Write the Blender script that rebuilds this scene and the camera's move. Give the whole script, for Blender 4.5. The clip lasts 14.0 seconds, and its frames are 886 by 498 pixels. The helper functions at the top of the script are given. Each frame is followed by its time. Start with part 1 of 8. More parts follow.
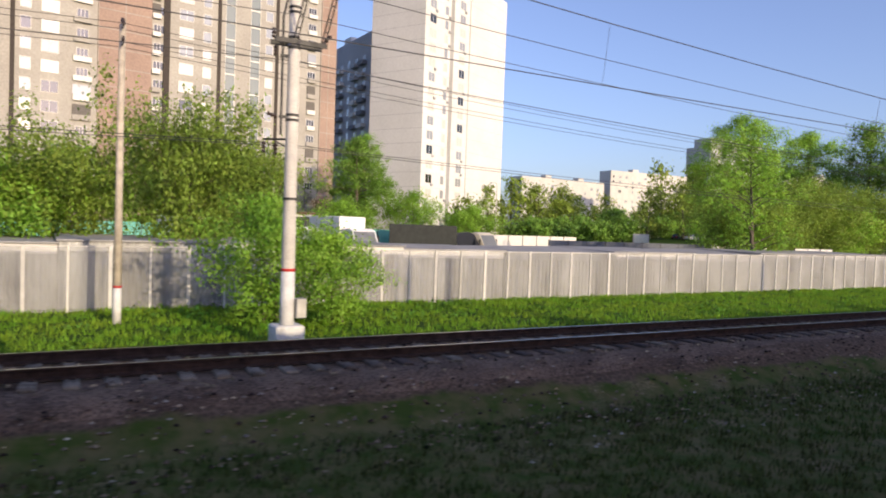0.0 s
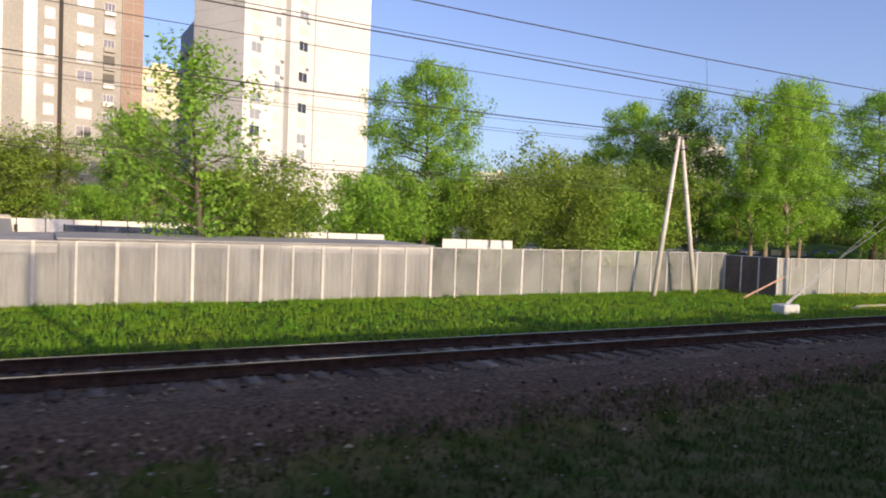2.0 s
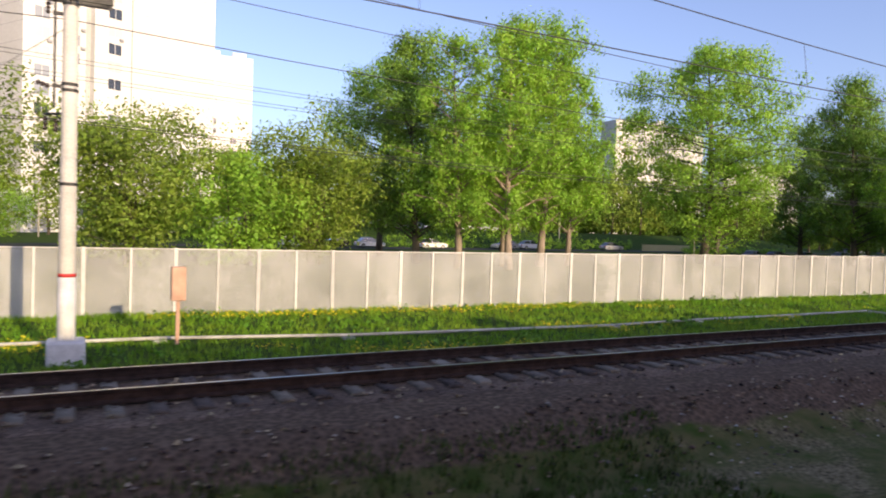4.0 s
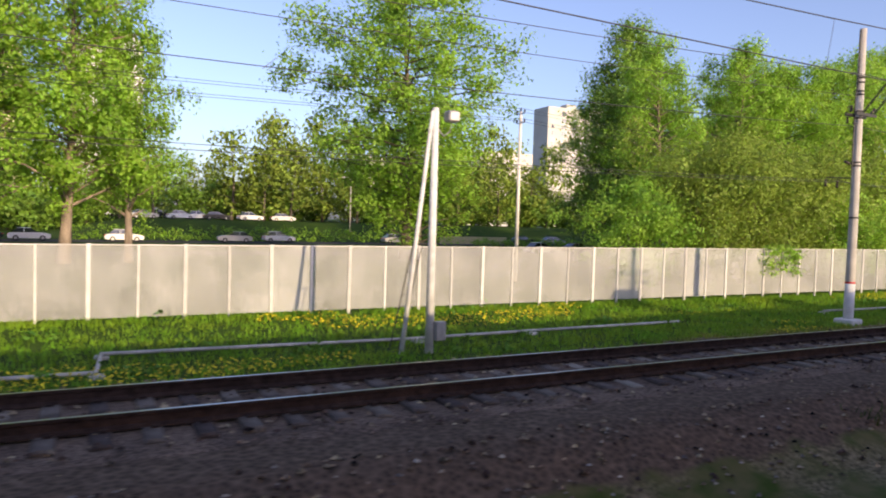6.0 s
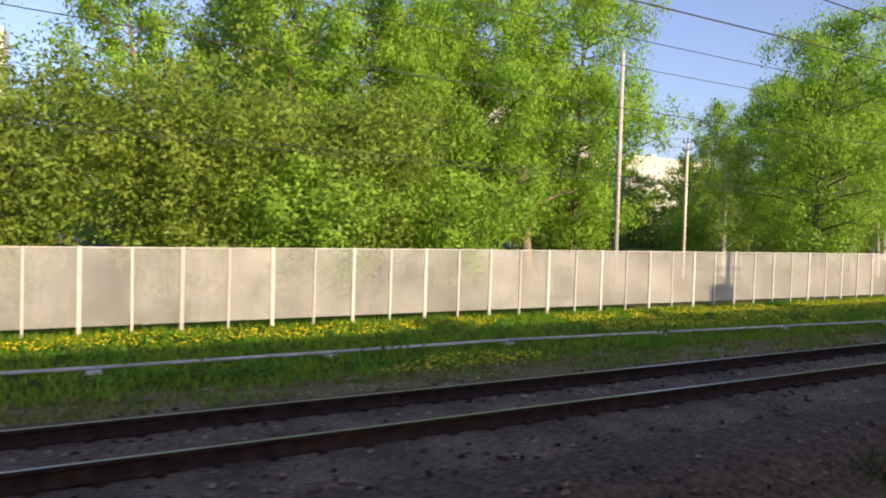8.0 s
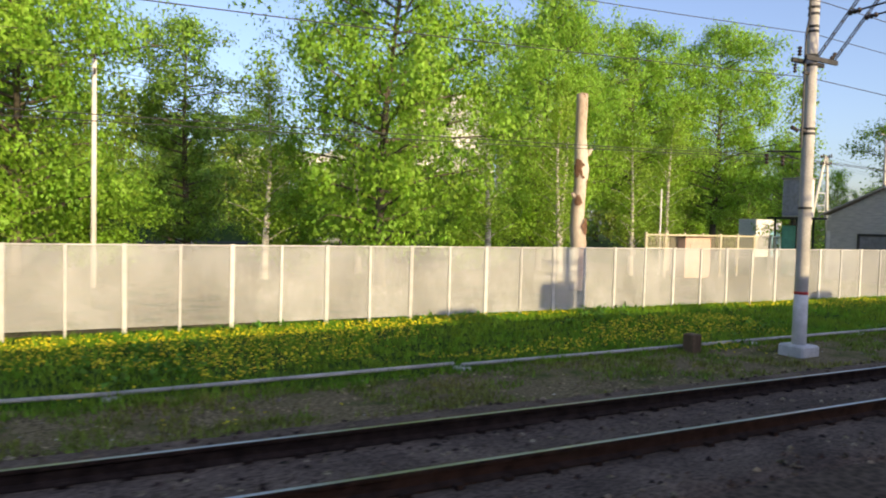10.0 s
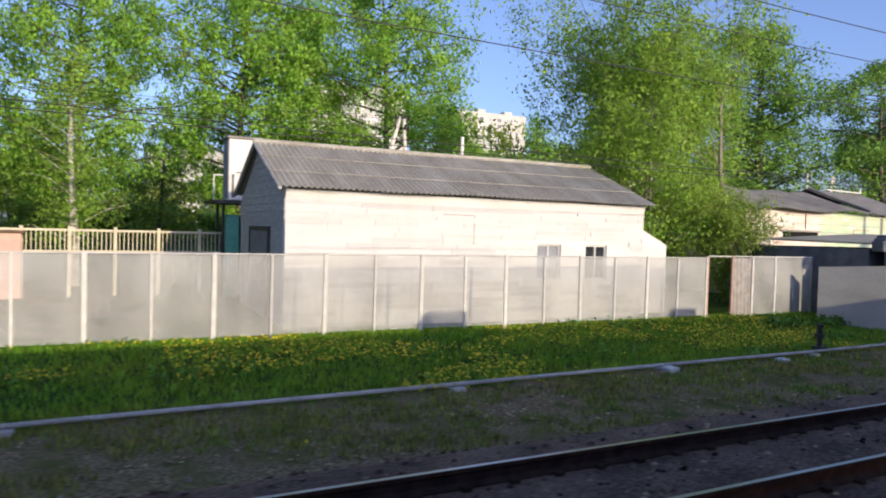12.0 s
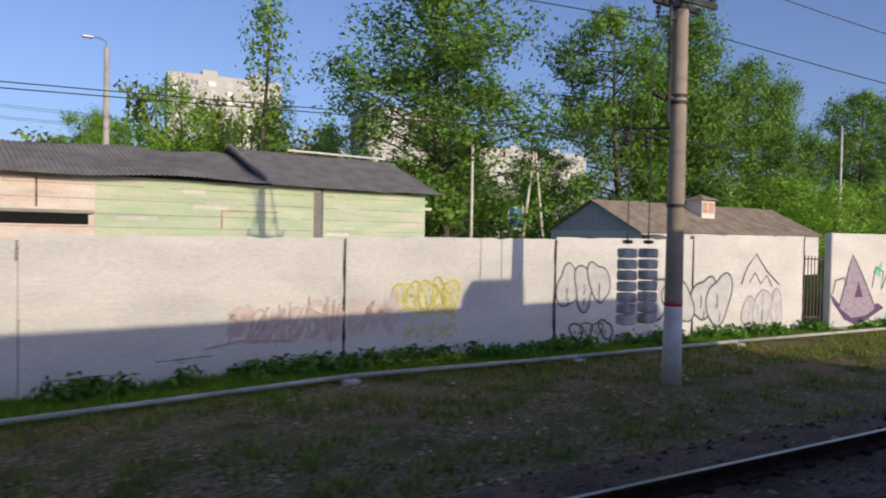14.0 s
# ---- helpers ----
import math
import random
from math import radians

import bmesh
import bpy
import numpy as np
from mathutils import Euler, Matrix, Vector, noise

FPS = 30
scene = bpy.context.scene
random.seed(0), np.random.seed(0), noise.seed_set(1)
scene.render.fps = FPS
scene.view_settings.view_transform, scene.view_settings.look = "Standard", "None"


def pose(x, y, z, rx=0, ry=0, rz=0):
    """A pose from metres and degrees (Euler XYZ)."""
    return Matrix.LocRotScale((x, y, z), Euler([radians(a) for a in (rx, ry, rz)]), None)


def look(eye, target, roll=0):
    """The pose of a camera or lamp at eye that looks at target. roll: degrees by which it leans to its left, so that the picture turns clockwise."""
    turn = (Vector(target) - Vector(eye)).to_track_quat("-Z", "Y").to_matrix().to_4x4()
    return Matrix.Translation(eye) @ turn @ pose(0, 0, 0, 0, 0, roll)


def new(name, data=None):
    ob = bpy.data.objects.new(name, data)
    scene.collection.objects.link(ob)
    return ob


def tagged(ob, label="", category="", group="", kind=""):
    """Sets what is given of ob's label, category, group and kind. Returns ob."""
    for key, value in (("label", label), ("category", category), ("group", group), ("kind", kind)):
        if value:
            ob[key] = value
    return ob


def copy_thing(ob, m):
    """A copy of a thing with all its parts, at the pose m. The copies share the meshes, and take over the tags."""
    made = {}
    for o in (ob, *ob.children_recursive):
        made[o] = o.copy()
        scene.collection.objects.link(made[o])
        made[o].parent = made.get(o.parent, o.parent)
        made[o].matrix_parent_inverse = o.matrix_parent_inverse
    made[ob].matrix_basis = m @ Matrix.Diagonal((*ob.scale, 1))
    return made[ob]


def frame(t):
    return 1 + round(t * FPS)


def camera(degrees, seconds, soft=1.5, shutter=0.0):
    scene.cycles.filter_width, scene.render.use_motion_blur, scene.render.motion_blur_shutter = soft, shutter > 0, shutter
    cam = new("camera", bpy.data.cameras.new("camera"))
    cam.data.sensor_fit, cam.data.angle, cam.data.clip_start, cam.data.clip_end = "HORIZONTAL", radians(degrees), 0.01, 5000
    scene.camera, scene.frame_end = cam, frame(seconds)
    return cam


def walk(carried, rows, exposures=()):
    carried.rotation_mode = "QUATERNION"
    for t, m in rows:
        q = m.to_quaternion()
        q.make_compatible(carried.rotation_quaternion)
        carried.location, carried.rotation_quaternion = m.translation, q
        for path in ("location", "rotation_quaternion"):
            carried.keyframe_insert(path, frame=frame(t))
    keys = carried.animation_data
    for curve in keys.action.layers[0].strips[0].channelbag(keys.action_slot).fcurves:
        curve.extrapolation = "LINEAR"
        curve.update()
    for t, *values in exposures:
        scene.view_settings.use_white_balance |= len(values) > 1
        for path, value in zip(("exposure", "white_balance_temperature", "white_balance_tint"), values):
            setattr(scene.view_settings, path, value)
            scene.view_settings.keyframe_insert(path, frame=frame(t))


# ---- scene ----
cam = camera(65.55, 14.0, soft=1.9, shutter=0.08)
PATH = [
    (0, (-2.430, -0.000, 2.472), (-1.4316, 1.7317, 2.4123), 1.96),
    (0.5, (8.982, -0.092, 2.472), (9.9686, 1.6464, 2.4091), 1.86),
    (1, (20.332, -0.159, 2.472), (21.3216, 1.5778, 2.4133), 1.87),
    (1.5, (31.626, -0.204, 2.472), (32.6258, 1.5270, 2.4136), 1.84),
    (2, (42.866, -0.228, 2.472), (43.8655, 1.5035, 2.4086), 2.14),
    (2.5, (54.059, -0.233, 2.472), (55.0535, 1.5005, 2.4086), 2.10),
    (2.7, (58.523, -0.231, 2.472), (59.5188, 1.5025, 2.4070), 2.24),
    (4.8, (105.048, -0.079, 2.472), (106.0050, 1.6757, 2.4040), 1.69),
    (5, (109.452, -0.056, 2.472), (110.4167, 1.6947, 2.4032), 1.78),
    (5.5, (120.447, 0.006, 2.472), (121.4043, 1.7608, 2.3944), 1.83),
    (6, (131.425, 0.073, 2.472), (132.4051, 1.8143, 2.3929), 1.69),
    (6.5, (142.390, 0.141, 2.472), (143.4005, 1.8653, 2.4005), 1.95),
    (7, (153.346, 0.209, 2.472), (154.3549, 1.9345, 2.4024), 2.27),
    (7.2, (157.727, 0.236, 2.472), (158.7792, 1.9356, 2.4115), 1.72),
    (9.3, (203.757, 0.463, 2.472), (204.7103, 2.2199, 2.3951), 1.48),
    (9.5, (208.151, 0.477, 2.472), (209.1055, 2.2322, 2.3949), 1.51),
    (10, (219.147, 0.501, 2.472), (220.1025, 2.2563, 2.3930), 1.47),
    (10.5, (230.166, 0.511, 2.472), (231.1207, 2.2666, 2.3986), 1.71),
    (11, (241.211, 0.504, 2.472), (242.1808, 2.2519, 2.4056), 1.94),
    (11.5, (252.287, 0.479, 2.472), (253.2610, 2.2246, 2.4156), 1.49),
    (12, (263.398, 0.433, 2.472), (264.3713, 2.1791, 2.4140), 1.63),
    (12.5, (274.549, 0.364, 2.472), (275.5358, 2.1029, 2.4224), 1.48),
    (13, (285.744, 0.270, 2.472), (286.7556, 1.9949, 2.4203), 1.61),
    (13.5, (296.988, 0.150, 2.472), (298.0110, 1.8675, 2.4250), 0.92),
    (14, (308.285, -0.000, 2.472), (309.3266, 1.7065, 2.4260), 1.09),
]
walk(cam, [(t, look(eye, target, roll)) for t, eye, target, roll in PATH], exposures=[(0.0, 0.95, 8450, 20), (1.5, 0.95, 8450, 20), (2.7, 1.0, 8700, 22), (5.0, 1.32, 9300, 21), (7.0, 1.12, 9200, 23), (9.5, 1.3, 9900, 13), (10.5, 1.27, 9300, 14), (11.0, 1.2, 8300, 17), (12.5, 0.88, 7500, 18), (13.2, 0.82, 7750, 18), (14.0, 0.32, 7500, 17)])

# ---- world and sun ----
SUN_EL, SUN_AZ = 15.7, 10.0  # degrees: height, and turn from -y towards +x
world = bpy.data.worlds.new("world")
scene.world = world
world.use_nodes = True
wn = world.node_tree
bg = wn.nodes["Background"]
sky = wn.nodes.new("ShaderNodeTexSky")
sky.sky_type = "NISHITA"
sky.sun_disc = False
sky.sun_elevation = radians(SUN_EL)
sky.sun_rotation = radians(180 - SUN_AZ)
sky.air_density, sky.dust_density, sky.ozone_density = 1.0, 1.7, 7.0
haze = wn.nodes.new("ShaderNodeMix")
haze.data_type, haze.blend_type = "RGBA", "MULTIPLY"
haze.inputs["Factor"].default_value, haze.inputs["B"].default_value = 1.0, (1.14, 0.98, 1.04, 1)
wn.links.new(sky.outputs[0], haze.inputs["A"])
pale = wn.nodes.new("ShaderNodeHueSaturation")
pale.inputs["Saturation"].default_value = 0.95
wn.links.new(haze.outputs["Result"], pale.inputs["Color"])
wn.links.new(pale.outputs[0], bg.inputs[0])
bg.inputs[1].default_value = 0.146
sun = new("sun", bpy.data.lights.new("sun", "SUN"))
sun.data.energy, sun.data.angle, sun.data.color = 2.2, radians(0.53), (0.97, 0.925, 0.72)
to_sun = Vector((math.sin(radians(SUN_AZ)) * math.cos(radians(SUN_EL)), -math.cos(radians(SUN_AZ)) * math.cos(radians(SUN_EL)), math.sin(radians(SUN_EL))))
sun.matrix_world = look(to_sun * 50 + Vector((150, 0, 0)), Vector((150, 0, 0)))

# ---- materials ----
def material(name, base, rough=0.8, metal=0.0, vary=0.25, scale=3.0, grain=40.0, bump=0.15, second=None, per="", alpha=1.0, translucent=0.0, spec=0.5, coords="Object", streak=None):
    """A surface with blotches and grain at two sizes; per: 'object' or 'island' shifts each piece's tone."""
    m = bpy.data.materials.new(name)
    m.use_nodes = True
    nt = m.node_tree
    N, L = nt.nodes, nt.links
    b = N["Principled BSDF"]
    out = N["Material Output"]
    tc = N.new("ShaderNodeTexCoord")
    src = N.new("ShaderNodeNewGeometry").outputs["Position"] if coords == "World" else tc.outputs[coords]
    if streak:
        mp = N.new("ShaderNodeMapping")
        mp.inputs["Scale"].default_value = streak
        L.new(src, mp.inputs["Vector"])
        src = mp.outputs[0]
    n1 = N.new("ShaderNodeTexNoise")
    n1.inputs["Scale"].default_value, n1.inputs["Detail"].default_value = scale, 5
    n2 = N.new("ShaderNodeTexNoise")
    n2.inputs["Scale"].default_value, n2.inputs["Detail"].default_value = grain, 4
    L.new(src, n1.inputs["Vector"])
    L.new(src, n2.inputs["Vector"])
    second = second or tuple(c * (1 - vary * 1.6) for c in base)
    ramp = N.new("ShaderNodeMapRange")
    ramp.inputs["From Min"].default_value, ramp.inputs["From Max"].default_value = 0.35, 0.68
    L.new(n1.outputs["Fac"], ramp.inputs["Value"])
    mix = N.new("ShaderNodeMix")
    mix.data_type = "RGBA"
    mix.inputs["A"].default_value, mix.inputs["B"].default_value = (*base, 1), (*second, 1)
    L.new(ramp.outputs[0], mix.inputs["Factor"])
    gr = N.new("ShaderNodeMapRange")
    gr.inputs["From Min"].default_value, gr.inputs["From Max"].default_value = 0.25, 0.75
    gr.inputs["To Min"].default_value, gr.inputs["To Max"].default_value = 1 - vary, 1 + vary
    L.new(n2.outputs["Fac"], gr.inputs["Value"])
    hsv = N.new("ShaderNodeHueSaturation")
    L.new(mix.outputs["Result"], hsv.inputs["Color"])
    val = gr.outputs[0]
    if per:
        if per == "object":
            rnd = N.new("ShaderNodeObjectInfo").outputs["Random"]
        else:
            rnd = N.new("ShaderNodeNewGeometry").outputs["Random Per Island"]
        pr = N.new("ShaderNodeMapRange")
        pr.inputs["To Min"].default_value, pr.inputs["To Max"].default_value = 1 - vary * 1.2, 1 + vary * 1.2
        L.new(rnd, pr.inputs["Value"])
        mul = N.new("ShaderNodeMath")
        mul.operation = "MULTIPLY"
        L.new(val, mul.inputs[0])
        L.new(pr.outputs[0], mul.inputs[1])
        val = mul.outputs[0]
        hr = N.new("ShaderNodeMapRange")
        hr.inputs["To Min"].default_value, hr.inputs["To Max"].default_value = 0.5 - vary * 0.05, 0.5 + vary * 0.05
        L.new(rnd, hr.inputs["Value"])
        L.new(hr.outputs[0], hsv.inputs["Hue"])
    L.new(val, hsv.inputs["Value"])
    L.new(hsv.outputs[0], b.inputs["Base Color"])
    b.inputs["Roughness"].default_value, b.inputs["Metallic"].default_value = rough, metal
    b.inputs["Specular IOR Level"].default_value = spec if rough < 0.82 else min(spec, 0.15)
    if bump:
        bp = N.new("ShaderNodeBump")
        bp.inputs["Strength"].default_value, bp.inputs["Distance"].default_value = bump, 0.02
        L.new(n2.outputs["Fac"], bp.inputs["Height"])
        L.new(bp.outputs[0], b.inputs["Normal"])
    sh = b.outputs[0]
    if translucent:
        tr = N.new("ShaderNodeBsdfTranslucent")
        L.new(hsv.outputs[0], tr.inputs["Color"])
        ms = N.new("ShaderNodeMixShader")
        ms.inputs[0].default_value = translucent
        L.new(sh, ms.inputs[1])
        L.new(tr.outputs[0], ms.inputs[2])
        sh = ms.outputs[0]
    if alpha < 1:
        tp = N.new("ShaderNodeBsdfTransparent")
        ms = N.new("ShaderNodeMixShader")
        ms.inputs[0].default_value = alpha
        L.new(tp.outputs[0], ms.inputs[1])
        L.new(sh, ms.inputs[2])
        sh = ms.outputs[0]
    if sh != b.outputs[0]:
        L.new(sh, out.inputs["Surface"])
    return m


def ground_material():
    """Grass, trodden earth and gravel, blended by the masks stored on the sheet."""
    m = material("ground_cover", (0.025, 0.068, 0.010), 0.95, 0, 0.35, 0.6, 9.0, 0.6, (0.045, 0.085, 0.013), coords="World", spec=0.1)
    nt = m.node_tree
    N, L = nt.nodes, nt.links
    b = N["Principled BSDF"]
    old = b.inputs["Base Color"].links[0].from_socket
    geo = N.new("ShaderNodeNewGeometry")
    at = N.new("ShaderNodeAttribute")
    at.attribute_name = "cover"
    sep = N.new("ShaderNodeSeparateColor")
    L.new(at.outputs["Color"], sep.inputs[0])
    n = N.new("ShaderNodeTexNoise")
    n.inputs["Scale"].default_value, n.inputs["Detail"].default_value = 0.9, 6
    L.new(geo.outputs["Position"], n.inputs["Vector"])
    ne = N.new("ShaderNodeTexNoise")
    ne.inputs["Scale"].default_value, ne.inputs["Detail"].default_value = 14.0, 5
    L.new(geo.outputs["Position"], ne.inputs["Vector"])
    earth = N.new("ShaderNodeMix")
    earth.data_type = "RGBA"
    earth.inputs["A"].default_value, earth.inputs["B"].default_value = (0.095, 0.075, 0.038, 1), (0.30, 0.23, 0.13, 1)
    def stretch(socket, lo, hi):
        r = N.new("ShaderNodeMapRange")
        r.inputs["From Min"].default_value, r.inputs["From Max"].default_value = lo, hi
        L.new(socket, r.inputs["Value"])
        return r.outputs[0]
    L.new(stretch(ne.outputs["Fac"], 0.38, 0.66), earth.inputs["Factor"])
    gravel = N.new("ShaderNodeMix")
    gravel.data_type = "RGBA"
    gravel.inputs["A"].default_value, gravel.inputs["B"].default_value = (0.047, 0.032, 0.022, 1), (0.20, 0.132, 0.09, 1)
    vo = N.new("ShaderNodeTexVoronoi")
    vo.inputs["Scale"].default_value = 11.0
    L.new(geo.outputs["Position"], vo.inputs["Vector"])
    L.new(vo.outputs["Distance"], gravel.inputs["Factor"])
    # dark turf: between the tracks its colour carries the train's shade
    turf = N.new("ShaderNodeMix")
    turf.data_type = "RGBA"
    turf.inputs["A"].default_value, turf.inputs["B"].default_value = (0.052, 0.085, 0.016, 1), (0.145, 0.122, 0.052, 1)
    nt2 = N.new("ShaderNodeTexNoise")
    nt2.inputs["Scale"].default_value, nt2.inputs["Detail"].default_value = 2.2, 8
    L.new(geo.outputs["Position"], nt2.inputs["Vector"])
    L.new(stretch(nt2.outputs["Fac"], 0.36, 0.64), turf.inputs["Factor"])
    last = old
    for k, colour in (("Blue", turf.outputs["Result"]), ("Red", earth.outputs["Result"]), ("Green", gravel.outputs["Result"])):
        add = N.new("ShaderNodeMath")
        add.operation = "ADD"
        L.new(sep.outputs[k], add.inputs[0])
        L.new(n.outputs["Fac"], add.inputs[1])
        mr = N.new("ShaderNodeMapRange")
        mr.inputs["From Min"].default_value, mr.inputs["From Max"].default_value = 0.92, 1.08
        L.new(add.outputs[0], mr.inputs["Value"])
        mx = N.new("ShaderNodeMix")
        mx.data_type = "RGBA"
        L.new(mr.outputs[0], mx.inputs["Factor"])
        L.new(last, mx.inputs["A"])
        if isinstance(colour, tuple):
            mx.inputs["B"].default_value = colour
        else:
            L.new(colour, mx.inputs["B"])
        last = mx.outputs["Result"]
    L.new(last, b.inputs["Base Color"])
    return m


def glass_material(name, tint, rough=0.05):
    m = bpy.data.materials.new(name)
    m.use_nodes = True
    b = m.node_tree.nodes["Principled BSDF"]
    b.inputs["Base Color"].default_value = (*tint, 1)
    b.inputs["Roughness"].default_value = rough
    b.inputs["Specular IOR Level"].default_value = 0.9
    b.inputs["Coat Weight"].default_value = 0.6
    return m


GROUND = ground_material()
BALLAST = material("ballast_stone", (0.195, 0.132, 0.094), 0.95, 0, 0.75, 1.2, 22.0, 1.0, (0.10, 0.068, 0.05), coords="World")
STONE = material("loose_stone", (0.29, 0.2, 0.14), 0.95, 0, 0.7, 4, 30, 0.5, per="island")
PALE_STONE = material("pale_loose_stone", (0.40, 0.35, 0.29), 0.95, 0, 0.45, 4, 30, 0.5, per="island")
RAIL_TOP = material("polished_rail_head", (0.50, 0.485, 0.465), 0.3, 1.0, 0.1, 3, 60, 0.05)
RAIL_SIDE = material("rusty_rail_web", (0.07, 0.042, 0.032), 0.85, 0.2, 0.35, 6, 60, 0.4)
SLEEPER = material("sleeper_concrete", (0.19, 0.15, 0.12), 0.9, 0, 0.4, 3, 50, 0.5, per="object")
SLEEPER_PALE = material("fresh_sleeper_concrete", (0.32, 0.275, 0.215), 0.9, 0, 0.2, 3, 50, 0.4)
CONCRETE = material("pole_concrete", (0.48, 0.455, 0.42), 0.9, 0, 0.22, 1.2, 30, 0.35, (0.35, 0.325, 0.30))
LIGHT_CONCRETE = material("light_pole_concrete", (0.57, 0.545, 0.505), 0.9, 0, 0.2, 1.2, 30, 0.35, (0.45, 0.425, 0.39))
TAN_CONCRETE = material("tan_pole_concrete", (0.37, 0.315, 0.255), 0.9, 0, 0.2, 1.2, 30, 0.35, (0.27, 0.225, 0.185))
PALE_CONCRETE = material("pale_pole_concrete", (0.68, 0.64, 0.58), 0.9, 0, 0.16, 1.2, 30, 0.3, (0.56, 0.52, 0.46))
WHITEWASH = material("whitewashed_concrete", (0.66, 0.66, 0.65), 0.85, 0, 0.15, 3, 40, 0.3)
RED_PAINT = material("red_paint", (0.55, 0.03, 0.03), 0.6, 0, 0.15)
STEEL = material("dark_galvanised_steel", (0.06, 0.06, 0.06), 0.6, 0.5, 0.3)
GALV = material("galvanised_steel", (0.42, 0.42, 0.42), 0.5, 0.6, 0.2)
INSULATOR = material("brown_insulator", (0.045, 0.03, 0.025), 0.25, 0, 0.2)
WIRE = material("wire_metal", (0.05, 0.05, 0.055), 0.6, 0.4, 0.1)
def mesh_material(name, base, second, solid, opened, pitch):
    """Woven steel mesh: fine holes in rows, more closed where dirt has gathered."""
    m = material(name, base, 0.75, 0.0, 0.10, 0.5, 8, 0.1, second, alpha=0.5, coords="World", streak=(1, 1, 0.3), per="object")
    N, L = m.node_tree.nodes, m.node_tree.links
    ms = next(n for n in N if n.type == "MIX_SHADER")
    pos = N.new("ShaderNodeNewGeometry")
    sep = N.new("ShaderNodeSeparateXYZ")
    L.new(pos.outputs["Position"], sep.inputs[0])
    waves = []
    for axis, k in (("X", 1.0), ("Z", 1.25)):
        sc = N.new("ShaderNodeMath")
        sc.operation, sc.inputs[1].default_value = "MULTIPLY", 2 * math.pi / pitch * k
        L.new(sep.outputs[axis], sc.inputs[0])
        sn = N.new("ShaderNodeMath")
        sn.operation = "SINE"
        L.new(sc.outputs[0], sn.inputs[0])
        waves.append(sn)
    mul = N.new("ShaderNodeMath")
    mul.operation = "MULTIPLY"
    L.new(waves[0].outputs[0], mul.inputs[0])
    L.new(waves[1].outputs[0], mul.inputs[1])
    mr = N.new("ShaderNodeMapRange")
    mr.inputs["From Min"].default_value, mr.inputs["From Max"].default_value = -0.35, 0.35
    mr.inputs["To Min"].default_value, mr.inputs["To Max"].default_value = opened, solid
    L.new(mul.outputs[0], mr.inputs["Value"])
    no = N.new("ShaderNodeTexNoise")
    no.inputs["Scale"].default_value, no.inputs["Detail"].default_value = 0.6, 4
    L.new(pos.outputs["Position"], no.inputs["Vector"])
    dirt = N.new("ShaderNodeMapRange")
    dirt.inputs["From Min"].default_value, dirt.inputs["From Max"].default_value = 0.3, 0.7
    dirt.inputs["To Min"].default_value, dirt.inputs["To Max"].default_value = -0.1, 0.12
    L.new(no.outputs["Fac"], dirt.inputs["Value"])
    add = N.new("ShaderNodeMath")
    add.operation = "ADD"
    L.new(mr.outputs[0], add.inputs[0])
    L.new(dirt.outputs[0], add.inputs[1])
    L.new(add.outputs[0], ms.inputs[0])
    return m


MESH_A = mesh_material("fence_steel_mesh", (0.60, 0.60, 0.58), (0.49, 0.49, 0.475), 0.60, 0.13, 0.09)
MESH_B = mesh_material("grey_fence_steel_mesh", (0.47, 0.475, 0.47), (0.33, 0.33, 0.325), 0.52, 0.14, 0.09)
# brown of the fence return, darkened for its shade, and of the rusted gate
SHADE_AND_RUST = material("shade_and_rust_brown", (0.17, 0.13, 0.11), 0.9, 0, 0.3, 1.5, 20, 0.3, (0.11, 0.085, 0.075), streak=(1, 1, 0.3))
POST = material("painted_fence_post", (0.60, 0.585, 0.555), 0.6, 0, 0.15, 2, 30, 0.2, per="object")
WALL_WHITE = material("whitewashed_wall", (0.715, 0.70, 0.67), 0.9, 0, 0.10, 0.8, 14, 0.3, (0.60, 0.585, 0.56), coords="World", streak=(0.6, 0.6, 1.6))
BRICK_GREYER = material("greyer_whitewashed_brick", (0.52, 0.50, 0.475), 0.9, 0, 0.12, 1.0, 25, 0.3, (0.40, 0.385, 0.37), per="object")
BRICK_WHITE = material("whitewashed_brick", (0.63, 0.615, 0.595), 0.9, 0, 0.05, 1.0, 25, 0.3, (0.58, 0.565, 0.545), per="object")
BLOCK_PALE = material("limewashed_block", (0.70, 0.66, 0.60), 0.95, 0, 0.12, 2, 20, 0.5, (0.60, 0.56, 0.51), per="object")
# grey block, darkened and blued for the side turned from the sun
BLOCK_GREY_SHADED = material("shaded_grey_block", (0.16, 0.17, 0.19), 0.95, 0, 0.25, 2, 30, 0.5, (0.11, 0.115, 0.13))
SLATE = material("weathered_asbestos_slate", (0.38, 0.365, 0.32), 0.95, 0, 0.28, 1.1, 25, 0.4, (0.27, 0.25, 0.21), streak=(1, 0.35, 1))
SLATE_DARK = material("dark_slate", (0.19, 0.185, 0.182), 0.85, 0, 0.25, 1.3, 25, 0.35, (0.27, 0.255, 0.235))
SLATE_BROWN = material("mossy_brown_slate", (0.44, 0.36, 0.27), 0.95, 0, 0.3, 0.9, 20, 0.4, (0.27, 0.215, 0.165))
WOOD_GREY = material("weathered_grey_planks", (0.54, 0.52, 0.49), 0.95, 0, 0.25, 1.5, 30, 0.5, (0.40, 0.385, 0.37), streak=(1, 1, 6))
WOOD_BROWN = material("brown_wood", (0.17, 0.115, 0.075), 0.9, 0, 0.3, 2, 30, 0.4, streak=(1, 1, 0.3))
FLAKED = material("flaked_render", (0.40, 0.37, 0.34), 0.95, 0, 0.3)
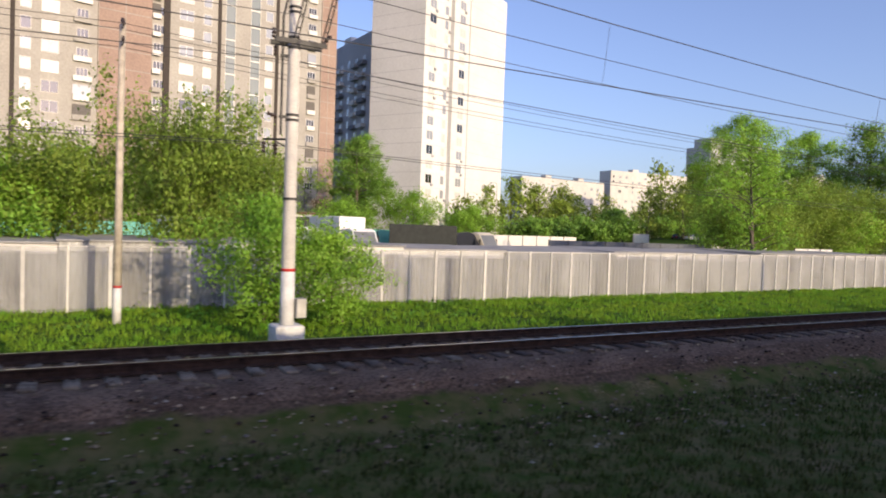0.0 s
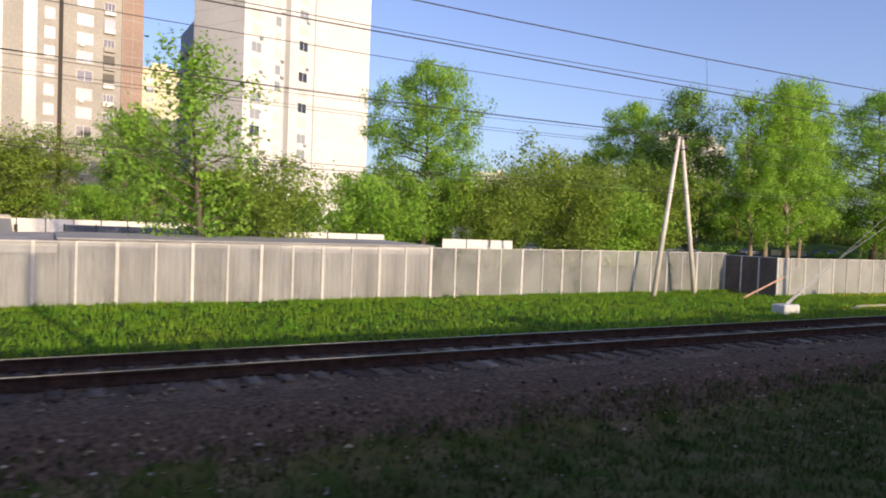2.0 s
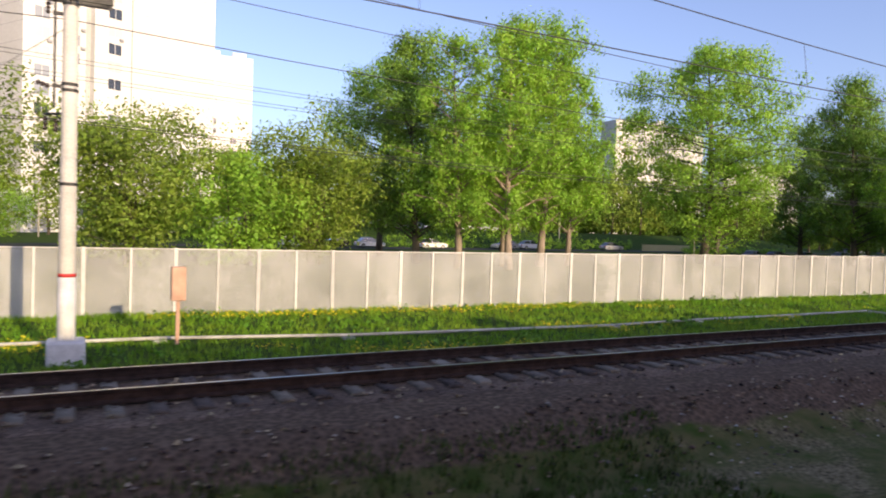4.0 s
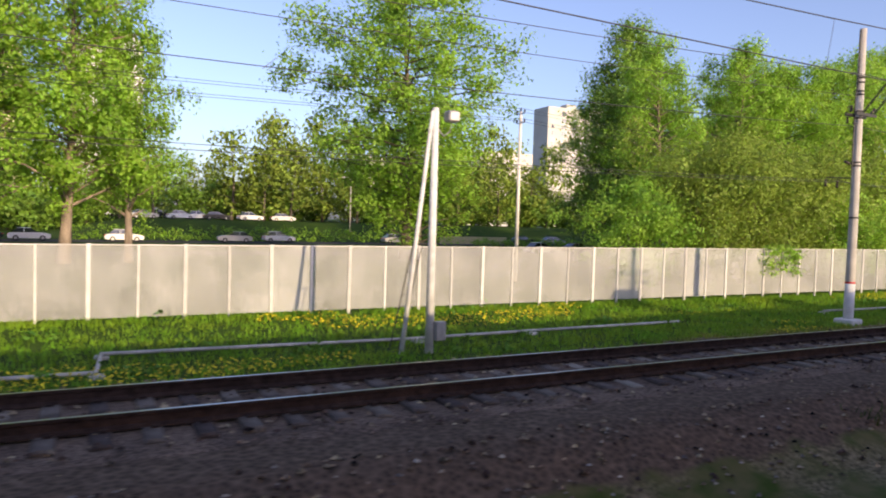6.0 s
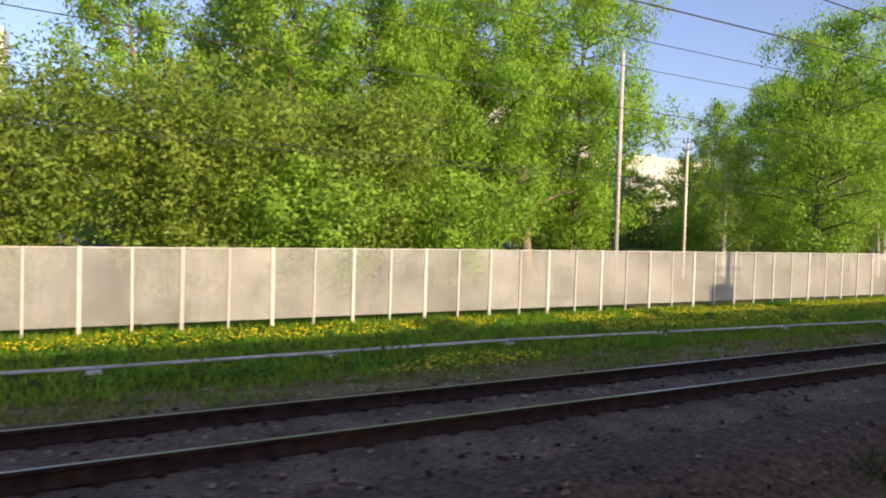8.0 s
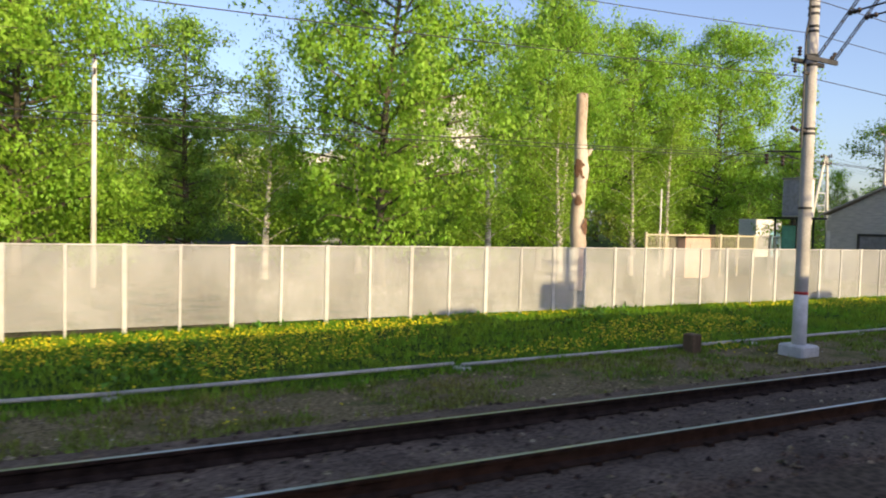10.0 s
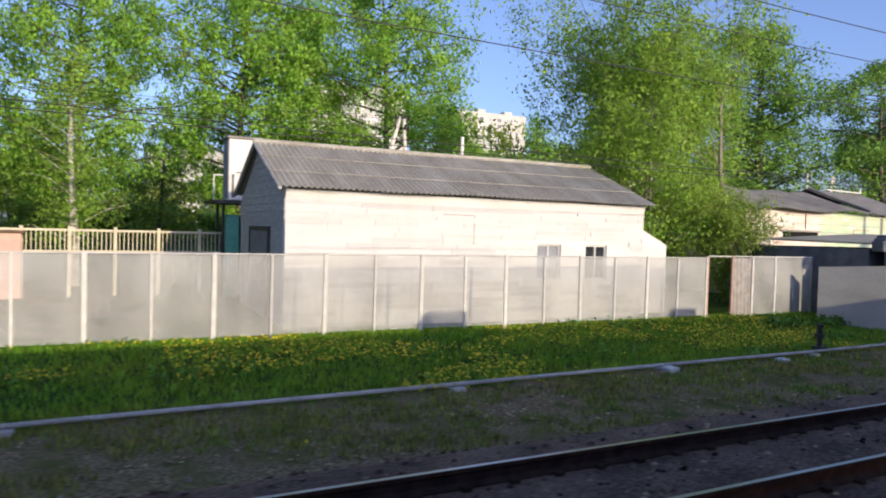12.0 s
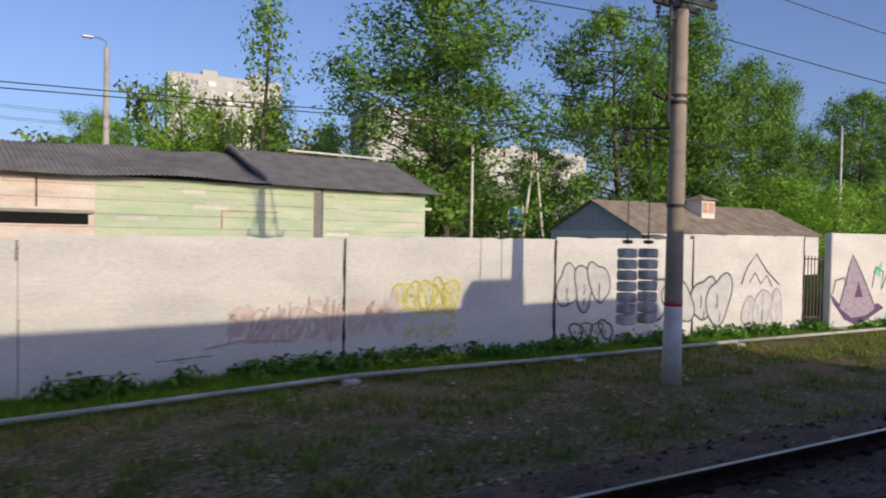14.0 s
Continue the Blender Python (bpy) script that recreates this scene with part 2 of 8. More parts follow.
GREEN_WALL = material("mint_green_plaster", (0.44, 0.56, 0.37), 0.9, 0, 0.16, 0.8, 20, 0.4, (0.60, 0.63, 0.48), coords="World", streak=(0.6, 0.6, 2.5))
PINK_WALL = material("faded_pink_plaster", (0.66, 0.50, 0.42), 0.9, 0, 0.2, 0.8, 20, 0.4, (0.76, 0.70, 0.62), coords="World", streak=(0.6, 0.6, 2.5))
# flat dark colour for the shade inside the loggias
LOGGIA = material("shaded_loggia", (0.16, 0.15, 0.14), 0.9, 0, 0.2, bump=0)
# near-black that paints the darkness of an opening not cut through
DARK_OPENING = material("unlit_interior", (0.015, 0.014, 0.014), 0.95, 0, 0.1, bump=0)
BARK = material("grey_bark", (0.15, 0.125, 0.10), 0.95, 0, 0.3, 2, 25, 0.8, streak=(1, 1, 0.3))
# bark of the roadside poplars, lightened and warmed for sun on it
BARK_WARM = material("sunlit_brown_bark", (0.30, 0.235, 0.185), 0.95, 0, 0.3, 2, 25, 0.8, streak=(1, 1, 0.3))
BARK_PALE = material("pale_grey_bark", (0.27, 0.24, 0.20), 0.95, 0, 0.3, 2, 25, 0.8, streak=(1, 1, 0.3))
BIRCH = material("white_birch_bark", (0.62, 0.58, 0.52), 0.85, 0, 0.25, 3, 12, 0.4, (0.22, 0.2, 0.18), streak=(0.6, 0.6, 3))
DEADWOOD = material("bare_stripped_trunk", (0.54, 0.47, 0.39), 0.9, 0, 0.25, 0.9, 14, 0.7, (0.34, 0.23, 0.17), streak=(1, 1, 0.25))
BARK_FLAKE = material("loose_brown_bark", (0.21, 0.115, 0.075), 0.95, 0, 0.3, 3, 25, 0.6)
LEAF = material("spring_leaf", (0.31, 0.54, 0.08), 0.5, 0, 0.22, 0.35, 3, 0, (0.21, 0.43, 0.065), per="island", translucent=0.52, coords="World", spec=0.25)
LEAF_LIGHT = material("yellow_green_leaf", (0.31, 0.49, 0.075), 0.5, 0, 0.22, 0.35, 3, 0, (0.20, 0.365, 0.06), per="island", translucent=0.5, coords="World", spec=0.25)
LEAF_OLIVE = material("olive_green_leaf", (0.27, 0.385, 0.065), 0.5, 0, 0.24, 0.35, 3, 0, (0.175, 0.285, 0.05), per="island", translucent=0.48, coords="World", spec=0.25)
LEAF_DARK = material("dark_leaf", (0.20, 0.37, 0.065), 0.5, 0, 0.25, 0.35, 3, 0, (0.13, 0.275, 0.05), per="island", translucent=0.4, coords="World", spec=0.25)
LEAF_FAR = material("distant_leaf", (0.24, 0.34, 0.06), 0.7, 0, 0.3, 0.1, 1, 0, (0.16, 0.235, 0.05), per="island", translucent=0.3, coords="World", spec=0.1)
GRASS = material("grass_blades", (0.125, 0.31, 0.03), 0.7, 0, 0.28, 0.5, 3, 0, (0.22, 0.36, 0.038), per="island", translucent=0.42, coords="World", spec=0.2)
# grass between the tracks, the train's shade put into its colour
GRASS_SHADED = material("shaded_turf", (0.06, 0.10, 0.022), 0.8, 0, 0.4, 0.5, 3, 0, (0.095, 0.105, 0.035), per="island", translucent=0.3, coords="World", spec=0.1)
GRASS_DRY = material("sparse_weeds", (0.22, 0.25, 0.055), 0.8, 0, 0.35, 0.5, 3, 0, (0.24, 0.20, 0.08), per="island", translucent=0.25, coords="World", spec=0.1)
GRASS_OLIVE = material("olive_tufts", (0.17, 0.28, 0.045), 0.8, 0, 0.4, 0.5, 3, 0, (0.27, 0.25, 0.07), per="island", translucent=0.3, coords="World", spec=0.1)
LEAF_PLUM = material("dull_plum_leaf", (0.20, 0.15, 0.11), 0.6, 0, 0.3, 0.35, 3, 0, (0.15, 0.12, 0.07), per="island", translucent=0.3, coords="World", spec=0.2)
WEED = material("broad_weed_leaf", (0.09, 0.24, 0.035), 0.6, 0, 0.35, 0.5, 3, 0, (0.13, 0.28, 0.045), per="island", translucent=0.35, coords="World", spec=0.2)
LITTER = material("dead_leaf_litter", (0.36, 0.26, 0.16), 0.95, 0, 0.45, 0.5, 3, 0, (0.24, 0.17, 0.10), per="island", coords="World")
DANDELION = material("dandelion_yellow", (0.78, 0.63, 0.03), 0.8, 0, 0.2, 3, 30, 0, per="island")
PANEL_TAN = material("tan_brick_facade", (0.375, 0.36, 0.33), 0.9, 0, 0.14, 0.12, 2.5, 0.1, (0.315, 0.30, 0.275), coords="World")
PANEL_PINK = material("pink_brick_facade", (0.34, 0.245, 0.205), 0.9, 0, 0.14, 0.12, 2.5, 0.1, (0.285, 0.205, 0.175), coords="World")
PANEL_WHITE = material("cream_panel_facade", (0.67, 0.67, 0.66), 0.85, 0, 0.07, 0.1, 2.0, 0.1, (0.61, 0.61, 0.595), coords="World")
PANEL_PALE = material("greyed_cream_facade", (0.56, 0.55, 0.52), 0.85, 0, 0.08, 0.1, 2.0, 0.1, (0.49, 0.48, 0.45), coords="World")
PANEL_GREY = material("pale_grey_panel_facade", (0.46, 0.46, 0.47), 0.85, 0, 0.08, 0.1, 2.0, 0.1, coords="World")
PANEL_YELLOW = material("pale_yellow_facade", (0.78, 0.70, 0.48), 0.85, 0, 0.08, 0.1, 2.0, 0.1, coords="World")
TRIM_WHITE = material("white_painted_trim", (0.72, 0.70, 0.66), 0.7, 0, 0.1)
SEAM = material("dark_joint", (0.07, 0.06, 0.055), 0.9, 0, 0.2, bump=0)
# the light grey base stands in for sky mirrored in the glass
PANE = glass_material("window_pane", (0.30, 0.32, 0.34))
PANE_BRIGHT = glass_material("curtained_window_pane", (0.62, 0.60, 0.55))
PANE_DARK = glass_material("dark_window_pane", (0.03, 0.035, 0.04))
GLASS_GREEN = glass_material("stairwell_glazing", (0.16, 0.19, 0.17), 0.2)
ASPHALT = material("asphalt", (0.06, 0.06, 0.062), 0.9, 0, 0.2, 0.3, 20, 0.3, coords="World")
WHITE_CAR = material("white_car_paint", (0.75, 0.75, 0.75), 0.3, 0, 0.04, bump=0)
SILVER_CAR = material("silver_car_paint", (0.45, 0.46, 0.48), 0.3, 0.3, 0.05, bump=0)
DARK_CAR = material("dark_car_paint", (0.03, 0.032, 0.04), 0.25, 0, 0.05, bump=0)
BEIGE_CAR = material("beige_car_paint", (0.60, 0.54, 0.42), 0.4, 0, 0.08, bump=0)
BLUE_PAINT = material("blue_paint", (0.05, 0.25, 0.60), 0.5, 0, 0.1)
TEAL_PAINT = material("teal_paint", (0.10, 0.45, 0.36), 0.6, 0, 0.15)
TYRE = material("tyre_rubber", (0.02, 0.02, 0.02), 0.9, 0, 0.2)
TARP = material("dark_truck_cover", (0.035, 0.04, 0.035), 0.7, 0, 0.25)
TRAIN_RED = material("train_side_paint", (0.30, 0.30, 0.32), 0.4, 0, 0.1)
YELLOW_PAINT = material("faded_yellow_paint", (0.68, 0.58, 0.30), 0.6, 0, 0.15)
CREAM_PAINT = material("cream_painted_pipe", (0.64, 0.57, 0.40), 0.6, 0, 0.12)
SALMON = material("faded_salmon_sheet", (0.66, 0.42, 0.33), 0.85, 0, 0.2, 2, 30, 0.3, (0.52, 0.35, 0.29))
RUST_PINK = material("faded_salmon_paint", (0.62, 0.36, 0.26), 0.8, 0, 0.2, 2, 30, 0.3)
CORRUGATED = material("grey_corrugated_steel", (0.44, 0.445, 0.44), 0.7, 0.2, 0.35, 0.7, 9, 0.2, (0.20, 0.19, 0.18), coords="World", streak=(1.5, 1.5, 0.2))
ROOF_FELT = material("grey_roof_sheet", (0.37, 0.365, 0.355), 0.85, 0, 0.2, 0.6, 10, 0.2, (0.27, 0.265, 0.26), coords="World")
PAINT_INK = {
    "black": material("black_spray_paint", (0.15, 0.15, 0.155), 0.8, 0, 0.3, 6, 40, 0),
    "pink": material("pink_spray_paint", (0.62, 0.20, 0.26), 0.8, 0, 0.25, 6, 40, 0),
    "violet": material("violet_spray_paint", (0.42, 0.38, 0.56), 0.8, 0, 0.25, 6, 40, 0),
    "red": material("faint_red_spray_paint", (0.64, 0.46, 0.42), 0.8, 0, 0.2, 6, 40, 0),
    "blush": material("faint_pink_spray_paint", (0.70, 0.58, 0.55), 0.8, 0, 0.15, 3, 30, 0),
    "silver": material("pale_grey_spray_paint", (0.60, 0.60, 0.61), 0.8, 0, 0.12, 3, 30, 0),
    "lemon": material("faint_yellow_spray_paint", (0.72, 0.69, 0.42), 0.8, 0, 0.15, 3, 30, 0),
    "yellow": material("yellow_spray_paint", (0.72, 0.64, 0.14), 0.8, 0, 0.25, 6, 40, 0),
    "green": material("green_spray_paint", (0.22, 0.62, 0.42), 0.8, 0, 0.2, 6, 40, 0),
    "plum": material("dark_plum_spray_paint", (0.14, 0.07, 0.16), 0.8, 0, 0.2, 6, 40, 0),
    "mauve": material("mauve_spray_paint", (0.42, 0.34, 0.42), 0.8, 0, 0.2, 6, 40, 0),
}


# ---- mesh helpers ----
class Shape:
    """Vertices and faces gathered piece by piece, turned into one mesh at the end."""

    def __init__(self):
        self.v, self.f = [], []

    def add(self, verts, faces):
        n = len(self.v)
        self.v += [tuple(p) for p in verts]
        self.f += [tuple(i + n for i in f) for f in faces]
        return self

    def box(self, x0, y0, z0, x1, y1, z1, m=None):
        p = [Vector(c) for c in ((x0, y0, z0), (x1, y0, z0), (x1, y1, z0), (x0, y1, z0), (x0, y0, z1), (x1, y0, z1), (x1, y1, z1), (x0, y1, z1))]
        if m is not None:
            p = [m @ c for c in p]
        return self.add(p, [(3, 2, 1, 0), (4, 5, 6, 7), (0, 1, 5, 4), (1, 2, 6, 5), (2, 3, 7, 6), (3, 0, 4, 7)])

    def bevel_box(self, x0, y0, z0, x1, y1, z1, r, m=None):
        """A box with chamfered edges."""
        cs = []
        for z, s in ((z0, r), (z0 + r, 0), (z1 - r, 0), (z1, r)):
            a, b, c, d = x0 + s, y0 + s, x1 - s, y1 - s
            k = r if s == 0 else r * 0.6
            cs.append([(a + k, b, z), (c - k, b, z), (c, b + k, z), (c, d - k, z), (c - k, d, z), (a + k, d, z), (a, d - k, z), (a, b + k, z)])
        pts = [Vector(p) for ring in cs for p in ring]
        if m is not None:
            pts = [m @ p for p in pts]
        faces = [tuple(range(7, -1, -1)), tuple(range(24, 32))]
        for k in range(3):
            for i in range(8):
                j = (i + 1) % 8
                faces.append((k * 8 + i, k * 8 + j, k * 8 + 8 + j, k * 8 + 8 + i))
        return self.add(pts, faces)

    def tube(self, pts, radii, n=8, caps=True):
        pts = [Vector(p) for p in pts]
        if not isinstance(radii, (list, tuple)):
            radii = [radii] * len(pts)
        rings = []
        for k, p in enumerate(pts):
            d = (pts[min(k + 1, len(pts) - 1)] - pts[max(k - 1, 0)]).normalized()
            up = Vector((0, 0, 1)) if abs(d.z) < 0.9 else Vector((1, 0, 0))
            a = d.cross(up).normalized()
            b = d.cross(a).normalized()
            rings.append([p + (a * math.cos(2 * math.pi * i / n) + b * math.sin(2 * math.pi * i / n)) * radii[k] for i in range(n)])
        faces = []
        for k in range(len(pts) - 1):
            for i in range(n):
                j = (i + 1) % n
                faces.append((k * n + i, k * n + n + i, k * n + n + j, k * n + j))
        if caps:
            faces.append(tuple(range(n)))
            faces.append(tuple(range((len(pts) - 1) * n + n - 1, (len(pts) - 1) * n - 1, -1)))
        return self.add([q for r in rings for q in r], faces)

    def prism(self, outline, a, b):
        """An outline of (u, w) swept from point-maker a to point-maker b."""
        n = len(outline)
        pts = [a(u, w) for u, w in outline] + [b(u, w) for u, w in outline]
        faces = [tuple(range(n)), tuple(range(2 * n - 1, n - 1, -1))]
        faces += [(i, n + i, n + (i + 1) % n, (i + 1) % n) for i in range(n)]
        return self.add(pts, faces)

    def mesh(self, name, mat, smooth=False):
        me = bpy.data.meshes.new(name)
        me.from_pydata(self.v, [], self.f)
        me.materials.append(mat)
        if smooth:
            me.polygons.foreach_set("use_smooth", [True] * len(me.polygons))
        me.update()
        return me


def empty(name, m=None):
    ob = new(name)
    ob.empty_display_size = 0.2
    if m is not None:
        ob.matrix_basis = m
    return ob


def part(name, shape, mat, parent=None, label="", m=None, smooth=False):
    """One mesh object, under a thing or a part."""
    me = shape if isinstance(shape, bpy.types.Mesh) else shape.mesh(name, mat, smooth)
    ob = new(name, me)
    if parent is not None:
        ob.parent = parent
    if m is not None:
        ob.matrix_basis = m
    if label:
        tagged(ob, label)
    return ob


def thing(name, shape, mat, label, category, group="", kind="", m=None, smooth=False):
    return tagged(part(name, shape, mat, None, "", m, smooth), label, category, group, kind)


def heading(x, y, z, dx, dy):
    """A pose at (x, y, z) whose x axis runs along (dx, dy)."""
    return Matrix.Translation((x, y, z)) @ Matrix.Rotation(math.atan2(dy, dx), 4, "Z")

# ---- the plan: x along the line, y away from the train, z up from the rail heads ----
def rail_y(x):
    """The far rail of the neighbouring track."""
    s = (x - 130) / 130
    return 10.886 - 3.738 * s - 0.404 * s * s


GAUGE = 1.50


def track_y(x):
    return rail_y(x) - GAUGE / 2


def fence_y(x):
    return 28.35 - 0.03366 * (x - 85.2) if x > 85.0 else 31.0 + 0.02 * max(x - 20, 0)


def base_z(x, y):
    """The lie of the land away from the track bed."""
    z = -1.38 + 0.17 * min(max((x - 120) / 90, 0), 1)
    if 90 < x < 230 and y < 27:
        z -= 0.36 * math.sin(math.pi * (x - 90) / 140) ** 0.5 * min(1, (27 - y) / 3.5)
    if 195 < x < 312 and y < 21.5:
        z -= 0.3 * min(1, (x - 195) / 25, (312 - x) / 12) * min(1, (21.5 - y) / 4)
    if x > 300 and y < 45:
        z += 0.3 * min(1, (x - 300) / 15)
    if y > 45:
        z -= 0.5 * min((y - 45) / 50, 1)
    if y > 78 and 60 < x < 280:
        # the road bank and the car park above it
        ease = lambda q: min(max(q, 0), 1) ** 2 * (3 - 2 * min(max(q, 0), 1))
        z += (0.6 * ease((y - 78) / 12) + 2.8 * ease((y - 101) / 20) * ease((x - 128) / 16)) * ease((x - 60) / 40) * ease((280 - x) / 35)
    return z


def ground_z(x, y):
    d = y - track_y(x)
    low = base_z(x, y)
    near = -0.95 if d < 0 else low
    if d < 0:
        near += 0.12 * min(max((x - 200) / 60, 0), 1) * 3
    w = 2.0 if d > 0 else 1.75 + 1.1 * min(max((x - 10) / 40, 0), 1)
    e = abs(d)
    top = -0.27
    if e < w:
        z = top
    elif e < w + 1.5:
        k = (e - w) / 1.5
        z = top + (near - top) * k
    else:
        z = near
    if y < 1.5:
        z = max(z, -0.45) if y < 0.5 else z + (max(z, -0.45) - z) * (1.5 - y)
    if e > w + 0.3 and 0 < y < 60:
        z += 0.05 * noise.noise((x * 0.35, y * 0.35, 0)) + 0.035 * noise.noise((x * 1.3, y * 1.3, 4))
    return z


def cover_at(x, y):
    """How much bare earth and how much gravel lies at a place."""
    d = y - track_y(x)
    earth = gravel = 0.0
    w = 2.3 if d > 0 else 2.1 + 1.2 * min(max((x - 10) / 40, 0), 1)
    if abs(d) < w:
        gravel = 1.0
    elif abs(d) < w + 0.8:
        gravel = 1 - (abs(d) - w) / 0.8
    if d > 0 and x > 150:
        edge = 16.9 - 0.022 * (x - 215)
        if y < edge:
            earth = 0.56
        elif y < edge + 0.8:
            earth = 0.56 * (1 - (y - edge) / 0.8)
    if d < 0 and x > 95:
        earth = max(earth, 0.5)
    if d < 0 and x <= 95:
        earth = max(earth, 0.36)
    if 196 < x < 270 and 24.6 < y < 62:
        earth = max(earth, 0.56 * min(1, (x - 196) / 6, (270 - x) / 4))
    if y > 45 and x > 175:
        earth = max(earth, 0.3)
    return earth, gravel


def build_ground():
    xs = [-4000, -2000, -1000, -500, -250, -120, -80, -60] + [-50 + 0.8 * k for k in range(551)] + [400, 420, 450, 500, 600, 800, 1200, 2000, 4000]
    ys = [-4000, -1500, -500, -150, -50, -20, -8] + [-4 + 0.4 * k for k in range(98)] + [36, 38, 41, 45, 50, 56, 64, 72, 78, 81, 84, 87, 90, 95, 101, 104, 107, 110, 113, 116, 119, 122, 130, 160, 200, 260, 400, 700, 1200, 2500, 4500]
    nx = len(xs)
    verts = [(x, y, ground_z(x, y)) for y in ys for x in xs]
    faces = [(j * nx + i, j * nx + i + 1, j * nx + nx + i + 1, j * nx + nx + i) for j in range(len(ys) - 1) for i in range(nx - 1)]
    s = Shape().add(verts, faces)
    me = s.mesh("ground", GROUND, True)
    at = me.color_attributes.new("cover", "FLOAT_COLOR", "POINT")
    cols = []
    for x, y, z in verts:
        e, g = cover_at(x, y)
        # blue: turf darkened for shade between the tracks, and worn turf farther on
        cols += [e, g, 1.0 if y < track_y(x) - 1.2 or (x > 150 and y < 16.9 - 0.022 * (x - 215)) else 0.0, 1]
    at.data.foreach_set("color", cols)
    return tagged(new("ground", me), "spring grass, bare earth and gravel along a railway", "ground", kind="structure")


build_ground()

# ---- the neighbouring track ----
track = tagged(empty("railway_track"), "single railway track with concrete sleepers on dark ballast", "railway track", kind="structure")


def build_track():
    # rails: a head, a web and a foot swept along the line
    prof = [(-0.07, -0.21), (-0.07, -0.19), (-0.012, -0.15), (-0.010, -0.055), (-0.036, -0.042), (-0.036, -0.006), (-0.028, 0.0), (0.028, 0.0), (0.036, -0.006), (0.036, -0.042), (0.010, -0.055), (0.012, -0.15), (0.07, -0.19), (0.07, -0.21)]
    xs = [-60 + 2.0 * k for k in range(216)]
    for off in (0.0, -GAUGE):
        v, f = [], []
        n = len(prof)
        for x in xs:
            y = rail_y(x) + off
            v += [(x, y + u, w) for u, w in prof]
        for k in range(len(xs) - 1):
            for i in range(n - 1):
                f.append((k * n + i, k * n + n + i, k * n + n + i + 1, k * n + i + 1))
        s = Shape().add(v, f)
        me = s.mesh("rail", RAIL_SIDE)
        me.materials.append(RAIL_TOP)
        idx = [1 if (k % (n - 1)) == 6 else 0 for k in range(len(f))]
        me.polygons.foreach_set("material_index", idx)
        part("rail", me, None, track, "rusty steel rail with a polished head")
    # ballast shoulder between and beside the sleepers
    v, f = [], []
    ds = [-2.9, -2.2, -1.75, -1.45, -0.75, 0.0, 0.75, 1.45, 1.75, 2.2, 2.9]
    xs = [-60 + 0.6 * k for k in range(700)]
    for x in xs:
        y0 = track_y(x)
        for d in ds:
            a = abs(d)
            z = (-0.255 if 1.0 < a else -0.24) if a < 1.8 else -0.235 - (a - 1.8) * 0.42
            z += 0.035 * min(max((x - 165) / 15, 0), 1)
            if a > 2.8:
                z = -1.3
            v.append((x, y0 + d, z + 0.03 * noise.noise((x * 2.1, d * 2.1, 7)) + 0.02 * noise.noise((x * 5, d * 5, 1))))
    n = len(ds)
    f = [(k * n + i, k * n + n + i, k * n + n + i + 1, k * n + i + 1) for k in range(len(xs) - 1) for i in range(n - 1)]
    tagged(part("ballast", Shape().add(v, f), BALLAST, track, "dark crushed stone ballast", smooth=True), kind="stuff")
    # sleepers
    one = Shape()
    one.bevel_box(-0.125, -1.36, -0.40, 0.125, 1.36, -0.195, 0.025)
    me = one.mesh("sleeper", SLEEPER)
    pale = one.mesh("sleeper", SLEEPER_PALE)
    rest = Shape()
    rng = random.Random(5)
    for k in range(690):
        x = -50 + 0.585 * k
        sl = -(3.738 / 130 + 2 * 0.404 * (x - 130) / 130 ** 2)
        m = Matrix.Translation((x, track_y(x) + rng.uniform(-0.03, 0.03), rng.uniform(-0.015, 0.01) - 0.045 * min(max((x - 135) / 25, 0), 1))) @ Matrix.Rotation(math.atan(sl) + rng.uniform(-0.02, 0.02), 4, "Z")
        if 90 <= k < 390:
            ob = new("sleeper", pale if rng.random() < 0.03 else me)
            ob.parent, ob.matrix_basis = track, m
        else:
            rest.bevel_box(-0.125, -1.36, -0.40, 0.125, 1.36, -0.195, 0.025, m)
    tagged(part("sleepers", rest, SLEEPER, track), kind="stuff")
    # rail fastenings
    clip = Shape()
    for k in range(690):
        x = -50 + 0.585 * k
        for off in (0.0, -GAUGE):
            for d in (-0.11, 0.11):
                y = rail_y(x) + off + d
                clip.box(x - 0.05, y - 0.045, -0.22, x + 0.05, y + 0.045, -0.165)
    tagged(part("rail_clips", clip, RAIL_SIDE, track), kind="stuff")


build_track()


# ---- fences ----
def post_mesh(h, w=0.09):
    s = Shape()
    s.box(-w / 2, -0.05, -0.25, w / 2, 0.03, h)
    s.box(-w / 2 - 0.01, -0.06, h, w / 2 + 0.01, 0.04, h + 0.02)
    return s.mesh("post", POST)


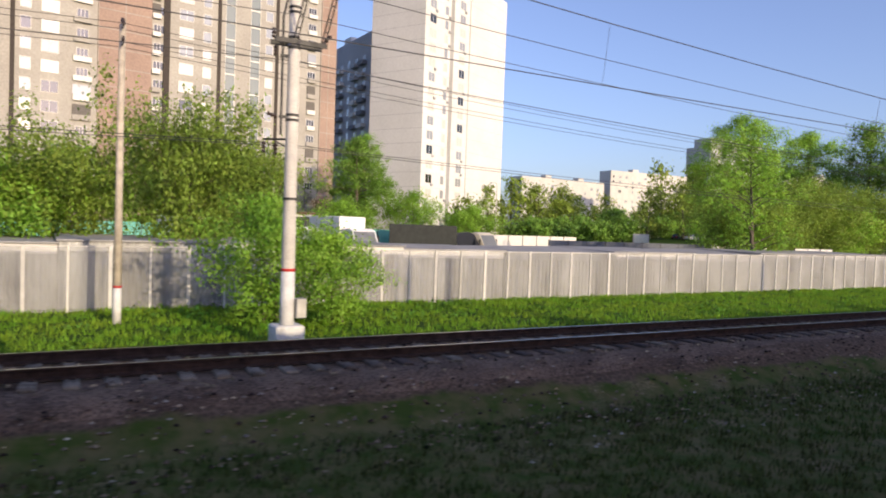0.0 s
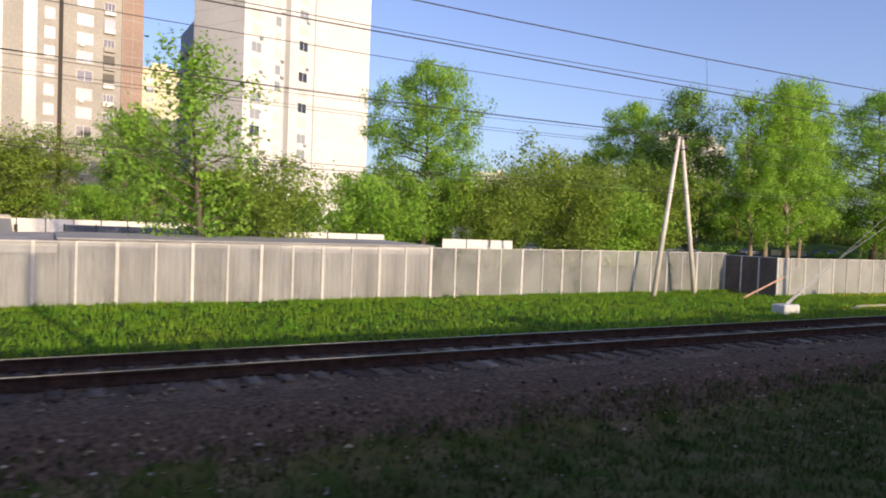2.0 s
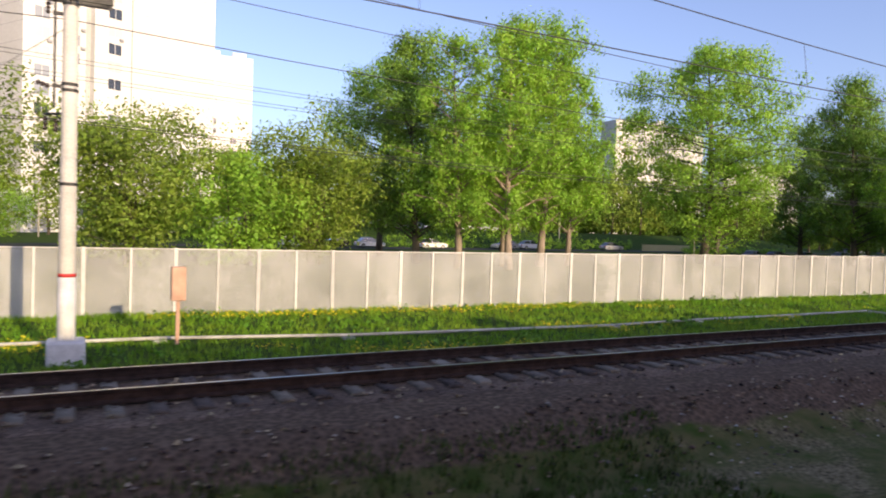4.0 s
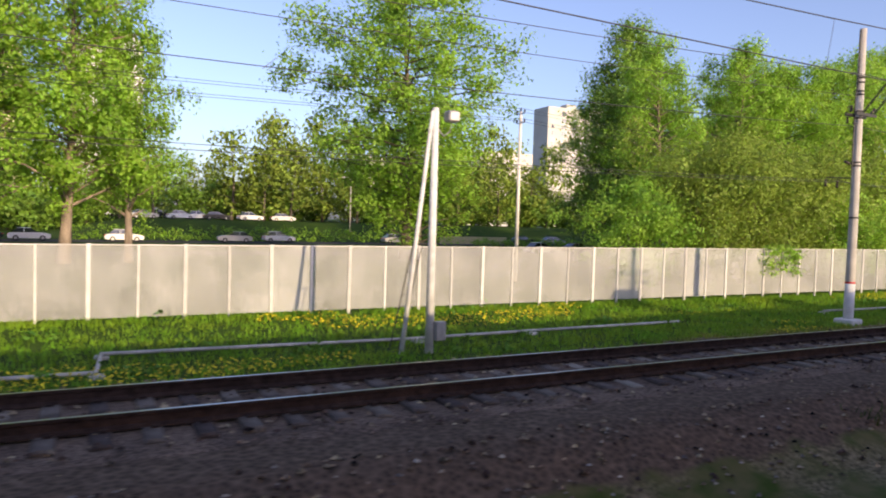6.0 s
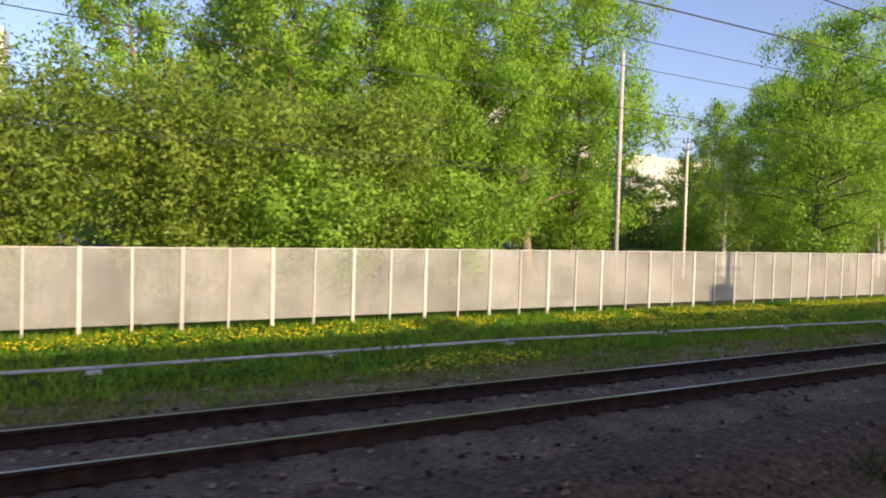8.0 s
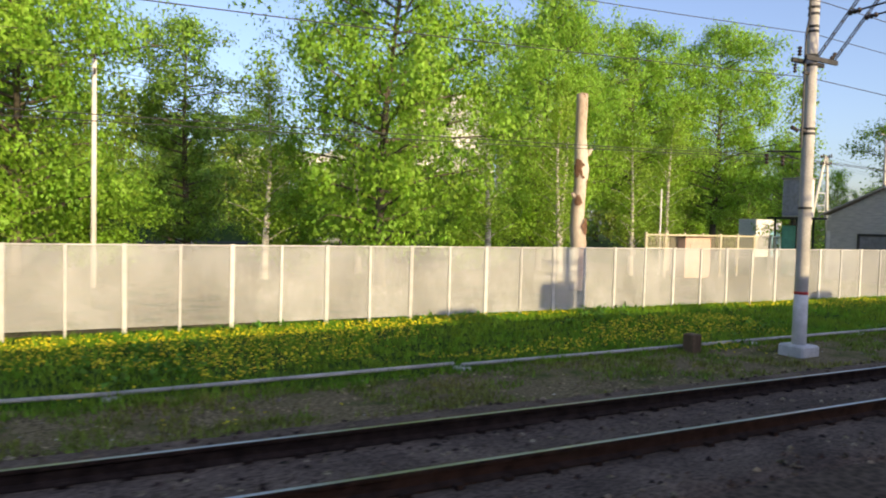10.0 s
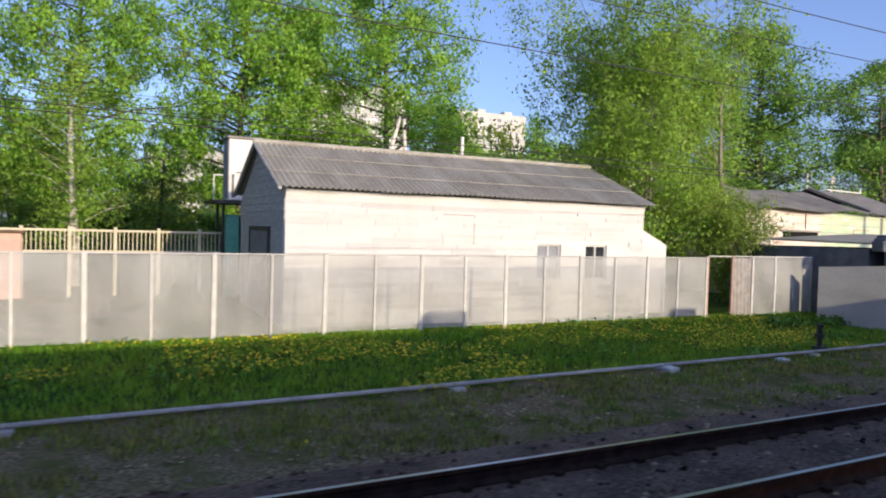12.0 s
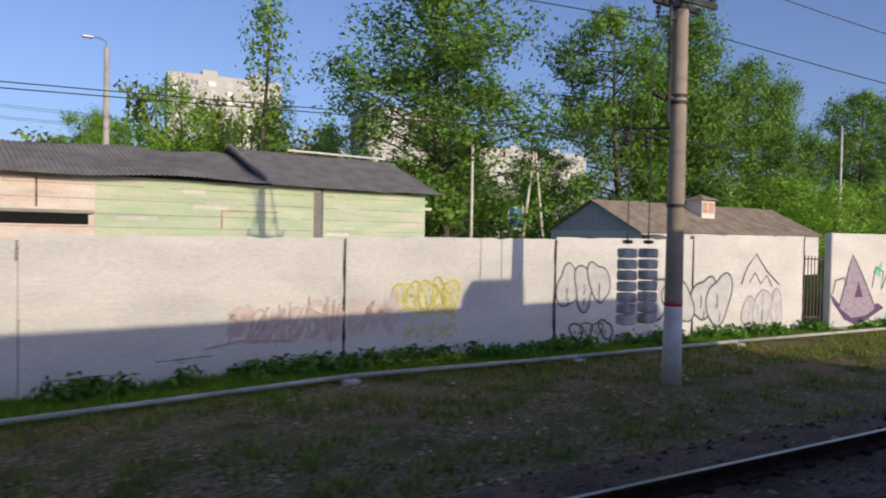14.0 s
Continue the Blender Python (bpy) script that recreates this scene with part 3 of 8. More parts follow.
def build_fence(name, label, spots, height, mat, base):
    root = tagged(empty(name), label, "fence", "trackside fences", "structure")
    wide, slim = post_mesh(height, 0.13), post_mesh(height - 0.03, 0.075)
    panel = Shape().box(0, -0.006, 0.02, 1, 0.006, height - 0.03).mesh("panel", mat)
    rail = Shape().box(0, -0.03, height - 0.04, 1, 0.012, height).mesh("rail", POST)
    n = len(spots) - 1
    rng = random.Random(int(spots[0] * 10) + 3)
    for k in range(n + 1):
        x = spots[k]
        step = spots[min(k + 1, n)] - spots[min(k, n - 1)]
        dy = fence_y(x + step) - fence_y(x)
        m = heading(x, fence_y(x), base(x), step, dy)
        p = new("post", wide if k % 2 == 0 else slim)
        p.parent, p.matrix_basis = root, m @ Matrix.Rotation(rng.uniform(-0.008, 0.008), 4, "Y")
        if k < n:
            for nm, me, off in (("panel", panel, 0.0), ("rail", rail, 0.0)):
                q = new(nm, me)
                q.parent, q.matrix_basis = root, m @ Matrix.Translation((0, off + rng.uniform(-0.006, 0.006), 0)) @ Matrix.Diagonal((step, 1, 1, 1))
    return root


build_fence("mesh_fence", "grey steel mesh fence with rusty streaks and pale posts", [18.08 + 1.5205 * k for k in range(-42, 44)] + [84.95], 2.68, MESH_B, lambda x: -1.38 + 0.0012 * x)
build_fence("mesh_fence", "light grey translucent steel mesh fence with white posts",
            [85.2] + [108.65 + 1.583 * k for k in range(-14, 28)] + [153.0 + 1.5654 * k for k in range(36)] + [207.79 + 1.609 * k for k in range(1, 21)] + [239.97 + 1.7146 * k for k in range(1, 14)] + [262.26 + 1.759 * k for k in range(1, 16)], 2.62, MESH_A, lambda x: -1.38 + 0.30 * min(max((x - 100) / 90, 0), 1))


def cross_fence():
    """The short return that joins the two lines of fence."""
    root = tagged(empty("mesh_fence_return"), "short grey mesh fence return standing across", "fence", "trackside fences", "structure")
    h = 2.65
    xa, ya, xb, yb = 84.95, fence_y(84.95), 85.25, 28.4
    L = math.hypot(xb - xa, yb - ya)
    m = heading(xa, ya, -1.37, xb - xa, yb - ya)
    for a in np.linspace(0, L, 4)[:-1]:
        # the return's shade is put into the panels' dark brown
        part("panel", Shape().box(a + 0.05, -0.006, 0.02, a + L / 3 - 0.05, 0.006, h - 0.03), SHADE_AND_RUST, root, "brown panel darkened for the return's shade", m=m)
        part("post", Shape().box(a - 0.04, -0.05, -0.2, a + 0.04, 0.05, h), POST, root, m=m)
    part("rail", Shape().box(0, -0.03, h - 0.05, L, 0.02, h), POST, root, m=m)


cross_fence()


# ---- pieces used on poles ----
def insulator(root, a, b, r=0.075, n=4):
    shape = Shape()
    a, b = Vector(a), Vector(b)
    pts, rr = [], []
    for k in range(n):
        for q, s in ((0.0, 0.45), (0.35, 1.0), (0.6, 1.0), (0.95, 0.45)):
            pts.append(a.lerp(b, (k + q) / n))
            rr.append(r * s)
    return part("insulator", shape.tube(pts, rr, 8), INSULATOR, root, smooth=True)


def catenary_pole(x, y, zb, top, label, back_arm=True, lamp_box=False, lit=True, weights=False, stone=CONCRETE):
    """A tapered concrete mast with footing, bands, a bracket over the track and small cross-arms behind."""
    root = tagged(empty("catenary_pole", Matrix.Translation((x, y, 0))), label, "railway pole", "catenary poles")
    r0, r1 = 0.215, 0.145
    rad = lambda z: r0 + (r1 - r0) * (z - zb) / (top - zb)
    part("shaft", Shape().tube([(0, 0, zb - 0.4), (0, 0, zb + 3), (0, 0, zb + 6), (0, 0, top)], [rad(zb - 0.4), rad(zb + 3), rad(zb + 6), r1], 20), stone, root, smooth=True)
    part("whitewash", Shape().tube([(0, 0, zb - 0.1), (0, 0, zb + 1.95)], [rad(zb) + 0.004, rad(zb + 1.95) + 0.004], 20), WHITEWASH, root, "whitewashed foot of the pole", smooth=True)
    part("red_band", Shape().tube([(0, 0, zb + 1.95), (0, 0, zb + 2.04)], rad(zb + 1.95) + 0.007, 20), RED_PAINT, root, "painted red band", smooth=True)
    if lit:
        foot = Shape()
        foot.bevel_box(-0.44, -0.44, zb - 0.5, 0.44, 0.44, zb + 0.34, 0.05)
        part("footing", foot, WHITEWASH, root, "whitewashed concrete block")
    if lamp_box:
        part("switch_box", Shape().bevel_box(0.2, -0.3, zb + 0.55, 0.52, -0.05, zb + 1.15, 0.02), GALV, root, "grey metal box")
    for z in (3.2, 5.55, 5.7, 7.7, 8.0, 8.75, 8.9, 9.3, 9.5):
        part("clamp", Shape().tube([(0, 0, z - 0.04), (0, 0, z + 0.04)], rad(z) + 0.018, 16), STEEL, root)
    ty = track_y(x) - y  # towards the track
    for dx in (0.0, 0.85):
        br = Shape()
        a, b = Vector((dx, -0.15, 7.9)), Vector((dx, -3.3, 11.75))
        for o in (-0.055, 0.055):
            br.tube([a + Vector((o, 0, 0)), b + Vector((o, 0, 0))], 0.022, 5)
        n = int((b - a).length / 0.4)
        for k in range(1, n):
            c = a.lerp(b, k / n)
            br.box(c.x - 0.055, c.y - 0.03, c.z - 0.015, c.x + 0.055, c.y + 0.03, c.z + 0.015)
        part("cantilever", br, STEEL, root, "dark steel lattice bracket arm")
        end = -3.7 if dx == 0 else ty * 0.95
        insulator(root, (dx, -1.1, 9.05), (dx, -1.5, 9.08), 0.085, 3)
        rod = Shape().tube([(dx, -1.5, 9.08), (dx, end, 9.15), (dx, end - 0.3, 8.75)], 0.03, 6)
        part("registration_arm", rod, STEEL, root, "dark steel rod towards the track wires")
    insulator(root, (0.85, ty * 0.95 - 0.3, 8.75), (0.85, ty, 8.1), 0.06, 3)
    if back_arm:
        part("cross_arm", Shape().tube([(0.05, 0.1, 5.0), (-0.55, 1.05, 5.05)], 0.035, 6), STEEL, root, "dark steel cross-arm")
        part("stay", Shape().tube([(0.0, 0.1, 4.7), (-0.3, 0.7, 4.98)], 0.02, 6), STEEL, root)
        part("cross_arm", Shape().box(-0.65, -0.26, 7.78, 0.95, -0.19, 7.92).box(-0.65, 0.19, 7.78, 0.95, 0.26, 7.92), STEEL, root, "pair of dark steel channels clamped to the pole")
        part("conduit", Shape().tube([(-0.34, 0.0, 5.1), (-0.34, 0.0, 8.6), (-0.2, 0.0, 9.2), (-0.2, 0.0, 11.6)], 0.035, 6), STEEL, root, "dark cable conduit beside the pole")
        for z in (5.6, 7.4):
            part("conduit_bracket", Shape().box(-0.4, -0.04, z, -0.1, 0.04, z + 0.08), STEEL, root)
        insulator(root, (0.85, 0.0, 7.92), (1.15, -0.05, 8.25), 0.07, 3)
        insulator(root, (-0.62, 0.0, 7.92), (-0.62, 0.0, 8.22), 0.07, 3)
        insulator(root, (-0.45, 0.05, 5.62), (-0.75, 0.1, 5.72), 0.07, 3)
        insulator(root, (-0.55, 1.05, 4.98), (-0.55, 1.05, 4.62), 0.07, 3)
        insulator(root, (-0.3, 0.65, 4.9), (-0.3, 0.65, 4.55), 0.07, 3)
        insulator(root, (-0.5, 0.22, 7.75), (-0.5, 0.22, 7.45), 0.06, 3)
    if weights:
        WEIGHT = material("weathered_concrete_weight", (0.60, 0.58, 0.56), 0.9, 0, 0.3)
        for dx in (-1.25, -0.58):
            for k in range(7):
                part("weight", Shape().bevel_box(dx - 0.18, 0.1, 0.5 + 0.25 * k, dx + 0.18, 0.42, 0.71 + 0.25 * k, 0.03), WEIGHT, root, "grey concrete tension weight")
        for dx in (-1.25, -0.58):
            rod = Shape()
            rod.tube([(dx, 0.26, 2.3), (dx, 0.26, 6.5), (dx * 0.3, 0.2, 7.4)], 0.015, 6)
            rod.tube([(dx, 0.26, 2.32), (dx, 0.26, 2.4)], 0.11, 10)
            part("weight_rod", rod, STEEL, root)
    return root


POLES = [(3.9, 20.3), (87.5, 19.75), (163.05, 18.27), (239.75, 14.3), (321.1, 10.75)]
for k, (px, py) in enumerate(POLES):
    catenary_pole(px, py, (-0.93, -1.1, -1.75, -1.5, -1.05)[k], 11.7, "tall tapered concrete railway pole with a red band and whitewashed foot", lamp_box=k == 0, lit=k != 4, weights=k == 4, stone=(LIGHT_CONCRETE, LIGHT_CONCRETE, CONCRETE, CONCRETE, TAN_CONCRETE)[k])


def sagging(a, b, sag, n=14):
    a, b = Vector(a), Vector(b)
    return [a.lerp(b, k / n) - Vector((0, 0, 4 * sag * (k / n) * (1 - k / n))) for k in range(n + 1)]


def wires():
    spots = [(-80.0, 21.3)] + POLES + [(400.0, 6.5)]
    def run(name, off_y, z, sag, r, label, jig=0.0):
        pts = []
        for k in range(len(spots) - 1):
            (xa, ya), (xb, yb) = spots[k], spots[k + 1]
            ya2 = track_y(xa) + off_y if off_y < 50 else ya + off_y - 100
            yb2 = track_y(xb) + off_y if off_y < 50 else yb + off_y - 100
            j = jig * (1 if k % 2 else -1)
            seg = sagging((xa, ya2 + j, z), (xb, yb2 - j, z), sag)
            pts += seg if not pts else seg[1:]
        thing(name, Shape().tube(pts, r, 5), WIRE, label, "overhead wire", "overhead wires", smooth=True)
        return pts
    contact = run("contact_wire", 0.0, 6.3, 0.05, 0.014, "taut dark contact wire over the track", 0.25)
    mess = run("messenger_wire", 0.0, 8.1, 1.1, 0.014, "sagging dark messenger wire over the track")
    drop = Shape()
    for k in range(3, len(contact) - 3, 2):
        if abs(contact[k].z - mess[k].z) > 0.1:
            drop.tube([contact[k], mess[k]], 0.006, 4)
    tagged(part("dropper_wires", drop, WIRE, None, "thin vertical droppers between the two track wires"), category="overhead wire", kind="stuff")
    run("feeder_wire", 100.1, 7.35, 0.9, 0.014, "thin feeder wire along the poles")
    run("feeder_wire", 101.05, 4.95, 0.6, 0.010, "thin feeder wire along the poles")
    run("feeder_wire", 100.7, 4.85, 0.7, 0.010, "thin feeder wire along the poles")
    run("feeder_wire", 99.7, 9.6, 1.0, 0.014, "thin feeder wire along the poles")
    run("feeder_wire", 100.0, 8.7, 0.9, 0.012, "thin feeder wire along the poles")


wires()


def plain_pole(name, x, y, zb, top, r0, r1, mat, label, arms=True, lean=(0.0, 0.0), red=False):
    root = tagged(empty(name, Matrix.Translation((x, y, 0))), label, "utility pole", "utility poles")
    part("shaft", Shape().tube([(0, 0, zb - 0.4), (lean[0], lean[1], top)], [r0, r1], 12), mat, root, smooth=True)
    if red:
        part("red_band", Shape().tube([(0, 0, zb + 1.25), (0, 0, zb + 1.33)], r0 + 0.004, 14), RED_PAINT, root, "painted red band", smooth=True)
        part("whitewash", Shape().tube([(0, 0, zb - 0.1), (0, 0, zb + 1.25)], r0 + 0.003, 14), WHITEWASH, root, smooth=True)
    if arms:
        for k, z in enumerate((top - 0.15, top - 0.75)):
            part("cross_arm", Shape().tube([(lean[0], lean[1] - 0.45, z), (lean[0], lean[1] + 0.45, z)], 0.03, 6), STEEL, root)
            for d in (-0.42, 0.42):
                part("insulator", Shape().tube([(lean[0], lean[1] + d, z), (lean[0], lean[1] + d, z + 0.12), (lean[0], lean[1] + d, z + 0.25)], [0.03, 0.06, 0.04], 8), INSULATOR, root)
        part("insulator", Shape().tube([(lean[0], lean[1], top - 0.02), (lean[0], lean[1], top + 0.14), (lean[0], lean[1], top + 0.24)], [0.03, 0.06, 0.04], 8), INSULATOR, root)
    return root


plain_pole("utility_pole", -0.2, 27.3, -1.32, 9.35, 0.15, 0.10, material("cream_concrete", (0.50, 0.44, 0.36), 0.9, 0, 0.2), "slim cream concrete utility pole with a red band", red=True)
plain_pole("utility_pole", 157.76, 37.05, -1.3, 9.8, 0.13, 0.09, PALE_CONCRETE, "slim pale concrete utility pole with insulators")
plain_pole("utility_pole", 220.2, 38.1, -1.2, 9.9, 0.14, 0.10, PALE_CONCRETE, "slim pale concrete utility pole with insulators")
plain_pole("utility_pole", 206.1, 31.4, -1.2, 13.5, 0.15, 0.12, WOOD_GREY, "tall grey weathered wooden utility pole", arms=False)
plain_pole("utility_pole", 399.5, 50.0, -1.6, 17.5, 0.2, 0.13, PALE_CONCRETE, "tall pale concrete utility pole among dark trees")
plain_pole("utility_pole", 343.5, 52.8, -1.6, 10.6, 0.17, 0.12, PALE_CONCRETE, "slim pale concrete utility pole with insulators")


# masts on the far side of the train, whose shadows cross the line
for px in (20.1, 22.5, 49.1, 162.9, 212.7, 242.7):
    mast = plain_pole("catenary_pole", px, -6.5, -0.9, 11.6, 0.21, 0.145, CONCRETE, "tall tapered concrete railway pole beyond the train", arms=False)
    if px > 100:
        part("cross_arm", Shape().tube([(-1.1, 0, 9.4), (1.1, 0, 9.4)], 0.06, 6).tube([(-1.1, 0, 8.9), (1.1, 0, 8.9)], 0.05, 6), STEEL, mast)
        part("switch_box", Shape().bevel_box(-1.3, -0.4, 7.5, 0.4, 0.4, 8.5, 0.06), GALV, mast, "grey metal box")


def a_pole(x0, y0, x1, y1, zb, ax, ay, top, r, label, arms=True):
    """Two concrete legs that meet at the top."""
    root = tagged(empty("a_frame_pole", Matrix.Translation((x0, y0, 0))), label, "utility pole", "utility poles")
    for nm, fx, fy, o in (("leg", x0, y0, -0.12), ("leg", x1, y1, 0.12)):
        part(nm, Shape().tube([(fx - x0, fy - y0, zb - 0.3), (ax - x0 + o, ay - y0, top)], [r * 1.25, r * 0.85], 10), PALE_CONCRETE, root, smooth=True)
    part("brace", Shape().tube([(ax - x0 - 0.55, ay - y0, top - 1.6), (ax - x0 + 0.55, ay - y0, top - 1.6)], 0.05, 6), STEEL, root)
    if arms:
        for z in (top - 0.1, top - 0.8):
            part("cross_arm", Shape().tube([(ax - x0, ay - y0 - 0.55, z), (ax - x0, ay - y0 + 0.55, z)], 0.04, 6), STEEL, root)
            part("cross_arm", Shape().tube([(ax - x0 - 0.5, ay - y0, z), (ax - x0 + 0.5, ay - y0, z)], 0.04, 6), STEEL, root)
            for dx, dy in ((0, -0.5), (0, 0.5), (-0.45, 0), (0.45, 0)):
                part("insulator", Shape().tube([(ax - x0 + dx, ay - y0 + dy, z - 0.1), (ax - x0 + dx, ay - y0 + dy, z + 0.1), (ax - x0 + dx, ay - y0 + dy, z + 0.25)], [0.05, 0.08, 0.05], 8), INSULATOR, root)
    return root


a_pole(75.84, 30.4, 79.93, 30.6, -1.4, 77.77, 30.5, 8.75, 0.13, "pale concrete A-frame pole with insulators")
a_pole(279.4, 41.2, 283.7, 41.2, -1.3, 282.8, 41.2, 9.7, 0.13, "pale concrete A-frame pole behind the shed")
a_pole(350.9, 55.3, 354.6, 55.3, -1.7, 352.78, 55.3, 10.9, 0.15, "pale concrete A-frame pole behind the wall")


def line_wires():
    """Wires between the utility poles behind the fence."""
    runs = [((-0.2, 27.3, 9.3), (77.8, 30.5, 8.8)), ((77.8, 30.5, 8.8), (157.8, 37.05, 9.9)), ((157.8, 37.05, 9.9), (220.2, 38.1, 10.0)), ((220.2, 38.1, 10.0), (282.8, 41.2, 9.6)), ((282.8, 41.2, 9.6), (343.5, 52.8, 10.6)), ((-75.0, 26.0, 9.3), (-0.2, 27.3, 9.3))]
    for a, b in runs:
        for dy, dz in ((-0.42, 0.0), (0.42, 0.0), (-0.42, -0.65), (0.42, -0.65)):
            p = sagging((a[0], a[1] + dy, a[2] + dz), (b[0], b[1] + dy, b[2] + dz), 0.9, 12)
            thing("power_line_wire", Shape().tube(p, 0.011, 4), WIRE, "thin sagging wire between utility poles", "overhead wire", "overhead wires")


line_wires()


def floodlight_pole():
    x, y, zb = 141.68, 19.0, -1.75
    root = tagged(empty("floodlight_pole", Matrix.Translation((x, y, 0))), "pale concrete floodlight pole with a leaning ladder strut", "lamp post")
    part("shaft", Shape().tube([(0, 0, zb - 0.3), (0, 0, 6.0)], [0.14, 0.10], 12), WHITEWASH, root, smooth=True)
    part("brace", Shape().tube([(-0.95, 0.1, zb - 0.2), (-0.1, 0.0, 5.9)], [0.08, 0.06], 8), WHITEWASH, root, smooth=True)
    la = Shape()
    for d in (-0.16, 0.16):
        la.tube([(-1.15 + d, 0.25, zb), (-0.45 + d, 0.1, 1.75)], 0.018, 6)
    for k in range(9):
        q = k / 9
        cx, cz = -1.15 + 0.7 * q, zb + 3.2 * q + 0.15
        la.tube([(cx - 0.16, 0.25 - 0.15 * q, cz), (cx + 0.16, 0.25 - 0.15 * q, cz)], 0.014, 5)
    la.tube([(-0.65, 0.1, 1.75), (0.05, 0.1, 1.78)], 0.03, 6)
    part("ladder", la, STEEL, root, "narrow steel ladder")
    lamp = Shape()
    lamp.bevel_box(0.35, -0.25, 5.6, 0.75, 0.15, 5.95, 0.05)
    ob = part("lamp_head", lamp, GALV, root, "grey floodlight head")
    arm = Shape().tube([(0.05, 0, 5.4), (0.3, 0, 5.15), (0.5, -0.02, 5.3), (0.55, -0.05, 5.6)], 0.025, 6)
    part("lamp_arm", arm, GALV, root)
    part("cabinet", Shape().bevel_box(0.08, -0.32, zb + 0.5, 0.42, -0.08, zb + 1.1, 0.02), GALV, root, "grey metal cabinet")


floodlight_pole()


def street_lamp(x, y, zb, top, label, arm=1.2, r=0.14):
    root = tagged(empty("street_lamp", Matrix.Translation((x, y, 0))), label, "lamp post", "street lamps")
    part("pole", Shape().tube([(0, 0, zb), (0, 0, top - 0.6)], [r, r * 0.6], 10), CONCRETE, root, smooth=True)
    part("arm", Shape().tube([(0, 0, top - 0.7), (-0.05, 0, top - 0.15), (-0.5, 0, top), (-arm, 0, top)], 0.05, 6), GALV, root)
    part("lamp_head", Shape().bevel_box(-arm - 0.6, -0.16, top - 0.1, -arm + 0.1, 0.16, top + 0.06, 0.03), GALV, root)


street_lamp(57.1, 143.0, -1.8, 15.1, "pale street lamp with a curved arm")
street_lamp(84.0, 126.9, -1.8, 13.0, "pale street lamp with a curved arm")
street_lamp(32.0, 120.0, -1.8, 12.0, "pale street lamp with a curved arm")
street_lamp(313.1, 52.5, -1.7, 15.3, "tall concrete lamp mast with a short arm", 0.9, 0.28)
street_lamp(175.0, 110.0, -1.8, 9.5, "slim street lamp beside the road")
street_lamp(163.5, 66.0, -1.6, 5.5, "slim street lamp among the trees", 0.6, 0.08)


# ---- corrugated sheets ----
def corrugated(width, length, pitch=0.15, amp=0.022, rows=1, sag=0.0, seed=0, thick=0.012):
    """A corrugated sheet in local x (across the waves) and y (down the slope), with a thin edge."""
    s = Shape()
    n = max(2, int(width / pitch * 4))
    ny = max(2, int(length / 1.2) + 1)
    v = []
    for j in range(ny):
        y = length * j / (ny - 1)
        for i in range(n + 1):
            x = width * i / n
            w = amp * math.sin(2 * math.pi * x / pitch)
            d = sag * noise.noise((x * 0.35 + seed, y * 0.4, seed * 1.7))
            v.append((x, y, w + d))
    f = [(j * (n + 1) + i, j * (n + 1) + i + 1, (j + 1) * (n + 1) + i + 1, (j + 1) * (n + 1) + i) for j in range(ny - 1) for i in range(n)]
    s.add(v, f)
    # the turned-down lip at the eave
    base = len(s.v)
    lip = [(x, y, z - thick * 2) for x, y, z in v[-(n + 1):]]
    k0 = (ny - 1) * (n + 1)
    s.v += lip
    s.f += [(k0 + i, k0 + i + 1, base + i + 1, base + i) for i in range(n)]
    return s


def slope_pose(x, y, z, ax, down):
    """A pose whose x axis is ax and whose y axis is down."""
    ax, down = Vector(ax).normalized(), Vector(down).normalized()
    up = ax.cross(down)
    m = Matrix((ax, down, up)).transposed().to_4x4()
    m.translation = (x, y, z)
    return m


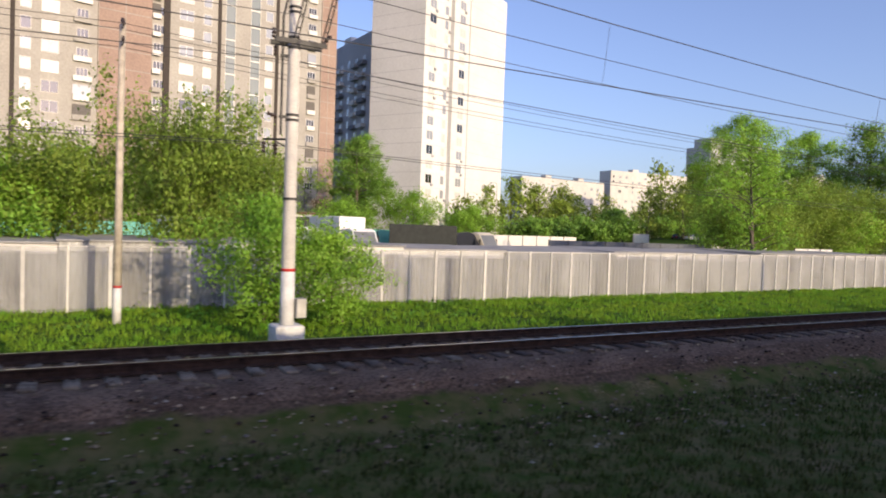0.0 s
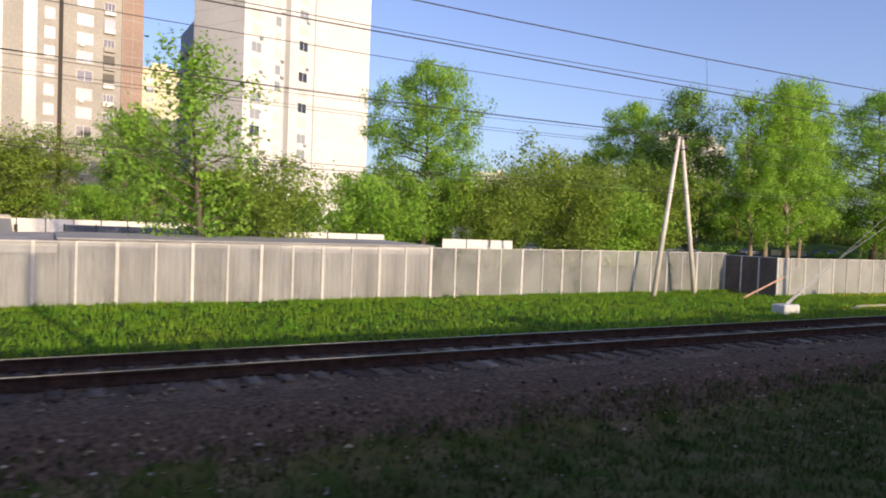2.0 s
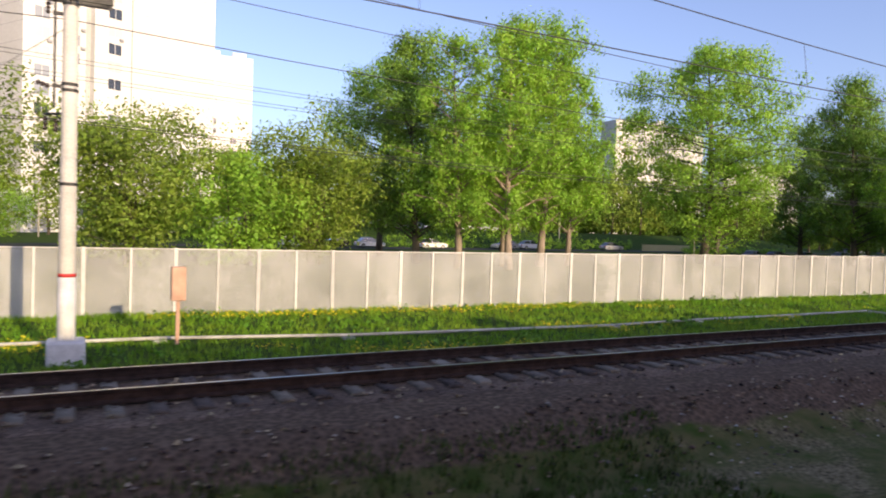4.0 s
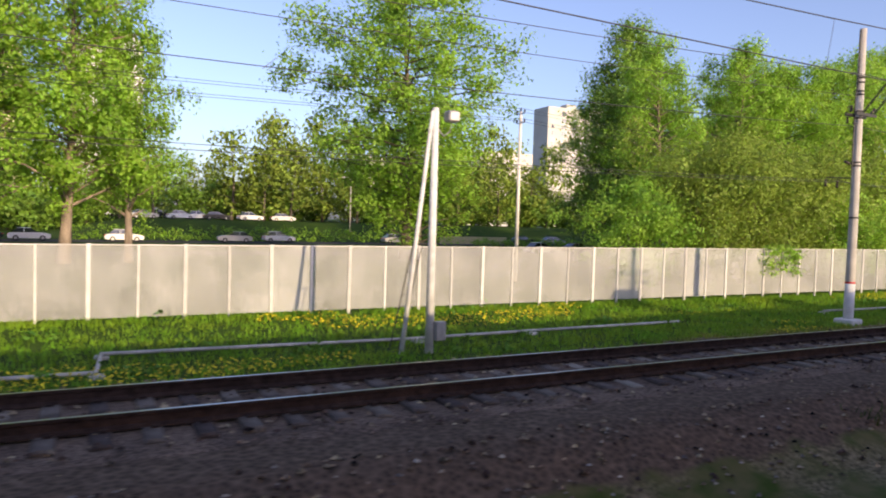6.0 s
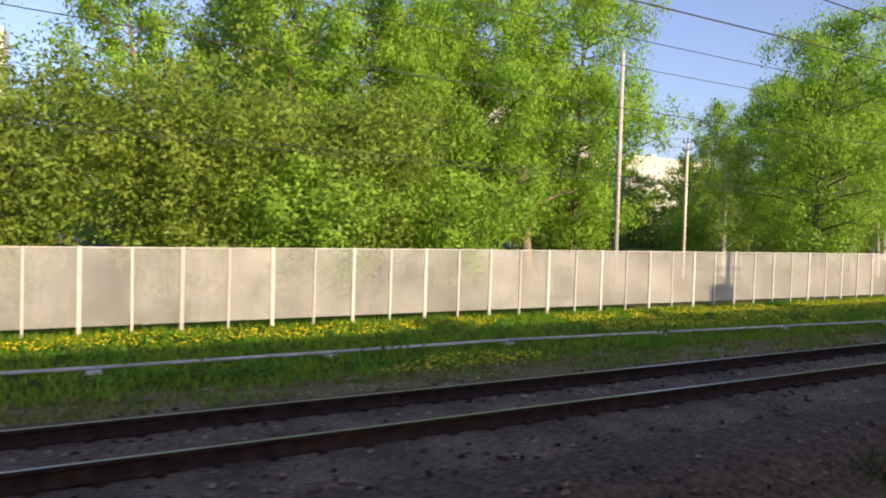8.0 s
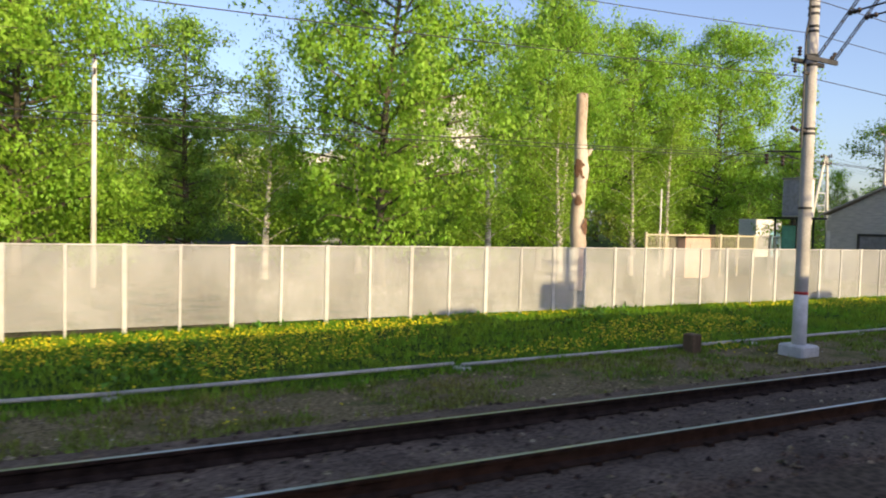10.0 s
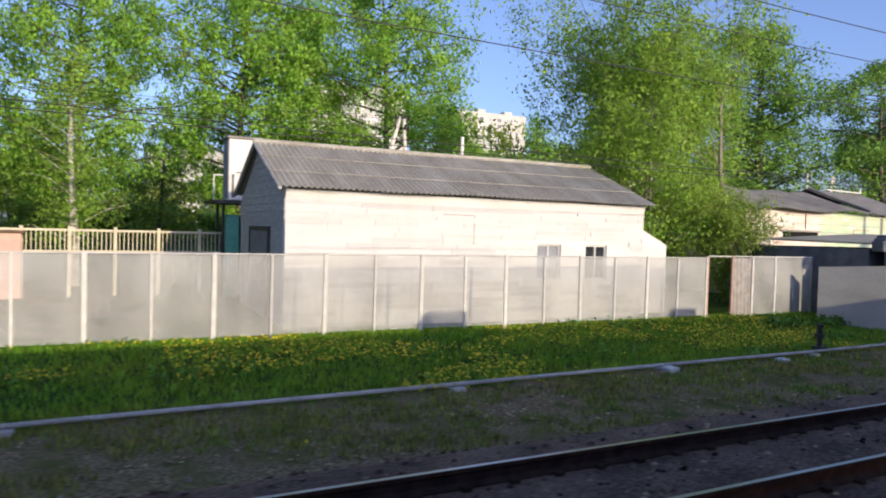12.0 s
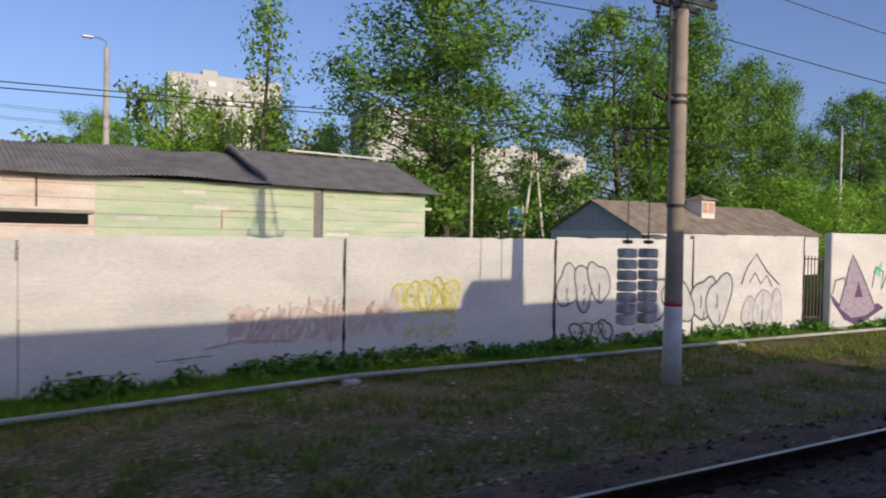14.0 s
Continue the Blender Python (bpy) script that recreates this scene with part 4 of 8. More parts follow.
# ---- the white shed behind the fence ----
def white_shed():
    ax, ay = 270.3, 24.25
    bx, by = 286.5, 23.30
    L = math.hypot(bx - ax, by - ay)
    m = heading(ax, ay, 0, bx - ax, by - ay)
    W, eave, ridge, zb = 9.0, 3.75, 5.75, -1.35
    root = tagged(empty("white_shed", m), "long whitewashed brick shed with a weathered slate roof", "shed")
    wall = Shape()
    # front wall with two window openings
    cols = [0.0, 10.55, 11.75, 13.05, 14.2, L]
    for i in range(5):
        a, b = cols[i], cols[i + 1]
        if i in (1, 3):
            wall.box(a, 0, zb, b, 0.35, 0.45)
            wall.box(a, 0, 1.95, b, 0.35, eave)
        else:
            wall.box(a, 0, zb, b, 0.35, eave)
    part("front_wall", wall, WALL_WHITE, root, "whitewashed long wall")
    rng = random.Random(3)
    z = zb + 0.1
    while z < eave - 0.25:
        k = 0.0
        while k < L:
            ln = rng.uniform(0.7, 2.2) if z < 1.45 else rng.uniform(1.2, 3.4)
            if not (10.3 < k + ln and k < 14.4 and 0.2 < z < 2.1):
                # below 1.45 m nearly half the pieces are greyer
                part("brick_course", Shape().box(k, -0.014 - rng.uniform(0, 0.022), z, min(k + ln - 0.025, L), 0.0, z + 0.192), BRICK_GREYER if z < 1.45 and rng.random() < 0.45 else BRICK_WHITE, root)
            k += ln
        z += 0.21
    rest = Shape()
    rest.box(0, W - 0.3, zb, L, W, eave)
    rest.box(L - 0.3, 0.35, zb, L, W - 0.3, eave)
    rest.add([(L, 0, eave), (L, W, eave), (L, W / 2, ridge - 0.05), (L - 0.3, 0, eave), (L - 0.3, W, eave), (L - 0.3, W / 2, ridge - 0.05)], [(0, 1, 2), (5, 4, 3), (0, 2, 5, 3), (1, 4, 5, 2)])
    part("rear_wall", rest, WALL_WHITE, root)
    for k in range(3):
        part("cornice", Shape().box(0, -0.04 - 0.02 * k, eave - 0.36 + 0.12 * k, L, 0.0, eave - 0.25 + 0.12 * k), WALL_WHITE, root)
    gable = Shape()
    gable.box(0, 0.35, zb, 0.3, W - 0.3, 2.55)
    part("gable_wall", gable, WOOD_GREY, root, "grey shaded gable wall")
    for k in range(22):
        z0 = 2.55 + k * 0.145
        half = W / 2 * (1 - max(0, (z0 - eave + 0.4)) / (ridge - eave + 0.35))
        if half < 0.15:
            break
        o = 0.018 * (k % 2)
        part("plank", Shape().box(-0.03 - o, W / 2 - half, z0, 0.0, W / 2 + half, z0 + 0.14), WOOD_GREY, root)
    part("gable_back", Shape().add([(0.02, 0.1, 2.55), (0.02, W - 0.1, 2.55), (0.02, W - 0.1, eave), (0.02, W / 2, ridge - 0.1), (0.02, 0.1, eave)], [(4, 3, 2, 1, 0)]), WOOD_GREY, root)
    door_paint = material("grey_painted_steel_door", (0.23, 0.235, 0.25), 0.7, 0, 0.2)
    for a, b in ((2.6, 4.4), (4.45, 6.3)):
        leaf = part("door_leaf", Shape().box(-0.06, a, zb, 0.0, b, 2.2), door_paint, root, "grey steel leaf in a dark surround")
        part("door_handle", Shape().box(-0.1, b - 0.35 if a < 3 else a + 0.25, 0.2, -0.061, b - 0.25 if a < 3 else a + 0.35, 0.5), STEEL, leaf)
    fr = Shape()
    fr.box(-0.1, 2.42, zb, 0.0, 2.6, 2.38)
    fr.box(-0.1, 6.3, zb, 0.0, 6.48, 2.38)
    fr.box(-0.1, 2.6, 2.2, 0.0, 6.3, 2.38)
    part("door_surround", fr, STEEL, root)
    # windows
    for a, b in ((10.55, 11.75), (13.05, 14.2)):
        win = part("window", Shape().box(a, 0.16, 0.45, b, 0.2, 1.95), PANE_DARK if a > 12 else PANE, root)
        f = Shape()
        for x0, x1, z0, z1 in ((a, a + 0.07, 0.45, 1.95), (b - 0.07, b, 0.45, 1.95), (a + 0.07, b - 0.07, 0.45, 0.52), (a + 0.07, b - 0.07, 1.88, 1.95), ((a + b) / 2 - 0.035, (a + b) / 2 + 0.035, 0.52, 1.88)):
            f.box(x0, 0.09, z0, x1, 0.16, z1)
        part("window_frame", f, TRIM_WHITE, win)
        part("window_sill", Shape().box(a - 0.05, -0.06, 0.40, b + 0.05, 0.1, 0.45), TRIM_WHITE, win)
    # recessed panel of the front
    pn = Shape()
    pn.box(0.3, -0.03, 3.02, 7.55, -0.013, 3.06)
    pn.box(7.5, -0.03, 1.9, 7.55, -0.013, 3.02)
    part("render_edge", pn, material("grey_render_edge", (0.45, 0.42, 0.39)), root)
    # roof: two corrugated slopes
    run = W / 2 + 0.45
    drop = 2.02
    sl = math.hypot(run, drop)
    for sgn, nm in ((-1, "roof_slope"), (1, "roof_slope")):
        ob = part(nm, corrugated(L + 0.7, sl, 0.22, 0.046, sag=0.04, seed=4), SLATE, root, "weathered grey-brown corrugated slates")
        dn = Vector((0, sgn * run, -drop))
        if sgn < 0:
            ob.matrix_basis = slope_pose(-0.35, W / 2, ridge + 0.06, (1, 0, 0), dn)
        else:
            ob.matrix_basis = slope_pose(L + 0.35, W / 2, ridge + 0.06, (-1, 0, 0), dn)
    part("ridge_cap", Shape().tube([(-0.35, W / 2, ridge + 0.07), (L + 0.35, W / 2, ridge + 0.07)], 0.13, 8), SLATE, root)
    for q in (0.36, 0.70):
        part("slate_lap", Shape().box(-0.35, W / 2 - run * q - 0.03, ridge + 0.06 - drop * q + 0.02, L + 0.35, W / 2 - run * q + 0.03, ridge + 0.06 - drop * q + 0.045), SLATE, root)
    part("vent_pipe", Shape().tube([(1.6, W / 2 + 1.2, ridge - 0.5), (1.6, W / 2 + 1.2, ridge + 0.3)], 0.15, 8), TRIM_WHITE, root)
    part("vent_pipe", Shape().tube([(9.6, W / 2 + 0.8, ridge - 0.3), (9.6, W / 2 + 0.8, ridge + 1.15)], 0.09, 8), TRIM_WHITE, root)
    for sgn in (-1, 1):
        part("verge_board", Shape().tube([(-0.3, W / 2, ridge), (-0.3, W / 2 + sgn * run, ridge - drop)], 0.07, 4), WOOD_GREY, root)
    # low lean-to at the far end
    lean = Shape()
    lean.add([(L + 0.003, 0.5, zb), (L + 1.9, 0.5, zb), (L + 1.9, 0.5, 2.0), (L + 0.003, 0.5, 2.9), (L + 0.003, 5, zb), (L + 1.9, 5, zb), (L + 1.9, 5, 2.0), (L + 0.003, 5, 2.9)], [(0, 1, 2, 3), (7, 6, 5, 4), (1, 5, 6, 2), (3, 2, 6, 7)])
    part("lean_to", lean, WALL_WHITE, root, "whitewashed lean-to with a sloping top")
    tagged(root, "long whitewashed brick shed with a weathered slate roof", "shed")


white_shed()


def gate_and_end():
    """The gateway, the hanging sheet and the last fence panels before the wall."""
    root = tagged(empty("mesh_fence_gateway"), "gap in a mesh fence with rusty posts and a sagging sheet", "fence", "trackside fences", "structure")
    zb, top = -1.15, 1.62
    m = heading(288.5, 21.5, 0, 7.35, -0.3)
    for a, w, mt in ((0.2, 0.07, RUST_PINK), (1.75, 0.07, RUST_PINK), (3.1, 0.11, POST), (4.65, 0.09, POST), (7.3, 0.05, GALV)):
        part("post", Shape().box(a - w / 2, -0.05, zb - 0.2, a + w / 2, 0.05, top), mt, root, m=m)
    part("rail", Shape().box(0.2, -0.02, top - 0.05, 7.35, 0.03, top), POST, root, m=m)
    for a, b in ((1.8, 3.05), (3.15, 4.6), (4.7, 7.3)):
        if a < 2:
            s = Shape()
            n = 24
            v = []
            for j in range(7):
                for i in range(n + 1):
                    x = a + (b - a) * i / n
                    z = zb + (top - 0.1 - zb) * j / 6
                    v.append((x, 0.05 * math.sin(i * 1.3 + j * 0.5) * (0.4 + 0.6 * (1 - j / 6)), z))
            s.add(v, [(j * (n + 1) + i, j * (n + 1) + i + 1, (j + 1) * (n + 1) + i + 1, (j + 1) * (n + 1) + i) for j in range(6) for i in range(n)])
            part("hanging_sheet", s, material("creased_grey_sheet", (0.36, 0.33, 0.31), 0.8, 0, 0.2), root, "creased grey sheet tied to the posts", m=m, smooth=True)
        else:
            part("panel", Shape().box(a, -0.006, zb + 0.05, b, 0.006, top - 0.05), MESH_A, root, m=m)
    return root


gate_and_end()


def track_path():
    """Trodden earth path through the gateway."""
    v, f = [], []
    for k in range(9):
        y = 20.6 + k * 1.5
        x = 289.5 + 0.12 * k
        for d in (-0.9, 0.9):
            v.append((x + d, y, ground_z(x, y) + 0.02))
    f = [(2 * k, 2 * k + 1, 2 * k + 3, 2 * k + 2) for k in range(8)]
    thing("footpath", Shape().add(v, f), material("trodden_red_earth", (0.30, 0.19, 0.12), 0.95, 0, 0.3, 2, 20, 0.5), "trodden brown earth path through the gateway", "path", kind="structure")


track_path()


# ---- the whitewashed concrete wall ----
def wall_y(x):
    return 17.40 - 0.105 * (x - 295.8) if x < 301 else 16.85 - 0.068 * (x - 301.05)


def concrete_wall():
    root = tagged(empty("concrete_wall"), "whitewashed concrete wall with faded graffiti", "wall", kind="structure")
    rng = random.Random(8)
    joints = [295.8, 301.05, 308.2, 315.15, 321.6, 327.2, 332.85]
    tops = [1.80, 2.20, 2.30, 2.36, 2.42, 2.6]
    zb = -1.65
    mats = []
    for i in range(6):
        a, b = joints[i], joints[i + 1]
        ya, yb = wall_y(a), wall_y(b)
        L = math.hypot(b - a, yb - ya)
        m = heading(a, ya, 0, b - a, yb - ya) @ Matrix.Rotation(rng.uniform(-0.006, 0.006), 4, "X")
        s = Shape()
        top = tops[i]
        # an uneven top edge and a slightly rough face
        n, k = 24, 6
        v = []
        for j in range(k + 1):
            for q in range(n + 1):
                z = zb + (top - zb) * j / k
                if i == 0:
                    z -= 0.30 * (q / n) * j / k
                if j == k:
                    z += 0.02 * noise.noise((q * 0.9 + i * 5, 0, 0)) - (0.03 if q in (5, 6, 17) else 0)
                v.append((0.012 + (L - 0.024) * q / n, 0.01 * noise.noise((q * 0.7, j * 0.9, i * 3.0)), z))
        s.add(v, [(j * (n + 1) + q, j * (n + 1) + q + 1, (j + 1) * (n + 1) + q + 1, (j + 1) * (n + 1) + q) for j in range(k) for q in range(n)])
        t = k * (n + 1)
        o = len(s.v)
        s.v += [(x, 0.18, z) for x, y, z in v[t:]]
        s.f += [(t + q, t + q + 1, o + q + 1, o + q) for q in range(n)]
        s.box(0.012, 0.02, zb, L - 0.012, 0.18, top - (0.4 if i == 0 else 0.06))
        panel = part("panel", s, WALL_WHITE, root, m=m)
        mats.append((m, L, top, panel))
        if i == 0:
            lip = Shape()
            lip.box(2.5, -0.03, -1.38, L - 0.09, 0.012, 0.12)
            sheet = part("ribbed_patch", lip, WALL_WHITE, panel, "whitewashed ribbed sheet let into the wall")
            for r in range(12):
                part("rib", Shape().bevel_box(2.52, -0.055, -1.32 + 0.12 * r, L - 0.11, -0.031, -1.25 + 0.12 * r, 0.008), WALL_WHITE, sheet)
            part("open_foot", Shape().box(1.78, -0.034, -1.62, L - 0.12, -0.031, -1.42), SEAM, panel, "dark strip under the ribbed sheet")
    # open, crumbling joints between the panels, and cracks in the plaster
    def crack(i, x, z0, z1, w, wander=0.03):
        s = Shape()
        n = 14
        pts = [(x + wander * noise.noise((q * 0.7, i * 3.0 + x, 2)), z0 + (z1 - z0) * q / n) for q in range(n + 1)]
        v = []
        for q, (a, z) in enumerate(pts):
            h = w * (0.35 + 0.65 * abs(noise.noise((q * 1.3, x, 5))) * 2) / 2
            v += [(a - h, -0.0145, z), (a + h, -0.0145, z)]
        s.add(v, [(2 * q, 2 * q + 1, 2 * q + 3, 2 * q + 2) for q in range(n)])
        part("crack", s, SEAM, mats[i][3])
    for i in range(6):
        L, top = mats[i][1], mats[i][2]
        if i != 1:
            crack(i, L - 0.03, -1.5, top - (0.34 if i == 0 else 0.02), 0.10)
        else:
            crack(i, L - 0.03, 1.75, top - 0.03, 0.06)
    crack(0, 1.72, -1.5, -0.85, 0.05)
    crack(2, 5.6, -1.3, -0.75, 0.06)
    crack(4, 1.2, 0.9, 1.6, 0.05)
    crack(4, 2.4, 1.1, 2.0, 0.05)
    for i, x, z, w in ((1, 2.0, -0.9, 2.6), (1, 4.6, -0.62, 1.6), (2, 0.4, -0.75, 1.9), (2, 2.6, -0.5, 1.2), (3, 1.0, -0.8, 1.4)):
        s = Shape()
        v = []
        for q in range(13):
            a = x + w * q / 12
            c = z + 0.05 * noise.noise((a * 1.7, z, 1)) + 0.05 * q / 12
            h = 0.008 + 0.03 * abs(noise.noise((a * 2.3, 4, z)))
            v += [(a, -0.0145, c - h), (a, -0.0145, c + h)]
        s.add(v, [(2 * q + 1, 2 * q, 2 * q + 2, 2 * q + 3) for q in range(12)])
        part("crack", s, FLAKED, mats[i][3])
    # return wall at the corner, shade put in its grey; block building behind it
    part("return_wall", Shape().box(295.83, 17.6, -1.6, 295.98, 19.3, 1.2), BLOCK_GREY_SHADED, root, "grey return of the wall with its shade in the colour")
    part("return_sheet", Shape().add([(295.7, 17.36, -1.5), (294.5, 20.0, -1.5), (294.5, 20.0, 1.2), (295.7, 17.36, 1.4)], [(0, 1, 2, 3), (3, 2, 1, 0)]), WALL_WHITE, root, "leaning whitewashed sheet at the corner")
    return root, mats


wall_root, wall_panels = concrete_wall()


def ribbon(shape, pts, w, y):
    """A flat painted stroke in local x and z, its corners mitred."""
    n = len(pts)
    v = []
    for k in range(n):
        a, b = pts[max(k - 1, 0)], pts[min(k + 1, n - 1)]
        dx, dz = b[0] - a[0], b[1] - a[1]
        L = math.hypot(dx, dz) or 1
        ox, oz = -dz / L * w / 2, dx / L * w / 2
        v += [(pts[k][0] + ox, y, pts[k][1] + oz), (pts[k][0] - ox, y, pts[k][1] - oz)]
    shape.add(v, [(2 * k, 2 * k + 1, 2 * k + 3, 2 * k + 2) for k in range(n - 1)])


def bubbles(panel, x, z, w, h, n, ink, fill, seed, width=0.06):
    """Swollen overlapping outlines, sprayed side by side."""
    rng = random.Random(seed)
    step = w / n
    line, body = Shape(), Shape()
    for k in range(n):
        cx, cz = x + step * (k + 0.5), z + h * rng.uniform(0.44, 0.56)
        rx, rz = step * rng.uniform(0.6, 0.75), h * rng.uniform(0.42, 0.54)
        p1, p2, tilt = rng.uniform(0, 6.3), rng.uniform(0, 6.3), rng.uniform(-0.25, 0.25)
        ring = []
        for q in range(29):
            a = 2 * math.pi * q / 28
            r = 1 + 0.16 * math.sin(2 * a + p1) + 0.12 * math.sin(3 * a + p2)
            dz = rz * r * math.sin(a)
            ring.append((cx + rx * r * math.cos(a) + tilt * dz, cz + dz))
        y = -0.0165 - 0.0024 * k
        if fill:
            body.add([(a, y, b) for a, b in ring[:-1]], [tuple(range(28))])
        ribbon(line, ring, width * rng.uniform(0.8, 1.15), y - 0.0008)
        a, b = cx + rx * rng.uniform(-0.3, 0.1), cz + rz * rng.uniform(-0.1, 0.35)
        ribbon(line, [(a, b), (a + 0.02, b - rz * 0.3), (a - 0.02, b - rz * 0.55)], width * 0.8, y - 0.0014)
        if rng.random() < 0.6:
            ribbon(line, [(cx, cz - rz * 0.9), (cx + rx * 0.1, cz - rz * 0.55)], width * 0.8, y - 0.0014)
    part("graffiti", line, PAINT_INK[ink], panel)
    if fill:
        part("graffiti_fill", body, PAINT_INK[fill], panel)


# hooks, hasps and zigzags in a unit square
STROKES = (
    ((0.0, 1.0), (0.12, 0.2), (0.45, 0.0), (0.8, 0.25), (0.85, 0.8)),
    ((0.0, 0.0), (0.25, 0.9), (0.45, 0.3), (0.7, 1.0), (0.95, 0.05)),
    ((0.8, 0.9), (0.3, 1.0), (0.05, 0.65), (0.5, 0.5), (0.85, 0.3), (0.5, 0.02), (0.05, 0.1)),
    ((0.1, 0.0), (0.1, 1.0), (0.6, 0.95), (0.75, 0.7), (0.15, 0.55)),
    ((0.0, 0.6), (0.5, 0.85), (0.95, 0.6), (0.6, 0.1), (0.1, 0.25), (0.2, 0.7)),
    ((0.05, 0.1), (0.9, 0.9)), ((0.1, 0.75), (0.95, 0.55)), ((0.5, -0.1), (0.45, 1.15)),
)


def scrawl(panel, x, z, w, h, n, ink, seed, width=0.06, deep=0.0):
    """A quick sprayed tag of hooks and zigzags that spells nothing."""
    rng = random.Random(seed)
    s = Shape()
    step = w / n
    for k in range(n):
        for q, c in enumerate(rng.sample(range(len(STROKES)), 2)):
            kx, kz, x0, z0 = step * rng.uniform(0.8, 1.2), h * rng.uniform(0.75, 1.0), x + step * k, z + h * rng.uniform(-0.08, 0.08)
            pts = [(x0 + kx * a + 0.12 * kz * b, z0 + kz * b) for a, b in STROKES[c]]
            fine = []
            for a, b in zip(pts, pts[1:]):
                fine += [(a[0] + (b[0] - a[0]) * t / 3, a[1] + (b[1] - a[1]) * t / 3) for t in range(3)]
            fine.append(pts[-1])
            soft = [fine[0]] + [tuple((fine[i - 1][d] + 2 * fine[i][d] + fine[i + 1][d]) / 4 for d in (0, 1)) for i in range(1, len(fine) - 1)] + [fine[-1]]
            ribbon(s, soft, width * rng.uniform(0.7, 1.2), -0.017 - deep - 0.0006 * (2 * k + q))
    part("graffiti", s, PAINT_INK[ink], panel)


def paint_wall():
    P = [p[3] for p in wall_panels]
    scrawl(P[1], 3.4, 1.35, 1.6, 0.55, 6, "pink", 1, 0.075)
    scrawl(P[1], 3.5, 1.45, 1.4, 0.35, 5, "pink", 31, 0.10, 0.008)
    scrawl(P[1], 5.5, 1.38, 0.95, 0.42, 4, "pink", 2, 0.07)
    scrawl(P[1], 2.95, 0.05, 1.5, 0.6, 5, "violet", 3, 0.06)
    scrawl(P[1], 4.75, 0.12, 1.6, 0.6, 5, "violet", 4, 0.085)
    # a wide faded tag that runs over the joint
    scrawl(P[2], 4.1, -0.15, 2.75, 0.95, 6, "blush", 5, 0.16)
    scrawl(P[2], 4.1, -0.2, 2.75, 1.05, 6, "red", 35, 0.045, 0.009)
    ribbon_line = Shape()
    ribbon(ribbon_line, [(3.6, -0.28), (4.4, -0.12), (5.6, -0.2)], 0.05, -0.03)
    part("graffiti", ribbon_line, PAINT_INK["red"], P[2])
    scrawl(P[3], 0.1, -0.05, 1.3, 0.95, 4, "blush", 15, 0.15)
    scrawl(P[3], 1.3, 0.3, 1.95, 0.95, 5, "lemon", 16, 0.15)
    bubbles(P[3], 1.4, 0.4, 1.75, 0.8, 5, "yellow", None, 6, 0.06)
    scrawl(P[3], 1.6, -0.35, 1.5, 0.5, 4, "lemon", 26, 0.06)
    bubbles(P[4], 0.15, 0.35, 1.75, 1.3, 3, "black", "silver", 7, 0.055)
    bubbles(P[4], 0.6, -0.62, 1.5, 0.5, 4, "black", None, 8, 0.05)
    bubbles(P[4], 3.5, -0.15, 1.95, 1.35, 2, "black", "silver", 9, 0.07)
    bubbles(P[5], 0.1, -0.35, 1.5, 1.6, 2, "black", "silver", 10, 0.07)
    peak = Shape()
    ribbon(peak, [(2.3, 0.9), (2.6, 1.5), (3.05, 1.95), (3.6, 1.35), (4.3, 0.85)], 0.05, -0.018)
    ribbon(peak, [(2.7, 0.95), (3.0, 1.3), (3.3, 0.9), (3.6, 1.2), (3.9, 0.8)], 0.04, -0.019)
    part("graffiti", peak, PAINT_INK["black"], P[5])
    bubbles(P[5], 2.5, -0.6, 1.9, 1.2, 4, "mauve", "silver", 18, 0.045)
    block = Shape()
    block.add([(a, -0.0165, b) for a, b in ((3.75, -0.95), (4.35, -0.9), (4.4, 0.1), (4.0, 0.2), (3.8, -0.2))], [tuple(range(5))])
    part("graffiti_fill", block, PAINT_INK["green"], P[5])


paint_wall()


